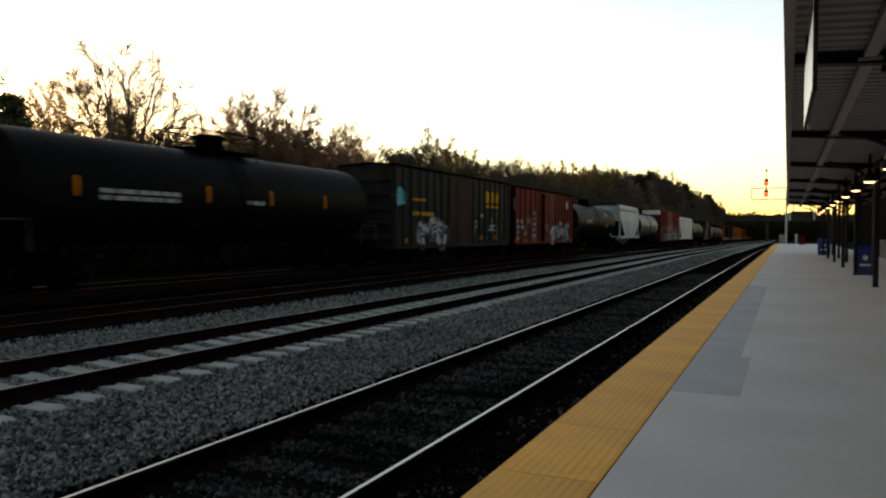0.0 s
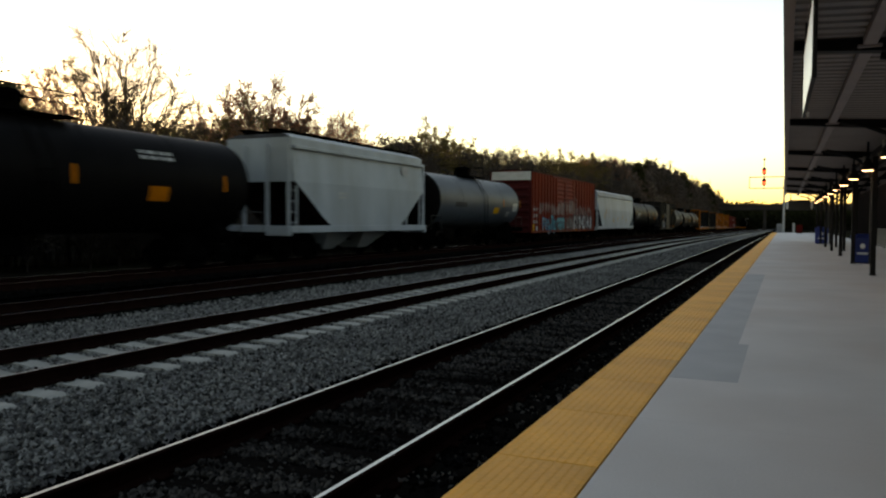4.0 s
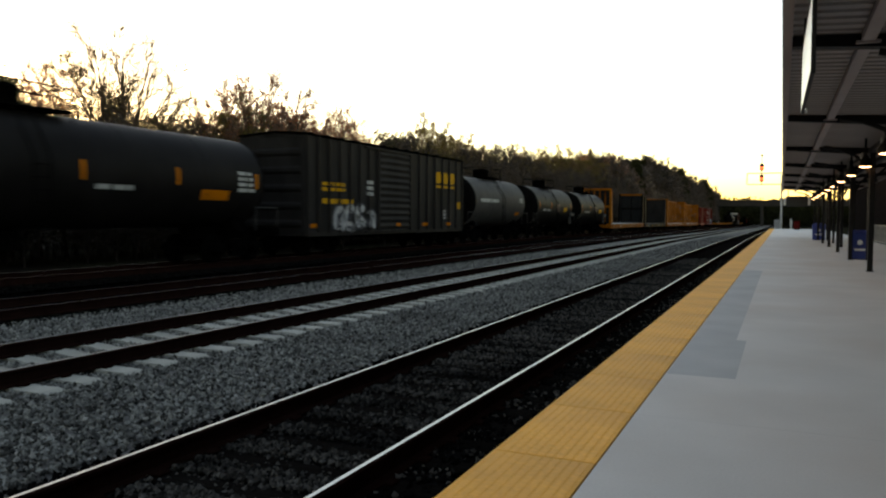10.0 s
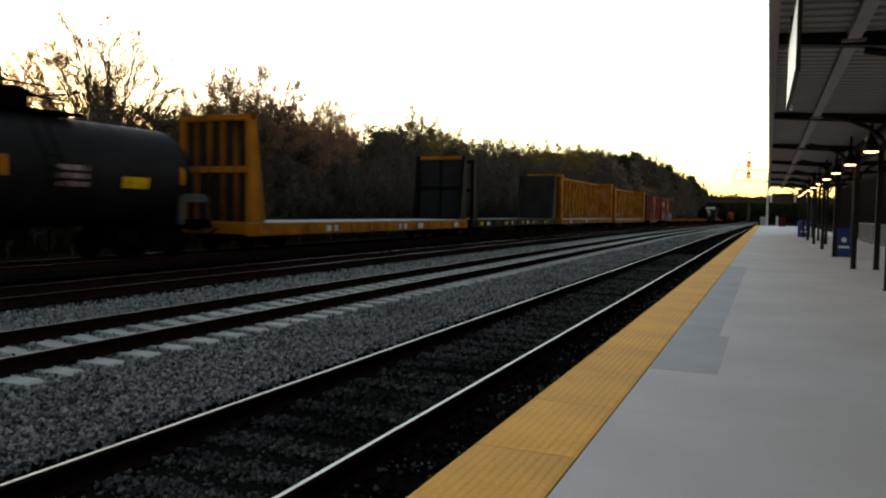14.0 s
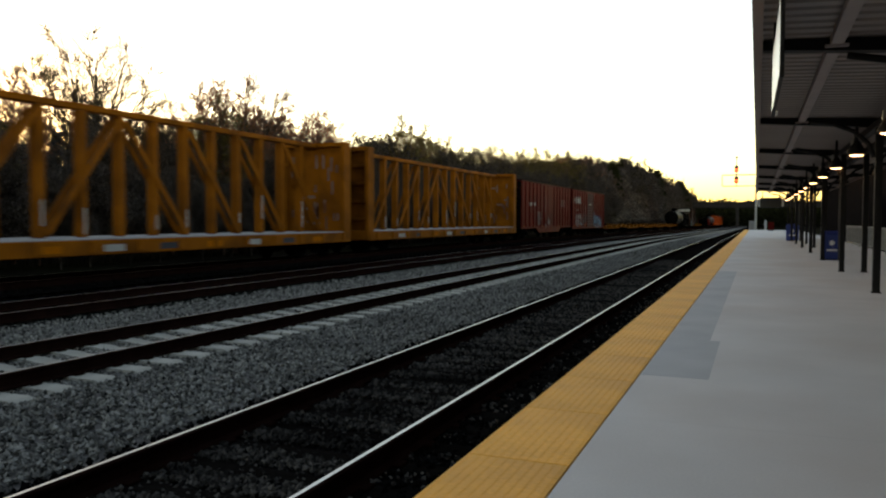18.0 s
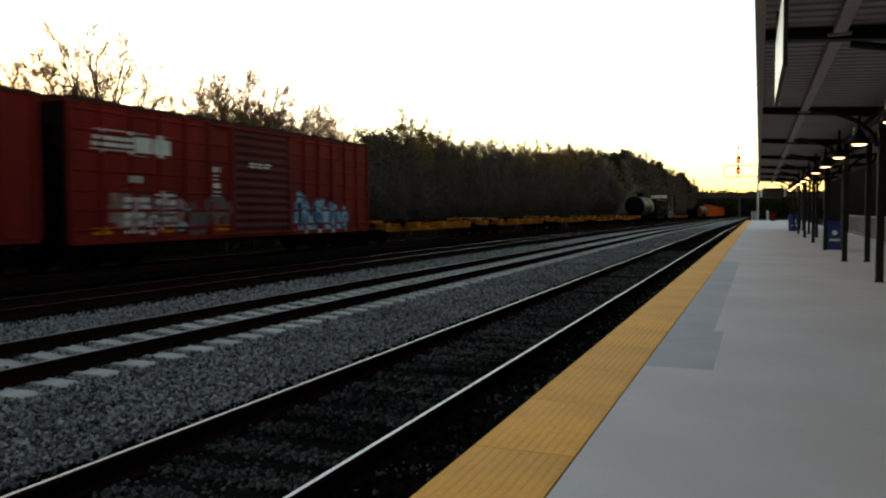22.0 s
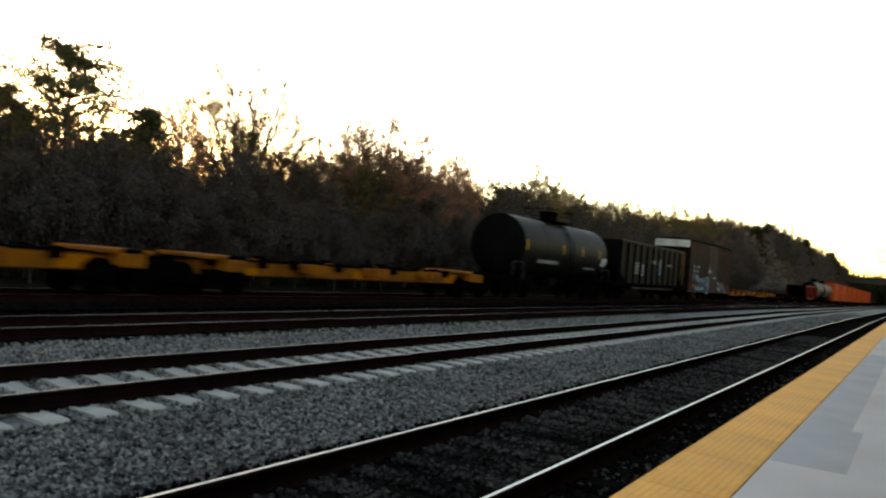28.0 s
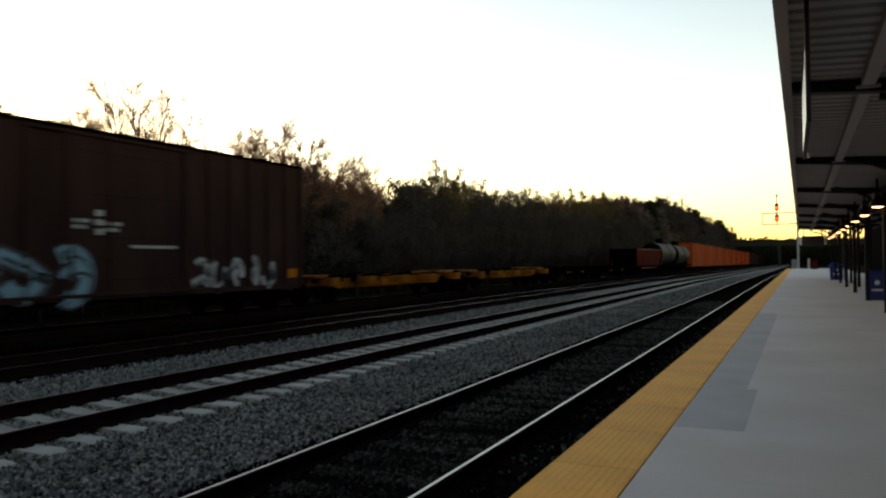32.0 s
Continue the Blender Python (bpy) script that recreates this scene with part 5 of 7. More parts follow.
def smears(car, y0, y1, z0, z1, n, mats, out, seed):
    """Faded streaks of old spray paint."""
    rnd = random.Random(seed)
    for m_ in mats:
        s = Shape()
        for i in range(n):
            y, z = rnd.uniform(y0, y1), rnd.uniform(z0, z1)
            h = rnd.uniform(0.15, 0.6)
            ribbon(s, curl(y, z, rnd.uniform(0.05, 0.3), h / 2, rnd.uniform(0, 3), rnd.uniform(3.5, 6), 6), rnd.uniform(0.05, 0.16), out, rnd.uniform(0.003, 0.006))
        part("old_paint", s, m_, car)


def boxcar(name, s0, s1, top, paint, label, ribs=7, door=(-1.5, 1.5), door_paint=None, door_ridges=True, end_panel=None, low=0.75, roof="galvanised", skirt=0.0, end_ribs=6, seams=0, end_paint=None):
    car, L = railcar(name, s0, s1, label, "boxcar")
    # red, orange and brown cars: shade between cars painted on the ends
    end_tone = end_paint or "brake_grime" if paint in ("red_paint", "orange_paint", "brown_paint") else paint
    h = 1.45
    y0, y1 = -L / 2 + 0.35, L / 2 - 0.35
    s = Shape()
    s.extrude([(-h, low), (h, low), (h, top - 0.12), (0, top - 0.02), (-h, top - 0.12)], y0, y1)
    part("body", s, paint, car)
    s = Shape()
    s.extrude([(-h - 0.05, top - 0.16), (-h - 0.05, top - 0.08), (0, top + 0.03), (h + 0.05, top - 0.08), (h + 0.05, top - 0.16), (0, top - 0.03)], y0 - 0.06, y1 + 0.06)
    y = y0 + 0.4
    while y < y1:
        for sg in (-1, 1):
            s.add([(0, y - 0.04, top + 0.03), (0, y + 0.04, top + 0.03), (sg * (h + 0.04), y + 0.04, top - 0.06), (sg * (h + 0.04), y - 0.04, top - 0.06),
                   (0, y - 0.04, top + 0.07), (0, y + 0.04, top + 0.07), (sg * (h + 0.04), y + 0.04, top - 0.03), (sg * (h + 0.04), y - 0.04, top - 0.03)],
                  [(4, 5, 6, 7), (0, 4, 7, 3), (1, 2, 6, 5), (3, 7, 6, 2)])
        y += 1.1
    part("roof", s, roof, car, "seamed metal roof")
    dy0, dy1 = door
    rib_at = [y0 + 0.06] + [y0 + (dy0 - 0.1 - y0) * i / ribs for i in range(1, ribs + 1)] + [dy1 + 0.1 + (y1 - dy1 - 0.1) * i / ribs for i in range(0, ribs)] + [y1 - 0.06]
    r = Shape()
    r.box(0, 0.08, -0.055, 0.055, low + 0.1, top - 0.17, 0, 0.012)
    rme = r.mesh("rib", paint)
    for y in rib_at:
        part("rib", rme, None, car, "", pose(h - 0.002, y, 0))
        part("rib", rme, None, car, "", pose(-h + 0.002, y, 0, 0, 0, 180))
    for k in range(seams):
        z = low + 0.35 + (top - low - 0.7) * k / (seams - 1)
        for ya, yb in ((y0 + 0.12, dy0 - 0.1), (dy1 + 0.1, y1 - 0.12)):
            q = Shape()
            q.extrude([(h - 0.005, z - 0.05), (h + 0.03, z - 0.02), (h + 0.03, z + 0.02), (h - 0.005, z + 0.05)], ya, yb)
            part("side_bead", q, paint, car)
    for sg in (-1, 1):
        d = Shape()
        d.box(-0.02, 0.03, dy0, dy1, low + 0.12, top - 0.22, 0, 0.01)
        at = pose(sg * h, 0, 0, 0, 0, 0 if sg > 0 else 180)
        dob = part("door", d, door_paint or paint, car, "", at)
        if door_ridges:
            n, zb, zt = 12, low + 0.18, top - 0.3
            hz = (zt - zb) / n
            rg = Shape()
            rg.extrude([(0.02, -hz / 2), (0.075, -0.02), (0.075, 0.02), (0.02, hz / 2)], dy0, dy1)
            gme = rg.mesh("door_ridge", door_paint or paint)
            for i in range(n):
                part("door_ridge", gme, None, dob, "", pose(0, 0, zb + hz * (i + 0.5)))
        else:
            for k in range(4):
                z = low + 0.5 + (top - low - 1.1) * k / 3
                q = Shape()
                q.box(0.02, 0.042, dy0 + 0.06, dy1 - 0.06, z - 0.03, z + 0.03, 0, 0.006)
                part("door_bar", q, door_paint or paint, dob)
            q = Shape()
            ym = dy0 + (dy1 - dy0) * 0.3
            q.tube((0.075, ym, low + 0.15), (0.075, ym, top - 0.3), 0.022, n=6)
            q.box(0.05, 0.11, ym - 0.09, ym + 0.09, low + 0.95, low + 1.03, 0, 0.008)
            part("lock_rod", q, door_paint or paint, dob)
        for yy in (dy0, dy1):
            q = Shape()
            q.box(0, 0.09, yy - 0.05, yy + 0.05, low + 0.12, top - 0.22, 0, 0.01)
            part("door_post", q, door_paint or paint, dob)
        for z in (low + 0.1, top - 0.24):
            q = Shape()
            q.box(0, 0.1, dy0 - 1.2, dy1 + 0.3, z - 0.04, z + 0.04, 0, 0.01)
            part("door_track", q, paint, dob)
        sk = Shape()
        sk.box(0, 0.04, y0 + 0.05, y1 - 0.05, low - 0.02, low + 0.14, 0, 0.01)
        if skirt:
            sk.add([(0.02, dy0 - 2.4, low), (0.02, dy0 - 1.6, low - skirt), (0.02, dy1 + 1.6, low - skirt), (0.02, dy1 + 2.4, low), (0.06, dy0 - 2.4, low), (0.06, dy0 - 1.6, low - skirt), (0.06, dy1 + 1.6, low - skirt), (0.06, dy1 + 2.4, low)],
                   [(0, 1, 2, 3), (4, 7, 6, 5), (1, 5, 6, 2), (0, 4, 5, 1), (3, 2, 6, 7)])
        part("side_sill", sk, paint, car, "", pose(sg * h, 0, 0, 0, 0, 0 if sg > 0 else 180))
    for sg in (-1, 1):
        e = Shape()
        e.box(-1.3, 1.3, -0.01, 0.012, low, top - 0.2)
        ob = part("end_wall", e, end_tone, car, "ridged end wall")
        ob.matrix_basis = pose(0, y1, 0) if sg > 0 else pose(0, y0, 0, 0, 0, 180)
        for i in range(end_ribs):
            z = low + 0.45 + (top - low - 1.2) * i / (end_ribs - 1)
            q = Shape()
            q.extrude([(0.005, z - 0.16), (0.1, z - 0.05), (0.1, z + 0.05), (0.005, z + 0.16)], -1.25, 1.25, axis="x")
            part("ridge", q, end_tone, ob)
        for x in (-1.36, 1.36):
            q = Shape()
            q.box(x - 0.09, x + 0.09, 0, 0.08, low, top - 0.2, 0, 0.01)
            part("corner_post", q, end_tone, ob)
        if end_panel:
            p = Shape()
            p.box(-1.4, 1.4, 0, 0.1, top - 0.72, top - 0.14, 0, 0.01)
            part("end_cap", p, end_panel, car, "bare pale metal panel along the end's top", ob.matrix_basis.copy())
        ld = Shape()
        for x in (0.95, 1.32):
            ld.box(x - 0.02, x + 0.02, 0.12, 0.16, low + 0.1, low + 2.4, 0, 0.004)
        for k in range(6):
            ld.tube((0.95, 0.14, low + 0.3 + 0.38 * k), (1.32, 0.14, low + 0.3 + 0.38 * k), 0.012, n=5)
        part("ladder", ld, paint, car, "", ob.matrix_basis.copy())
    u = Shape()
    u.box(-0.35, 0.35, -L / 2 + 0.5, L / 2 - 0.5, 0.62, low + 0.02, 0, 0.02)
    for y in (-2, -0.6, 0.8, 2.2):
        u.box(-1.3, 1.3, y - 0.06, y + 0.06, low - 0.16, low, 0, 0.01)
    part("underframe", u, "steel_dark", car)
    running_gear(car, L)
    base, relief = flat_side(h, rib_at, 0.06, 0.08), h + (0.078 if door_ridges else 0.044)

    def out(y, z):
        return max(base(y, z), relief) if dy0 - 0.05 < y < dy1 + 0.05 else base(y, z)
    return car, L, out


def tank_car(name, s0, s1, paint, label, r=1.45, zc=2.55, stripes=(), bands=(), hatch=True, stripe_mat="mark_orange"):
    car, L = railcar(name, s0, s1, label, "tank car")
    a = L / 2 - 0.75
    prof = [(-a + 0.62 - 0.62 * math.cos(k / 7 * math.pi / 2), max(0.02, r * math.sin(k / 7 * math.pi / 2))) for k in range(8)]
    full = prof + [(-p, q) for p, q in prof[::-1]]
    s = Shape()
    s.lathe(full[7:9], "y", 40, centre=(0, 0, zc))
    part("shell", s, paint, car)
    # heads are blacker than the shell: their shade is in the colour
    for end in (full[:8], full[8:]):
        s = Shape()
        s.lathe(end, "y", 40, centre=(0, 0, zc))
        part("tank_head", s, "head_grime", car, "domed end with its shade painted black")
    out = round_side(r, zc)
    # weld bands round the shell
    n = max(3, int(L / 3))
    for i in range(1, n):
        y = -a + 0.4 + (2 * a - 0.8) * i / n
        b = Shape()
        b.lathe([(y - 0.03, r + 0.004), (y, r + 0.012), (y + 0.03, r + 0.004)], "y", 40, centre=(0, 0, zc))
        part("weld_band", b, paint, car)
    if hatch:
        d = Shape()
        d.lathe([(zc + r - 0.1, 0.46), (zc + r + 0.46, 0.46), (zc + r + 0.48, 0.5), (zc + r + 0.53, 0.5), (zc + r + 0.6, 0.3), (zc + r + 0.62, 0.05)], "z", 18)
        part("manway", d, "steel_dark", car, "dark round manway")
        p = Shape()
        p.box(-0.75, 0.75, -1.5, 1.5, zc + r + 0.02, zc + r + 0.07, 0, 0.01)
        for y in (-1.5, 1.5):
            for x in (-0.75, 0.75):
                p.tube((x, y, zc + r - 0.3), (x, y, zc + r + 0.62), 0.02, n=5)
            p.tube((-0.75, y, zc + r + 0.62), (0.75, y, zc + r + 0.62), 0.02, n=5)
        for x in (-0.75, 0.75):
            p.tube((x, -1.5, zc + r + 0.62), (x, 1.5, zc + r + 0.62), 0.02, n=5)
            p.tube((x, -1.5, zc + r + 0.35), (x, 1.5, zc + r + 0.35), 0.016, n=5)
        part("platform_railing", p, "steel_dark", car)
        ld = Shape()
        for y in (-0.22, 0.22):
            ld.tube((r + 0.1, y, 1.0), (r + 0.1, y, zc + 0.3), 0.018, n=5)
            ld.tube((r + 0.1, y, zc + 0.3), (0.78, y, zc + r + 0.1), 0.018, n=5)
        for k in range(6):
            ld.tube((r + 0.1, -0.22, 1.15 + 0.3 * k), (r + 0.1, 0.22, 1.15 + 0.3 * k), 0.012, n=5)
        part("ladder", ld, "steel_dark", car)
    for i, y in enumerate(stripes):
        mark(car, "reflector_stripe", y - 0.06, y + 0.06, zc - 0.2, zc + 0.28, stripe_mat, out, "upright orange reflector stripe")
    for sg in (-1, 1):
        u = Shape()
        u.box(-1.4, 1.4, sg * (L / 2 - 0.5) - 0.15, sg * (L / 2 - 0.5) + 0.15, 0.85, 1.1, 0, 0.02)
        part("end_sill", u, "steel_dark", car)
        u = Shape()
        u.box(-0.35, 0.35, min(sg * (L / 2 - 0.4), sg * (L / 2 - 3.2)), max(sg * (L / 2 - 0.4), sg * (L / 2 - 3.2)), 0.72, 1.12, 0, 0.02)
        part("draft_sill", u, "steel_dark", car)
        y = sg * (L / 2 - 2.1)
        u = Shape()
        u.add([(-1.2, y - 0.25, 1.0), (1.2, y - 0.25, 1.0), (1.2, y + 0.25, 1.0), (-1.2, y + 0.25, 1.0), (-0.9, y - 0.25, zc - r * 0.72), (0.9, y - 0.25, zc - r * 0.72), (0.9, y + 0.25, zc - r * 0.72), (-0.9, y + 0.25, zc - r * 0.72)],
              [(0, 1, 5, 4), (1, 2, 6, 5), (2, 3, 7, 6), (3, 0, 4, 7), (0, 3, 2, 1)])
        part("cradle", u, "steel_dark", car)
        for x in (-1.35, 1.35):
            u = Shape()
            u.tube((x, sg * (L / 2 - 0.45), 1.0), (x, sg * (L / 2 - 0.45), 1.75), 0.02, n=5)
            u.tube((x, sg * (L / 2 - 1.6), 1.0), (x, sg * (L / 2 - 1.6), 1.75), 0.02, n=5)
            u.tube((x, sg * (L / 2 - 0.45), 1.75), (x, sg * (L / 2 - 1.6), 1.75), 0.02, n=5)
            part("handrail", u, "grey_paint", car, "dull grey steel handrail")
    u = Shape()
    u.box(-0.25, 0.25, -0.4, 0.4, 0.6, 1.15, 0, 0.03)
    part("bottom_outlet", u, "steel_dark", car)
    running_gear(car, L)
    return car, L, out


def hopper(name, s0, s1, top, paint, label, low=1.0, slope=1.9, roof="steel_dark"):
    car, L = railcar(name, s0, s1, label, "covered hopper")
    h, e = 1.52, L / 2 - 0.45
    ring = [(-e + slope, low + 0.1), (-e + slope * 0.72, low + 0.55), (-e + slope * 0.35, low + 1.25), (-e + 0.15, low + 1.75), (-e + 0.1, top - 0.5), (-e + 0.1, top - 0.16), (-e + 0.25, top)]
    ring = ring + [(-y, z) for y, z in ring[::-1]]

    def wide(z):
        return h if z < top - 0.55 else h - 0.14 if z < top - 0.1 else h - 0.5
    n = len(ring)
    s = Shape()
    a = [(wide(z), y, z) for y, z in ring]
    b = [(-wide(z), y, z) for y, z in ring]
    for i in range(n):
        # slope sheets take the dark slot: shade under the overhang, painted
        slot = 1 if i in (0, 1, 2, 10, 11, 12) else 2 if i in (5, 6, 7) else 0
        s.add(a + b, [(i, (i + 1) % n, n + (i + 1) % n, n + i)], slot)
    half = n // 2
    for side in (a, b):
        s.add(side, [(i, i + 1, n - 2 - i, n - 1 - i) for i in range(half - 1)])
    part("body", s, [paint, "brake_grime", "grey_paint"], car, "riveted body with slope sheets darkened for shade")
    rw = Shape()
    for x in (-0.62, 0.62):
        rw.box(x - 0.22, x + 0.22, -e + 0.1, e - 0.1, top + 0.1, top + 0.16, 0, 0.01)
    for k in range(13):
        y = -e + 0.4 + (2 * e - 0.8) * k / 12
        rw.box(-0.85, 0.85, y - 0.05, y + 0.05, top - 0.02, top + 0.1)
    part("running_board", rw, roof, car, "dark grated roof walk")
    for k in range(4):
        hb = Shape()
        y = -e + 2.0 + (2 * e - 4.0) * k / 3
        hb.box(-0.85, 0.85, y - 1.0, y + 1.0, top, top + 0.05, 0, 0.02)
        part("roof_hatch", hb, paint, car)
    lip = Shape()
    for x in (-1, 1):
        lip.box(min(x * (h - 0.2), x * (h + 0.02)), max(x * (h - 0.2), x * (h + 0.02)), -e + 0.15, e - 0.15, top - 0.56, top - 0.44, 0, 0.02)
    part("side_plate", lip, paint, car)
    for x in (-1, 1):
        sl = Shape()
        sl.box(min(x * 1.3, x * 1.55), max(x * 1.3, x * 1.55), -L / 2 + 0.35, L / 2 - 0.35, low - 0.05, low + 0.2, 0, 0.015)
        part("side_sill", sl, paint, car)
    for sg in (-1, 1):
        f = Shape()
        ye = sg * (e + 0.05)
        for x in (-1.4, -0.5, 0.5, 1.4):
            f.box(x - 0.05, x + 0.05, ye - 0.05, ye + 0.05, low + 0.15, top - 0.4, 0, 0.008)
        for x in (-1.42, 1.42):
            for k in range(7):
                f.tube((x, ye, low + 0.3 + 0.38 * k), (x, ye - sg * 0.45, low + 0.3 + 0.38 * k), 0.014, n=5)
            f.box(x - 0.03, x + 0.03, ye - sg * 0.45 - 0.03, ye - sg * 0.45 + 0.03, low + 0.15, top - 0.9, 0, 0.005)
        part("end_cage", f, paint, car, "open end frame with ladder")
        es = Shape()
        es.box(-1.5, 1.5, ye - 0.12, ye + 0.12, low - 0.15, low + 0.2, 0, 0.02)
        part("end_sill", es, paint, car)
    bays = 2 if L < 14 else 3
    for k in range(bays):
        g = Shape()
        c = (k - (bays - 1) / 2) * (2 * e - 2 * slope) / bays
        w = (2 * e - 2 * slope) / bays * 0.46
        g.add([(-1.3, c - w, low + 0.12), (1.3, c - w, low + 0.12), (1.3, c + w, low + 0.12), (-1.3, c + w, low + 0.12), (-0.4, c - 0.35, 0.35), (0.4, c - 0.35, 0.35), (0.4, c + 0.35, 0.35), (-0.4, c + 0.35, 0.35)],
              [(0, 1, 5, 4), (1, 2, 6, 5), (2, 3, 7, 6), (3, 0, 4, 7), (4, 5, 6, 7)])
        part("discharge_bay", g, paint if bays == 2 else "steel_dark", car)
    cs = Shape()
    cs.box(-0.3, 0.3, -L / 2 + 0.4, L / 2 - 0.4, 0.68, low, 0, 0.02)
    part("underframe", cs, "steel_dark", car)
    running_gear(car, L, 1.75)
    return car, L, flat_side(h)


def bulkhead_frame(car, y, face, top, deck, paint, solid=True, stakes=4, cap=None):
    """An end bulkhead: frame, stakes and plate; face: the way its plate looks."""
    s = Shape()
    for x in (-1.38, 1.38):
        v = [(x - 0.1, y - 0.12, deck), (x + 0.1, y - 0.12, deck), (x + 0.1, y + 0.12 + 0.55, deck), (x - 0.1, y + 0.12 + 0.55, deck)] if face > 0 else [(x - 0.1, y - 0.12 - 0.55, deck), (x + 0.1, y - 0.12 - 0.55, deck), (x + 0.1, y + 0.12, deck), (x - 0.1, y + 0.12, deck)]
        w = [(x - 0.1, y - 0.12, top), (x + 0.1, y - 0.12, top), (x + 0.1, y + 0.12, top), (x - 0.1, y + 0.12, top)]
        s.add(v + w, [(0, 1, 5, 4), (1, 2, 6, 5), (2, 3, 7, 6), (3, 0, 4, 7), (4, 5, 6, 7)])
    s.box(-1.48, 1.48, y - 0.12, y + 0.12, top - 0.2, top, 1 if cap else 0, 0.02)
    s.box(-1.4, 1.4, y - 0.1, y + 0.1, deck + (top - deck) * 0.46, deck + (top - deck) * 0.52, 0, 0.01)
    b = part("bulkhead", s, [paint, cap] if cap else paint, car, "tall end bulkhead with upright stakes")
    for k in range(stakes):
        x = -1.38 + 2.76 * (k + 1) / (stakes + 1)
        st = Shape()
        st.box(x - 0.07, x + 0.07, y - 0.1, y + 0.1, deck, top - 0.2, 0, 0.01)
        part("stake", st, "grimy_yellow" if paint == "yellow_paint" else paint, b)
    if solid:
        pl = Shape()
        pl.box(-1.36, 1.36, y + face * 0.06 - 0.015, y + face * 0.06 + 0.015, deck, top - 0.15)
        part("plate", pl, "lumber_wrap" if solid == "dark" else paint, b)
    return b


def flatcar_deck(car, L, deck, paint, depth=0.38, board="concrete_edge"):
    d = Shape()
    d.box(-1.45, 1.45, -L / 2 + 0.3, L / 2 - 0.3, deck - 0.14, deck, 0, 0.01)
    part("deck", d, board, car, "worn grey deck")
    for x in (-1, 1):
        s = Shape()
        s.box(min(x * 1.4, x * 1.52), max(x * 1.4, x * 1.52), -L / 2 + 0.3, L / 2 - 0.3, deck - depth, deck - 0.03, 0, 0.015)
        part("side_sill", s, paint, car)
        pk = Shape()
        pk.box(min(x * 1.52, x * 1.58), max(x * 1.52, x * 1.58), -0.09, 0.09, deck - depth + 0.06, deck - 0.06, 0, 0.01)
        me = pk.mesh("stake_pocket", paint)
        n = int(L / 1.5)
        for k in range(n):
            part("stake_pocket", me, None, car, "", pose(0, -L / 2 + 0.9 + (L - 1.8) * k / (n - 1), 0))
    c = Shape()
    c.box(-0.35, 0.35, -L / 2 + 0.4, L / 2 - 0.4, deck - 0.5, deck - 0.14, 0, 0.02)
    part("centre_sill", c, "steel_dark", car)
    for sg in (-1, 1):
        e = Shape()
        e.box(-1.5, 1.5, sg * (L / 2 - 0.32) - 0.1, sg * (L / 2 - 0.32) + 0.1, deck - 0.4, deck + 0.01, 0, 0.02)
        part("end_sill", e, paint, car)
    running_gear(car, L)


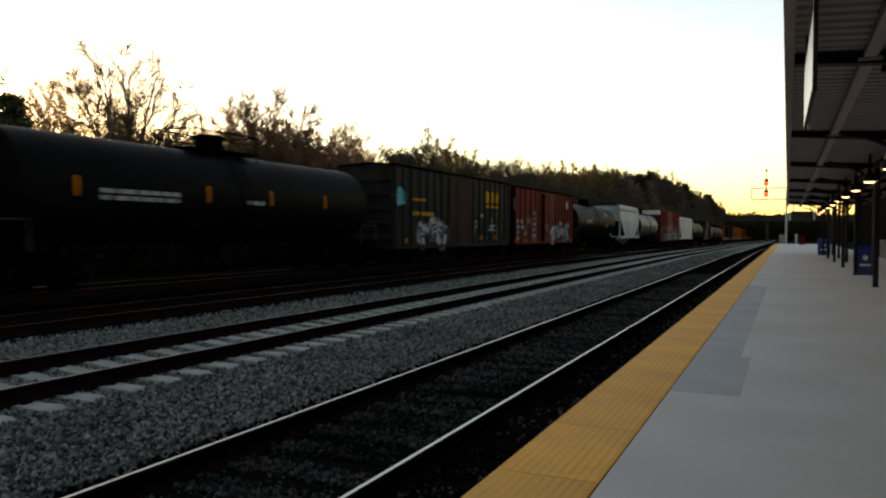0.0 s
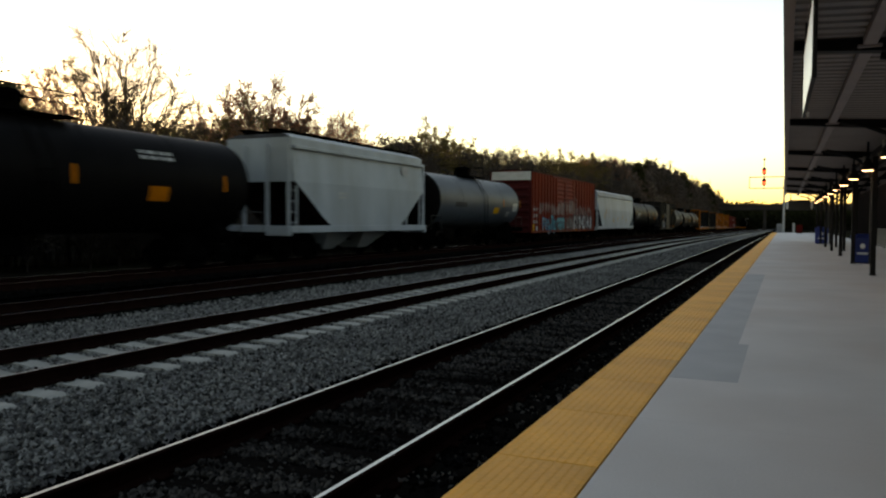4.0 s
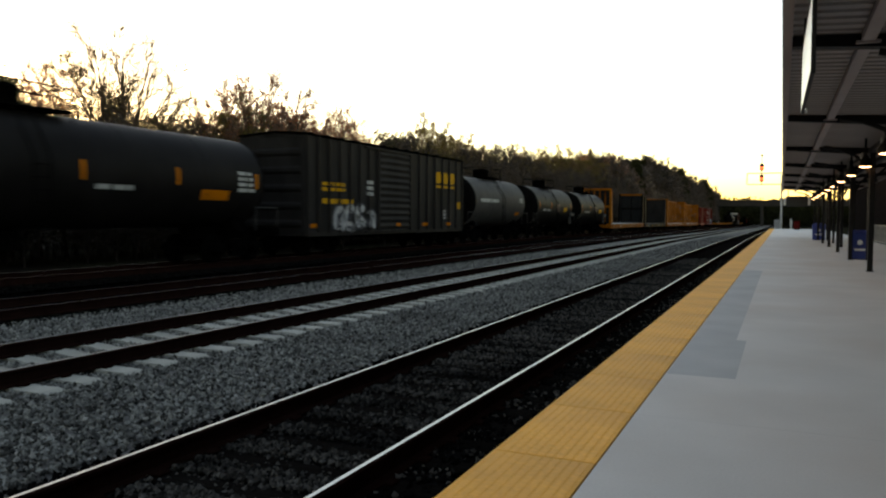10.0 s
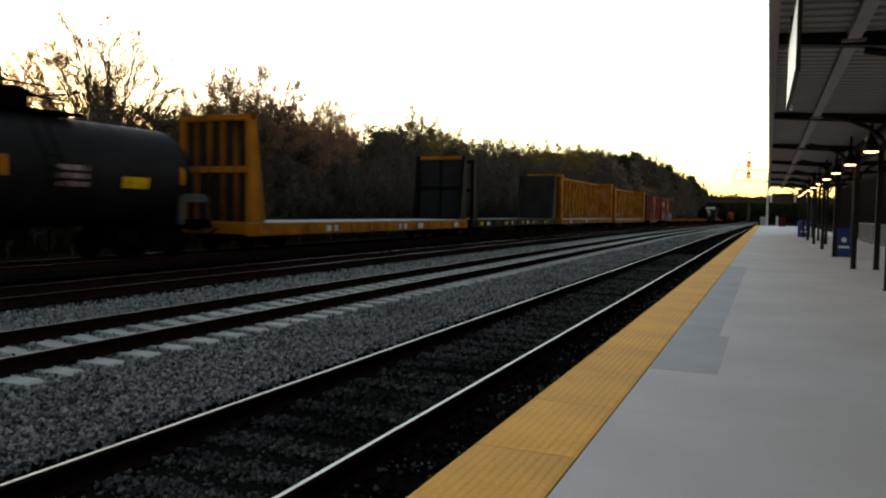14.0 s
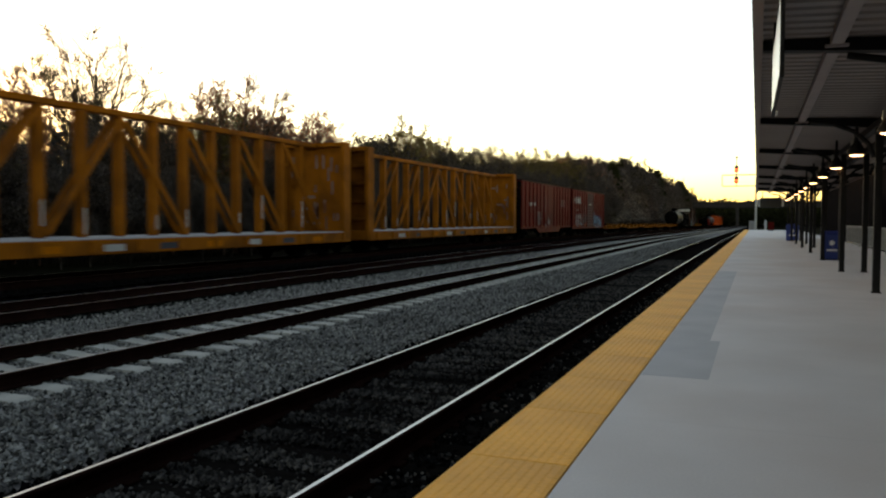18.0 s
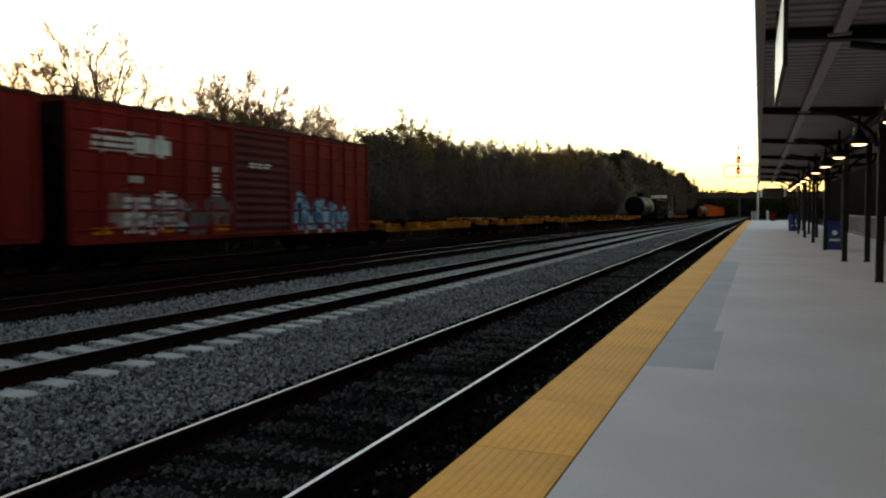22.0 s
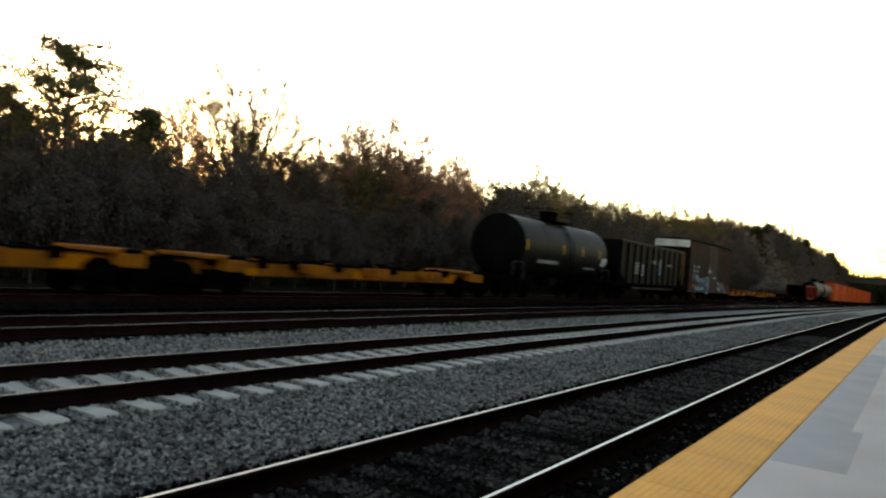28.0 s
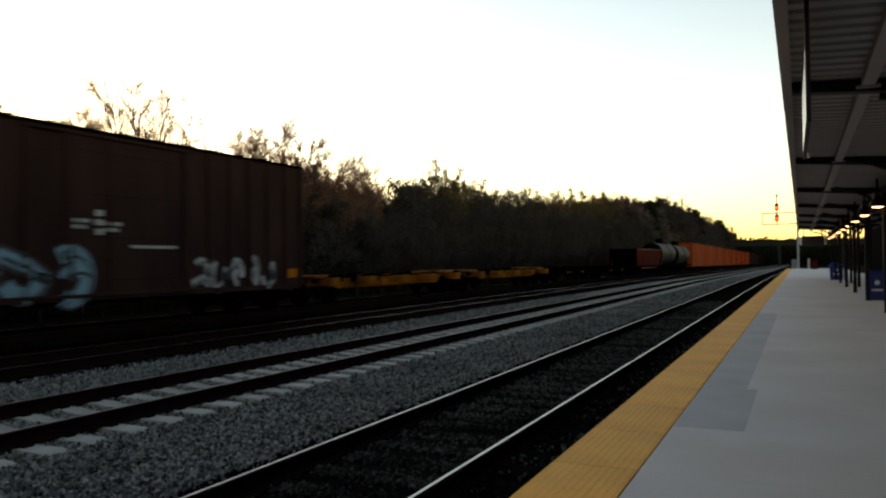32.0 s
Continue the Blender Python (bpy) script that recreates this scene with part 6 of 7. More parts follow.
def centrebeam(name, s0, s1, label, top=4.65, deck=1.0):
    car, L = railcar(name, s0, s1, label, "lumber flat car")
    flatcar_deck(car, L, deck, "yellow_paint", 0.42)
    e = L / 2 - 0.45
    rnd = random.Random(int(s0))
    for sg in (-1, 1):
        y = sg * e
        s = Shape()
        s.box(-1.45, 1.45, y - 0.06, y + 0.06, deck, top - 0.02, 0, 0.01)
        # near bulkhead faces are darker: their shade is put into the colour
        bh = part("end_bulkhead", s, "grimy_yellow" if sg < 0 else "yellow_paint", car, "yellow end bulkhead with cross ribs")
        if sg > 0:
            tag = Shape()
            for k in range(26):
                x, z = rnd.uniform(-1.2, 1.2), deck + 0.3 + rnd.choice((0.0, 0.9, 1.9)) + rnd.uniform(0, 0.8)
                w, hh = rnd.choice(((0.05, 0.28), (0.16, 0.06), (0.05, 0.16)))
                tag.box(x - w, x + w, y - 0.066, y - 0.0605, z - hh, z + hh)
            part("scuffed_paint", tag, "spray_faint", bh, "scuffed pale strokes")
        for x in (-1.38, 1.38):
            q = Shape()
            q.box(x - 0.09, x + 0.09, y - 0.28, y + 0.28, deck - 0.4, top, 0, 0.02)
            part("corner_post", q, "yellow_paint", bh)
        q = Shape()
        q.box(-1.47, 1.47, y - 0.283, y + 0.283, top - 0.16, top + 0.02, 0, 0.02)
        part("top_cap", q, "yellow_paint", bh)
        for k in range(4):
            z = deck + 0.5 + k * 0.78
            q = Shape()
            q.box(-1.28, 1.28, min(y + sg * 0.06, y + sg * 0.2), max(y + sg * 0.06, y + sg * 0.2), z - 0.07, z + 0.07, 0, 0.02)
            part("cross_rib", q, "grimy_yellow" if sg < 0 else "yellow_paint", bh)
    c = Shape()
    c.box(-0.16, 0.16, -e, e, top - 0.2, top - 0.02, 0, 0.02)
    part("top_chord", c, "yellow_paint", car)
    n = 16
    ys = [-e + 2 * e * k / n for k in range(n + 1)]
    for k, y in enumerate(ys[1:-1]):
        st = Shape()
        st.box(-0.15, 0.15, y - 0.1, y + 0.1, deck, top - 0.2, 0, 0.015)
        up = part("upright", st, "yellow_paint", car)
        if k % 3 != 1:
            q = Shape()
            z0 = deck + rnd.uniform(0.05, 0.7)
            q.box(0.148, 0.156, y - 0.045, y + 0.03, z0, z0 + rnd.uniform(0.3, 1.1))
            part("scuffed_patch", q, "mark_white", up, "scuffed pale patch")
    for k in range(0, n, 2):
        a, b = ys[k], ys[k + 2]
        za, zb = (deck + 0.1, top - 0.35) if k < n / 2 else (top - 0.35, deck + 0.1)
        dg = Shape()
        p, q = Vector((0.17, a + 0.1, za)), Vector((0.17, b - 0.1, zb))
        d = (q - p).normalized()
        nn = Vector((0, -d.z, d.y)) * 0.085
        for tx0, tx1 in ((-0.36, -0.32), (-0.02, 0.03)):
            t0, t1 = Vector((tx0, 0, 0)), Vector((tx1, 0, 0))
            dg.add([p - nn + t0, p + nn + t0, p + nn + t1, p - nn + t1, q - nn + t0, q + nn + t0, q + nn + t1, q - nn + t1],
                   [(0, 1, 5, 4), (1, 2, 6, 5), (2, 3, 7, 6), (3, 0, 4, 7), (0, 3, 2, 1), (4, 5, 6, 7)])
        part("diagonal", dg, "yellow_paint", car)
    return car, L, flat_side(1.45)


def spine_unit(name, s0, s1, label, paint="yellow_paint", deck=1.02, dark=False):
    car, L = railcar(name, s0, s1, label, "spine car")
    s = Shape()
    s.box(-0.62, 0.62, -L / 2 + 0.9, L / 2 - 0.9, deck - 0.46, deck - 0.04, 0, 0.03)
    part("spine_beam", s, paint, car, "deep box beam")
    t = Shape()
    t.box(-0.66, 0.66, -L / 2 + 0.7, L / 2 - 0.7, deck - 0.04, deck, 0, 0.01)
    part("top_plate", t, "steel_dark", car, "grimy dark top plate")
    kn = Shape()
    kn.box(0.63, 0.76, -0.16, 0.16, deck - 0.2, deck + 0.07, 0, 0.02)
    kme = kn.mesh("bracket", "steel_dark")
    for k in range(9):
        y = -L / 2 + 1.3 + (L - 2.6) * k / 8 + 0.25 * math.sin(k * 2.3)
        part("bracket", kme, None, car, "", pose(0, y, 0))
        part("bracket", kme, None, car, "", pose(0, y, 0, 0, 0, 180))
    for k in range(3):
        y = -L / 2 + 2.4 + (L - 4.8) * k / 2
        sp = Shape()
        sp.box(0.618, 0.624, y - 0.7, y + 0.7, deck - 0.42, deck - 0.22 + 0.06 * k)
        part("worn_patch", sp, "mark_orange", car, "brighter orange patch")
    n = 5
    for k in range(n):
        y = -L / 2 + 1.6 + (L - 3.2) * k / (n - 1)
        a = Shape()
        a.box(-1.4, 1.4, y - 0.2, y + 0.2, deck - 0.3, deck - 0.02, 0, 0.03)
        for x in (-1.3, 1.3):
            a.box(x - 0.12, x + 0.12, y - 0.3, y + 0.3, deck - 0.32, deck + 0.01, 0, 0.02)
            a.box(x - 0.11, x + 0.11, y - 0.24, y + 0.24, deck + 0.01, deck + 0.12, 1, 0.03)
        part("cross_arm", a, [paint, "steel_dark"], car)
    for sg in (-1, 1):
        h = Shape()
        h.box(-1.0, 1.0, sg * (L / 2 - 1.5) - 0.7, sg * (L / 2 - 1.5) + 0.7, deck - 0.02, deck + 0.1, 0, 0.03)
        part("hitch_plate", h, paint, car)
    running_gear(car, L, 1.2)
    return car, L


def open_hopper(name, s0, s1, top, paint, label, low=1.05, end_paint=None):
    car, L = railcar(name, s0, s1, label, "open hopper")
    h, e = 1.46, L / 2 - 0.4
    for x in (-1, 1):
        w = Shape()
        ring = [(-e, low + 1.1), (-e + 1.4, low), (e - 1.4, low), (e, low + 1.1), (e, top), (-e, top)]
        a, b = [(x * h, y, z) for y, z in ring], [(x * (h - 0.06), y, z) for y, z in ring]
        w.add(a + b, [(i, (i + 1) % 6, 6 + (i + 1) % 6, 6 + i) for i in range(6)] + [(0, 1, 2, 3, 4, 5), (11, 10, 9, 8, 7, 6)])
        w.box(min(x * (h - 0.08), x * (h + 0.07)), max(x * (h - 0.08), x * (h + 0.07)), -e, e, top - 0.12, top + 0.03, 0, 0.02)
        part("side_wall", w, paint, car)
    rib_at = [-e + 0.1 + (2 * e - 0.2) * k / 11 for k in range(12)]
    r = Shape()
    r.box(0, 0.12, -0.06, 0.06, low - 0.1, top - 0.1, 0, 0.01)
    me = r.mesh("rib", paint)
    for y in rib_at:
        part("rib", me, None, car, "", pose(h - 0.002, y, 0))
        part("rib", me, None, car, "", pose(-h + 0.002, y, 0, 0, 0, 180))
    for sg in (-1, 1):
        s = Shape()
        y = sg * e
        s.add([(-h, y, top), (h, y, top), (h, y - sg * 0.05, low + 1.1), (-h, y - sg * 0.05, low + 1.1), (h, y - sg * 2.6, 0.7), (-h, y - sg * 2.6, 0.7)], [(0, 1, 2, 3), (3, 2, 4, 5)])
        s.add([(-h, y - sg * 0.06, top), (h, y - sg * 0.06, top), (h, y - sg * 0.12, low + 1.15), (-h, y - sg * 0.12, low + 1.15), (h, y - sg * 2.65, 0.78), (-h, y - sg * 2.65, 0.78)], [(0, 1, 2, 3), (3, 2, 4, 5)])
        part("slope_sheet", s, "brown_paint" if sg > 0 else end_paint or paint, car, "rusty sloping end sheet" if sg > 0 else "")
        f = Shape()
        for x in (-1.38, 0, 1.38):
            f.box(x - 0.06, x + 0.06, y - 0.06, y + 0.06, 0.9, top, 0, 0.01)
        f.box(-1.46, 1.46, y - 0.1, y + 0.1, 0.85, 1.1, 0, 0.02)
        part("end_frame", f, end_paint or paint, car)
    fl = Shape()
    fl.box(-1.4, 1.4, -e + 2.6, e - 2.6, 0.7, 0.78)
    part("floor", fl, paint, car)
    c = Shape()
    for x in (-1, 1):
        c.box(min(x * 1.36, x * 1.56), max(x * 1.36, x * 1.56), -L / 2 + 0.4, L / 2 - 0.4, low - 0.16, low + 0.04, 0, 0.015)
    c.box(-0.3, 0.3, -L / 2 + 0.4, L / 2 - 0.4, 0.68, 0.98, 0, 0.02)
    part("underframe", c, "steel_dark", car)
    running_gear(car, L, 1.75)
    return car, L, flat_side(h, rib_at, 0.06, 0.12)


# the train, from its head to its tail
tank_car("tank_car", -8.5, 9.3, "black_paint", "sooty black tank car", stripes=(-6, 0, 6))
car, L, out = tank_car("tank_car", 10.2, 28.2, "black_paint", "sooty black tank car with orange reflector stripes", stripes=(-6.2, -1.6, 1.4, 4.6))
stencil(car, -5.5, -2.8, 2.25, 2.6, 2, "mark_white", out, 2)
stencil(car, 0.2, 1.0, 2.3, 2.5, 1, "mark_white", out, 3)

car, L, out = boxcar("boxcar", 28.9, 44.5, 4.55, "charcoal_paint", "charcoal boxcar with a brown door, yellow lettering blocks and white graffiti", 7, (-1.55, 1.6), "brown_paint", False, roof="steel_dark", end_ribs=5)
for k in range(3):
    lettering_block(car, 3.45 + 0.75 * k, 0.56, 3.18, 3.82, out)
    mark(car, "lettering_bar", 3.42 + 0.75 * k, 4.04 + 0.75 * k, 2.9, 3.04, "mark_yellow", out)
graffiti(car, -5.2, -1.9, 0.85, 2.1, 3, "spray_pale", "spray_black", out, 4, 0.5, "white graffiti")
blot(car, "teal_spot", -7.0, 3.1, 0.5, 0.42, "spray_teal", out, 3, "teal sprayed patch")
stencil(car, -5.8, -4.3, 2.9, 3.1, 1, "mark_yellow", out, 5)
stencil(car, -5.8, -3.4, 2.2, 2.5, 1, "mark_yellow", out, 6)
for y in (2.45, 4.8):
    mark(car, "reflector", y, y + 0.62, 1.08, 1.33, "mark_orange", out, "orange reflector")
for y in (-6.6, -3.4):
    mark(car, "reflector", y, y + 0.4, 1.0, 1.22, "mark_orange", out, "orange reflector")
mark(car, "reflector", 4.95, 5.3, 2.35, 2.7, "mark_orange", out)
stencil(car, 4.05, 4.7, 1.55, 1.95, 2, "mark_white", out, 80)
smears(car, 1.8, 6.6, 1.2, 2.4, 6, ("spray_pale", "spray_blue"), out, 8)

car, L, out = boxcar("boxcar", 45.0, 59.6, 4.5, "red_paint", "dull red boxcar with an ajar door and white graffiti", 6, (-0.7, 2.0), "red_paint", False, roof="steel_dark", end_ribs=5)
# flat dark strip painted for the shade inside the door's gap
mark(car, "open_gap", -1.42, -0.76, 0.9, 4.25, "steel_dark", out, "dark strip painted for the shaded gap of the ajar door", 0.012)
stencil(car, -6.74, -6.15, 0.95, 2.4, 4, "mark_white", out, 9)
stencil(car, -5.98, -5.3, 1.65, 2.4, 2, "mark_white", out, 82)
ribbon_arch = Shape()
ribbon(ribbon_arch, curl(-4.2, 1.2, 0.85, 1.1, 2.9, 0.1, 14), 0.34, out, 0.006)
ribbon(ribbon_arch, [(-3.4, 1.3), (-3.5, 0.85)], 0.4, out, 0.006)
part("old_paint", ribbon_arch, "spray_faint", car, "faded arched spray stroke")
stencil(car, -3.1, -2.62, 1.1, 3.0, 5, "spray_pale", out, 83)
blot(car, "grey_spot", -7.0, 3.3, 0.35, 0.5, "spray_dusk", out, 9, "dusky sprayed patch")
blot(car, "pale_spot", -0.2, 1.9, 0.5, 0.3, "spray_faint", out, 10, "faded pale patch")
graffiti(car, 0.7, 6.0, 0.85, 2.25, 5, "spray_pale", "spray_black", out, 12, 0.5, "white graffiti")
mark(car, "teal_line", 0.5, 5.0, 0.82, 0.9, "spray_teal", out, "teal sprayed line under the graffiti", 0.014)
smears(car, 0.9, 6.0, 0.9, 2.2, 9, ("spray_black",), out, 61)
blot(car, "round_emblem", 5.35, 3.62, 0.33, 0.33, "mark_white", out, 0, "white round emblem")
mark(car, "green_patch", -5.1, -4.65, 1.3, 1.62, "spray_green", out)
for y in (-7.0, -5.1, -3.1, 0.0, 6.3):
    mark(car, "reflector", y, y + 0.5, 0.86, 1.08, "mark_orange", out)

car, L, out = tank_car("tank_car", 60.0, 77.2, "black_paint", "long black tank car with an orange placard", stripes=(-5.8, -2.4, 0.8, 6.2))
stencil(car, -4.6, -2.7, 2.35, 2.7, 2, "mark_white", out, 13)
mark(car, "placard", 3.2, 3.9, 2.0, 2.4, "mark_orange", out, "orange placard")
stencil(car, 3.0, 4.2, 3.1, 3.4, 2, "mark_white", out, 14)

car, L, out = hopper("covered_hopper", 77.7, 89.2, 4.55, "white_paint", "short pale covered hopper with slanted ends", 1.1, 2.6)
stencil(car, -2.3, -1.6, 2.3, 2.6, 2, "mark_white", out, 15)
mark(car, "orange_square", 3.0, 3.5, 3.5, 3.9, "spray_pale", out)

car, L, out = tank_car("tank_car", 89.4, 104.2, "blue_grey_paint", "blue-grey tank car with a yellow placard", stripes=(3.2, 6.3), stripe_mat="mark_orange")
mark(car, "placard", 1.6, 2.5, 1.95, 2.3, "mark_yellow", out, "yellow placard")
mark(car, "placard", -4.2, -2.6, 2.25, 2.5, "grey_paint", out, "faded grey placard")
stencil(car, 3.9, 4.5, 1.75, 2.1, 2, "mark_white", out, 16)
mark(car, "grey_panel", 4.9, 5.75, 2.1, 2.6, "galvanised", out, "dull grey panel")

# its ends are maroon: shade on the end walls, put into the colour
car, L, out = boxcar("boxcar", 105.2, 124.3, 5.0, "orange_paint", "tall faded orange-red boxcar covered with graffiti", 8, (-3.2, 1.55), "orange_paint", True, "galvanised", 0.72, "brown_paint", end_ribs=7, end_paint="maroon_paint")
s = Shape()
s.box(1.44, 1.55, -1.03, -0.66, 0.85, 4.6, 0, 0.01)
part("door_post", s, "orange_paint", car, "post between the two door leaves")
graffiti(car, -6.8, -5.5, 0.85, 1.75, 2, "spray_light_blue", "spray_blue", out, 17, 0.3, "light blue graffiti")
graffiti(car, -5.4, -3.4, 0.75, 1.9, 3, "spray_teal", "spray_blue", out, 18, 0.4, "teal graffiti")
graffiti(car, -3.3, -1.1, 0.8, 1.75, 3, "spray_teal", "spray_black", out, 62, 0.42, "teal graffiti")
scrawl(car, -0.9, 2.0, 0.8, 1.95, 12, "spray_dusk", out, 90, 0.42, "dark sprayed ground of the graffiti")
scrawl(car, -0.4, 1.5, 0.95, 1.7, 3, "spray_pale", out, 63, 0.2)
scrawl(car, 1.6, 8.3, 0.85, 2.05, 22, "spray_dusk", out, 91, 0.46, "greyish sprayed ground of the graffiti")
for y, ry, a0 in ((2.35, 0.7, 2.2), (3.85, 0.62, 4.4), (5.35, 0.55, 1.2), (6.55, 0.5, 5.2), (7.6, 0.6, 3.6)):
    bubble(car, y, 1.4, ry, 0.62, "spray_pale", "spray_black", out, a0)
scrawl(car, 1.2, 8.2, 1.9, 2.9, 17, "spray_faint", out, 64, 0.16)
scrawl(car, 0.3, 3.0, 2.0, 3.3, 8, "spray_faint", out, 65, 0.2)
scrawl(car, -3.1, -1.1, 1.8, 2.95, 9, "spray_faint", out, 66, 0.26)
scrawl(car, -0.6, 1.5, 2.0, 3.0, 7, "spray_faint", out, 67, 0.15)
scrawl(car, -7.6, -3.5, 1.95, 2.9, 12, "spray_faint", out, 68, 0.2)
blot(car, "dark_spot", -0.92, 2.8, 0.28, 0.5, "spray_black", out, 5, "dark sprayed spot")
for k in range(2):
    for j in range(3):
        mark(car, "stencil_panel", -8.7 + 0.6 * k, -8.48 + 0.6 * k, 1.35 + 0.42 * j, 1.58 + 0.42 * j, "mark_white", out)
mark(car, "reflector", -9.0, -8.55, 0.85, 1.3, "mark_yellow", out, "yellow patch")
mark(car, "stencil_panel", -8.3, -7.8, 0.8, 1.15, "mark_white", out)
for y in (-6.8, -4.6, -1.8, -0.9, 1.0, 2.2, 5.2, 6.9):
    mark(car, "reflector", y, y + 0.45, 0.76, 0.88, "mark_orange", out, "orange reflector", 0.014)

car, L, out = hopper("covered_hopper", 124.9, 143.2, 4.5, "white_paint", "long grimy white covered hopper with a dark roof walk", 0.95, 1.9)
stencil(car, -5.2, -3.9, 1.9, 3.0, 3, "spray_pale", out, 21)
for y, z in ((-6.0, 1.9), (-5.4, 2.3), (-2.0, 1.5), (0.2, 1.6), (2.6, 1.8), (4.6, 1.5)):
    mark(car, "rust_patch", y, y + 0.2, z, z + 0.45, "mark_yellow", out, "small yellowish patch")

car, L, out = tank_car("tank_car", 143.5, 162.6, "worn_black", "long black tank car with orange stripes and a white panel", stripes=(-8.0, -4.2, -1.8, 1.2, 4.4, 7.9))
stencil(car, -6.8, -4.8, 2.1, 2.75, 3, "mark_white", out, 22)
stencil(car, 1.6, 2.8, 2.1, 2.3, 1, "mark_white", out, 23)
mark(car, "placard", 5.4, 6.6, 1.95, 2.25, "mark_orange", out, "orange placard")
stencil(car, 7.0, 7.8, 2.2, 2.9, 4, "mark_white", out, 24)

car, L, out = boxcar("boxcar", 163.4, 178.6, 4.55, "charcoal_paint", "charcoal boxcar with yellow lettering blocks, ridged door and graffiti", 7, (-1.9, 1.0), "charcoal_paint", True, roof="steel_dark", end_ribs=5)
for k in range(3):
    lettering_block(car, 3.9 + 0.85 * k, 0.58, 3.14, 3.7, out)
    mark(car, "lettering_bar", 3.9 + 0.85 * k, 4.48 + 0.85 * k, 2.92, 3.04, "mark_yellow", out)
mark(car, "reflector", 6.6, 6.95, 1.9, 2.25, "mark_yellow", out)
stencil(car, 4.75, 5.2, 1.35, 1.85, 3, "spray_pale", out, 81)
graffiti(car, -5.4, -2.2, 0.85, 1.9, 4, "spray_pale", "spray_black", out, 25, 0.3, "pale graffiti")
stencil(car, -6.2, -4.6, 2.4, 2.8, 2, "mark_yellow", out, 26)
stencil(car, -6.2, -4.0, 1.9, 2.2, 1, "mark_yellow", out, 27)
stencil(car, -2.9, -2.3, 2.3, 3.0, 3, "mark_white", out, 28)
for y in (-7.0, -0.4, 2.4, 5.2):
    mark(car, "reflector", y, y + 0.4, 1.05, 1.2, "mark_orange", out)

car, L, out = tank_car("tank_car", 178.9, 190.4, "grey_paint", "stubby grey tank car with a dark belly band", r=1.46, zc=2.38)
stencil(car, -3.6, -0.6, 2.3, 2.6, 1, "mark_white", out, 29)
mark(car, "belly_band", -0.1, 0.5, 1.3, 3.7, "charcoal_paint", out, "dark stained band")
mark(car, "placard", 2.8, 3.6, 1.6, 1.8, "mark_orange", out)
stencil(car, 3.4, 3.9, 2.4, 2.7, 2, "mark_white", out, 30)
for s0, s1, sd in ((190.8, 203.0, 31), (203.4, 215.4, 32)):
    car, L, out = tank_car("tank_car", s0, s1, "worn_black", "stubby black tank car with a yellow placard and pale panel", r=1.42, zc=2.32, stripes=(-4.2, -1.2, 4.4))
    stencil(car, -3.3, -1.4, 1.9, 2.15, 1, "mark_white", out, sd)
    stencil(car, 0.2, 1.1, 1.9, 2.5, 3, "spray_faint", out, sd + 5)
    mark(car, "placard", 2.2, 3.1, 1.95, 2.25, "mark_yellow", out, "yellow placard")
    s = Shape()
    s.box(1.05, 1.36, 4.55, 5.5, 1.62, 1.86, 0, 0.02)
    s.box(1.2, 1.36, 4.4, 4.55, 0.95, 1.8, 0, 0.02)
    part("end_step", s, "grey_paint", car, "dull grey step bracket at the end")

car, L = railcar("bulkhead_flat_car", 216.4, 236.6, "empty yellow bulkhead flat car with a worn deck", "flat car")
flatcar_deck(car, L, 1.0, "yellow_paint", 0.46)
bulkhead_frame(car, -L / 2 + 0.6, 1, 4.55, 1.0, "yellow_paint", "dark", 4)
bulkhead_frame(car, L / 2 - 0.6, -1, 4.55, 1.0, "black_paint", "dark", 1, cap="yellow_paint")
out = flat_side(1.52)
for y in (-5.0, 1.2, 3.0, 7.6):
    mark(car, "pale_patch", y, y + 0.8, 0.62, 0.86, "mark_white", out)

car, L = railcar("bulkhead_flat_car", 236.8, 256.0, "empty black bulkhead flat car", "flat car")
flatcar_deck(car, L, 1.0, "black_paint", 0.46, "charcoal_paint")
bulkhead_frame(car, -L / 2 + 0.6, 1, 4.4, 1.0, "black_paint", False, 3)
bh = bulkhead_frame(car, L / 2 - 0.6, -1, 4.4, 1.0, "charcoal_paint", True, 2)
for k in range(9):
    s = Shape()
    s.box(-1.3, 1.3, L / 2 - 0.715, L / 2 - 0.68, 1.12 + 0.35 * k, 1.40 + 0.35 * k, 0, 0.012)
    part("plank", s, "charcoal_paint", bh)
for y in (-8.0, -3.4, 0.2, 2.6, 5.8):
    mark(car, "reflector", y, y + 0.5, 0.66, 0.84, "mark_yellow", out)
    mark(car, "pale_patch", y + 1.1, y + 1.6, 0.66, 0.86, "spray_pale", out)

for s0, s1 in ((257.3, 279.6), (280.8, 303.0)):
    car, L, out = centrebeam("centrebeam_car", s0, s1, "empty yellow centrebeam lumber car with diagonal struts")
    for k in range(9):
        y = -8 + 2 * k
        mark(car, "pale_patch", y, y + 0.7, 0.66, 0.84, ("mark_white", "spray_black", "mark_orange")[k % 3], flat_side(1.52))

car, L, out = boxcar("boxcar", 303.8, 319.9, 4.45, "red_paint", "dull red boxcar with deep skirt and pale stencil panels", 6, (-1.4, 1.6), "red_paint", False, roof="brown_paint", skirt=0.35, low=0.85, end_ribs=5)
mark(car, "pale_panel", -5.7, -4.9, 2.55, 2.8, "mark_white", out)
mark(car, "pale_panel", -4.6, -3.9, 2.55, 2.8, "mark_white", out)
mark(car, "grey_panel", -3.6, -2.5, 1.1, 2.1, "spray_faint", out, "dull grey sprayed panel")
stencil(car, -3.5, -2.6, 1.2, 2.0, 5, "spray_dusk", lambda y, z: out(y, z) + 0.004, 70)
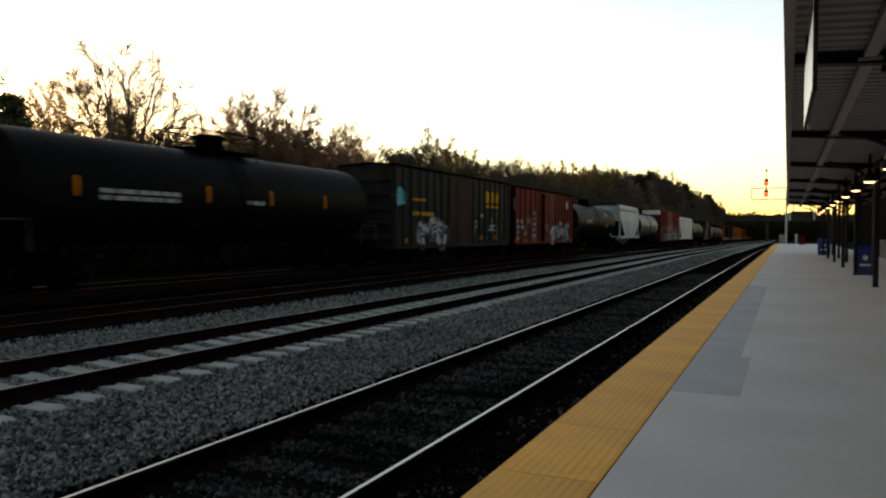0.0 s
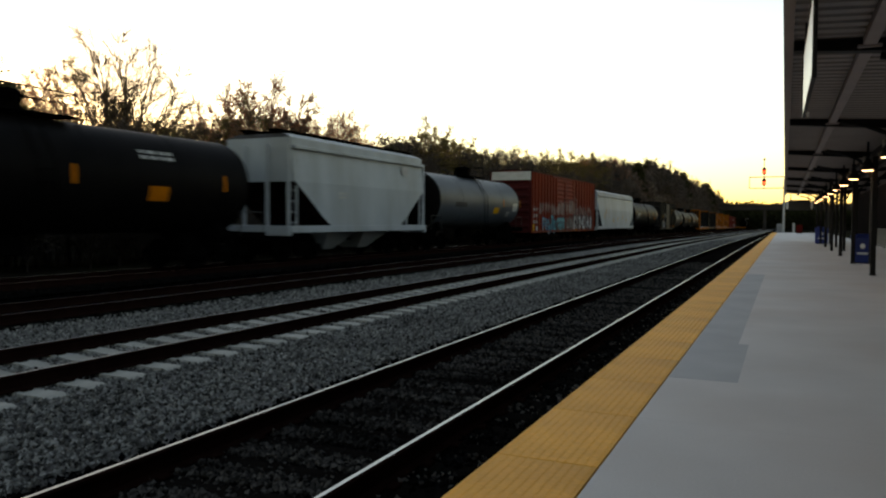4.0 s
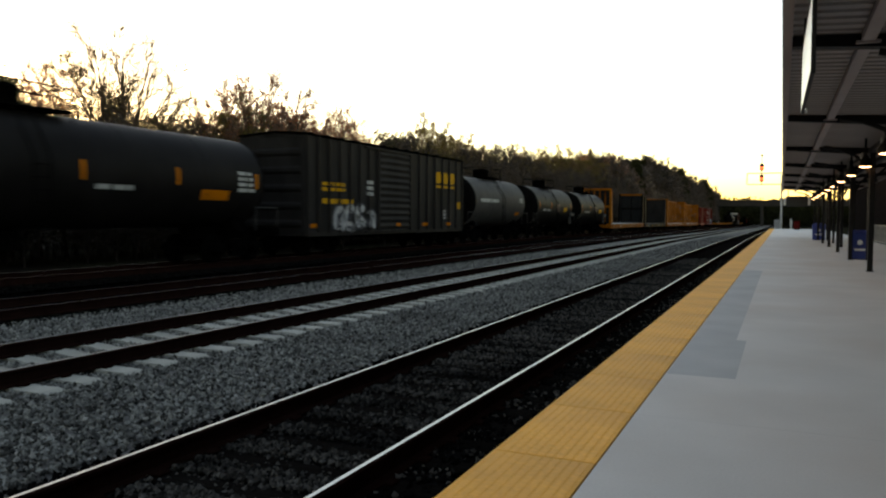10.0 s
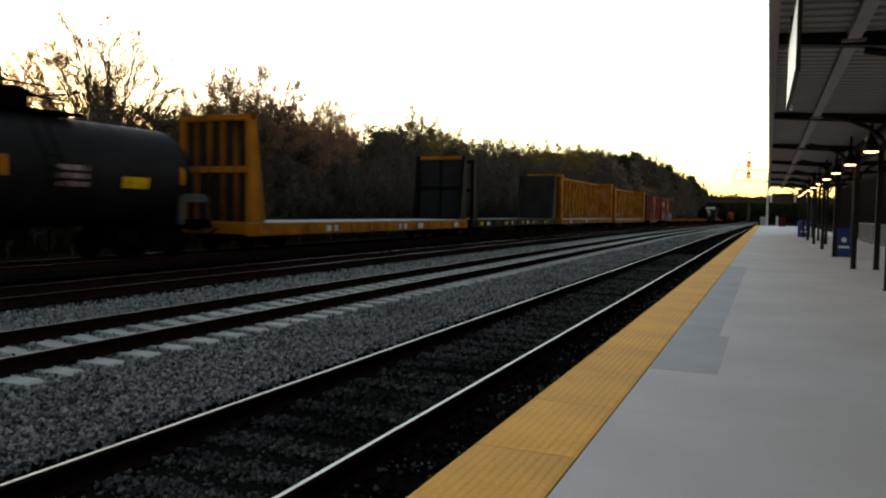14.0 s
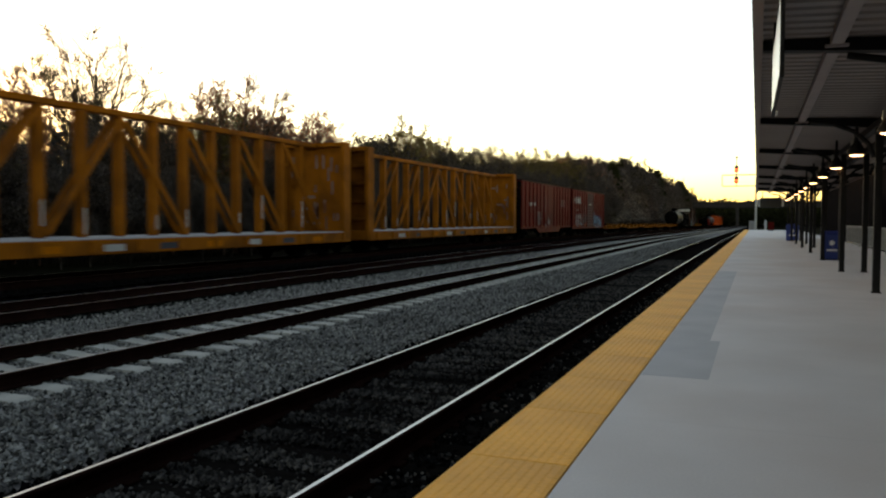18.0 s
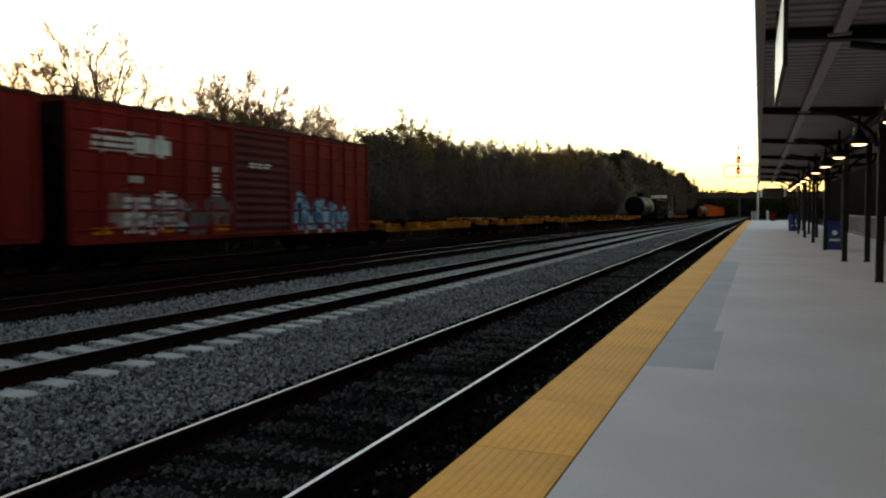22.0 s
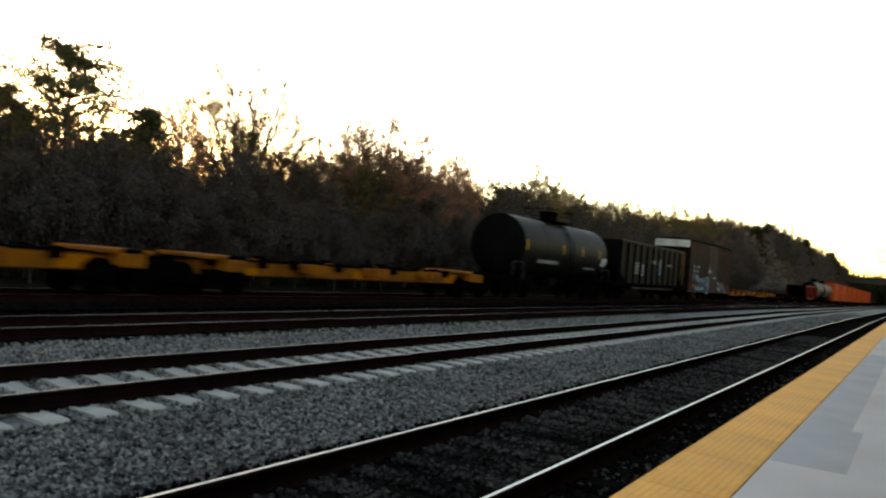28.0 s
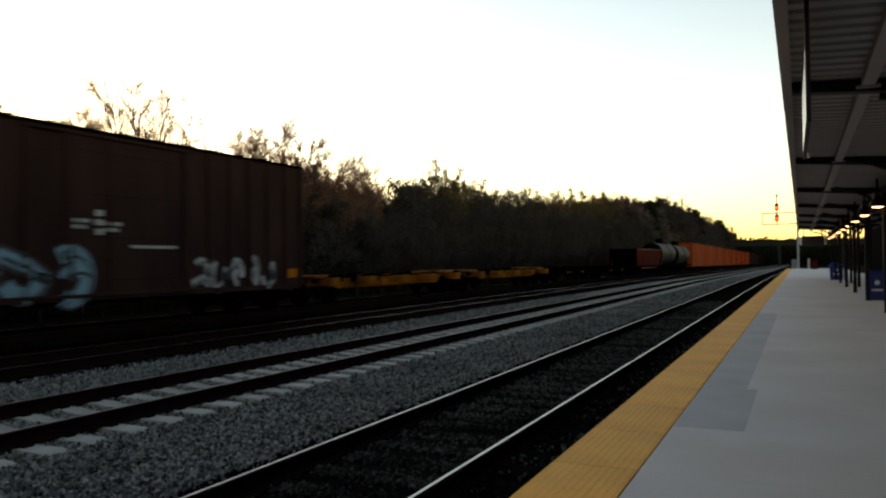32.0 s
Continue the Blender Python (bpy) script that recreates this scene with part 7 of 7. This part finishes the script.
for y in (-7.2, -4.6, -2.0, 0.6, 3.2, 5.8):
    mark(car, "reflector", y, y + 0.4, 0.92, 1.02, "mark_orange", out, "orange reflector")
stencil(car, 4.2, 5.6, 2.6, 3.2, 3, "spray_faint", out, 71)
stencil(car, -1.4, -1.15, 2.0, 3.3, 5, "mark_white", out, 33)
smears(car, -1, 1.4, 1.0, 1.8, 6, ("spray_pale", "brown_paint"), out, 34)

car, L, out = boxcar("boxcar", 320.0, 336.1, 4.5, "red_paint", "dull red boxcar with a white striped emblem and light blue graffiti", 6, (-1.35, 1.7), "maroon_paint", True, roof="brown_paint", end_ribs=6, seams=7)
for k in range(4):
    mark(car, "emblem_stripe", -6.98 + 0.05 * k, -5.62, 3.1 + 0.17 * k, 3.2 + 0.17 * k, "mark_white", out, "white emblem stripe")
for k in range(2):
    lettering_block(car, -5.58 + 0.75 * k, 0.68, 3.08, 3.7, out, "mark_white")
stencil(car, -5.9, -5.0, 0.95, 2.0, 5, "mark_white", out, 84)
stencil(car, -5.7, -5.2, 2.3, 2.6, 1, "mark_white", out, 85)
stencil(car, -4.75, -4.0, 1.0, 2.2, 5, "spray_pale", out, 86)
stencil(car, -2.3, -2.0, 2.0, 3.0, 4, "mark_white", out, 87)
graffiti(car, 1.95, 5.8, 0.95, 2.0, 5, "spray_light_blue", "spray_blue", out, 35, 0.5, "light blue graffiti")
scrawl(car, -6.4, -3.6, 0.95, 2.1, 12, "spray_faint", out, 36, 0.2)
scrawl(car, -5.4, -1.6, 0.95, 2.0, 9, "spray_dusk", out, 69, 0.22)
smears(car, -5.6, -3.4, 1.0, 1.9, 4, ("spray_pale", "spray_light_blue"), out, 72)
stencil(car, -0.6, 0.6, 3.0, 3.2, 2, "mark_white", out, 37)
for y in (-6.95, -4.7, -2.2):
    mark(car, "reflector", y, y + 0.6, 0.98, 1.16, "mark_orange", out)
mark(car, "white_sill", 2.0, 5.2, 0.76, 0.9, "mark_white", out)

for k in range(5):
    spine_unit("spine_car", 336.3 + 16.6 * k, 352.9 + 16.6 * k, "empty yellow spine car unit with cross arms")

car, L, out = tank_car("tank_car", 420.4, 434.0, "worn_black", "black tank car with yellow stripes and white lettering bars", r=1.47, stripes=(-5.2, -0.9, 1.7, 4.3), stripe_mat="mark_yellow")
stencil(car, -3.6, -1.2, 1.75, 2.0, 1, "mark_white", out, 38)
mark(car, "pale_panel", 4.7, 5.5, 1.95, 2.4, "mark_white", out, "pale panel")
stencil(car, 2.6, 4.2, 1.65, 1.8, 1, "mark_white", out, 39)

car, L, out = open_hopper("open_hopper", 434.6, 450.2, 3.75, "black_paint", "black ribbed open hopper with faded stencil panels")
for y, z in ((-4.4, 1.7), (-3.2, 1.6)):
    stencil(car, y, y + 0.7, z, z + 0.8, 4, "mark_white", out, int(y * 10) % 50)
stencil(car, -0.8, 0.2, 2.5, 2.75, 2, "mark_white", out, 41)
mark(car, "blue_panel", 0.66, 1.3, 1.75, 2.25, "spray_light_blue", out, "pale blue panel")
mark(car, "white_panel", 0.66, 1.3, 2.25, 2.85, "mark_white", out, "white upper half of the panel")
s = Shape()
s.add([(1.585, 6.25, 3.6), (1.585, 7.3, 3.6), (1.585, 7.0, 1.2), (1.585, 6.7, 1.2), (1.56, 6.25, 3.6), (1.56, 7.3, 3.6), (1.56, 7.0, 1.2), (1.56, 6.7, 1.2)],
      [(0, 1, 2, 3), (7, 6, 5, 4), (0, 4, 5, 1), (1, 5, 6, 2), (2, 6, 7, 3), (3, 7, 4, 0)])
part("side_gusset", s, "tan_rust", car, "rust-tan end gusset")
stencil(car, 3.1, 4.0, 2.4, 2.6, 2, "mark_white", out, 42)

car, L, out = boxcar("boxcar", 451.3, 467.5, 5.02, "brown_paint", "tall oxide-brown boxcar with a bare metal end panel and graffiti", 6, (-1.5, 2.2), "brown_paint", False, "silver", 0.75, "steel_dark", end_ribs=6)
graffiti(car, -5.7, -0.9, 0.78, 2.1, 4, "spray_light_blue", "spray_black", out, 43, 0.36, "light blue graffiti")
graffiti(car, 2.5, 6.3, 0.8, 1.9, 5, "spray_pale", "spray_black", out, 44, 0.2, "pale graffiti")
stencil(car, -6.2, -5.8, 1.6, 3.0, 4, "mark_white", out, 45)
stencil(car, -5.0, -4.6, 1.6, 3.0, 4, "mark_white", out, 46)
stencil(car, -1.55, -0.95, 2.45, 2.75, 2, "mark_white", out, 47)
stencil(car, -0.8, -0.55, 2.3, 3.0, 3, "mark_white", out, 88)
stencil(car, -0.5, 0.0, 2.4, 2.7, 2, "mark_white", out, 89)
mark(car, "pale_bar", 0.3, 1.9, 2.02, 2.1, "mark_white", out, "pale worn bar across the door")
for y in (-6.4, 7.0):
    mark(car, "reflector", y, y + 0.5, 1.1, 1.4, "mark_orange", out)

for s0, s1 in ((467.8, 482.2), (482.3, 497.1)):
    spine_unit("spine_car", s0, s1, "empty yellow spine car unit with cross arms")
for s0, s1 in ((497.3, 510.6), (510.7, 526.2)):
    spine_unit("spine_car", s0, s1, "empty dark spine car unit with cross arms", "steel_dark")
car, L, out = open_hopper("gondola", 526.5, 542.4, 2.9, "red_paint", "low red gondola car with dark ends", end_paint="steel_dark")
for s0, s1 in ((542.8, 557.0), (557.2, 571.6)):
    tank_car("tank_car", s0, s1, "grey_paint", "pale grey tank car", r=1.4)
for k in range(8):
    car, L, out = boxcar("boxcar", 572.6 + 18.6 * k, 591.0 + 18.6 * k, 4.7, "orange_box", "orange boxcar in a row of alike cars", 5, (-1.5, 1.5), None, False, roof="brown_paint", end_ribs=4)
for k in range(5):
    boxcar("boxcar", 721.6 + 18.6 * k, 740.0 + 18.6 * k, 4.7, "brown_paint", "dark brown boxcar far back in the train", 4, (-1.5, 1.5), None, False, roof="steel_dark", end_ribs=4)


def motions():
    times = [0, 0.1] + [0.5 * k for k in range(1, 64)] + [31.9, 32]
    for car, s in TRAIN:
        rows = []
        for t in times:
            y = s - run(t)
            rows.append((t, pose(TRAIN_X, y, TRAIN_Z + fall(y))))
        walk(car, rows)


motions()
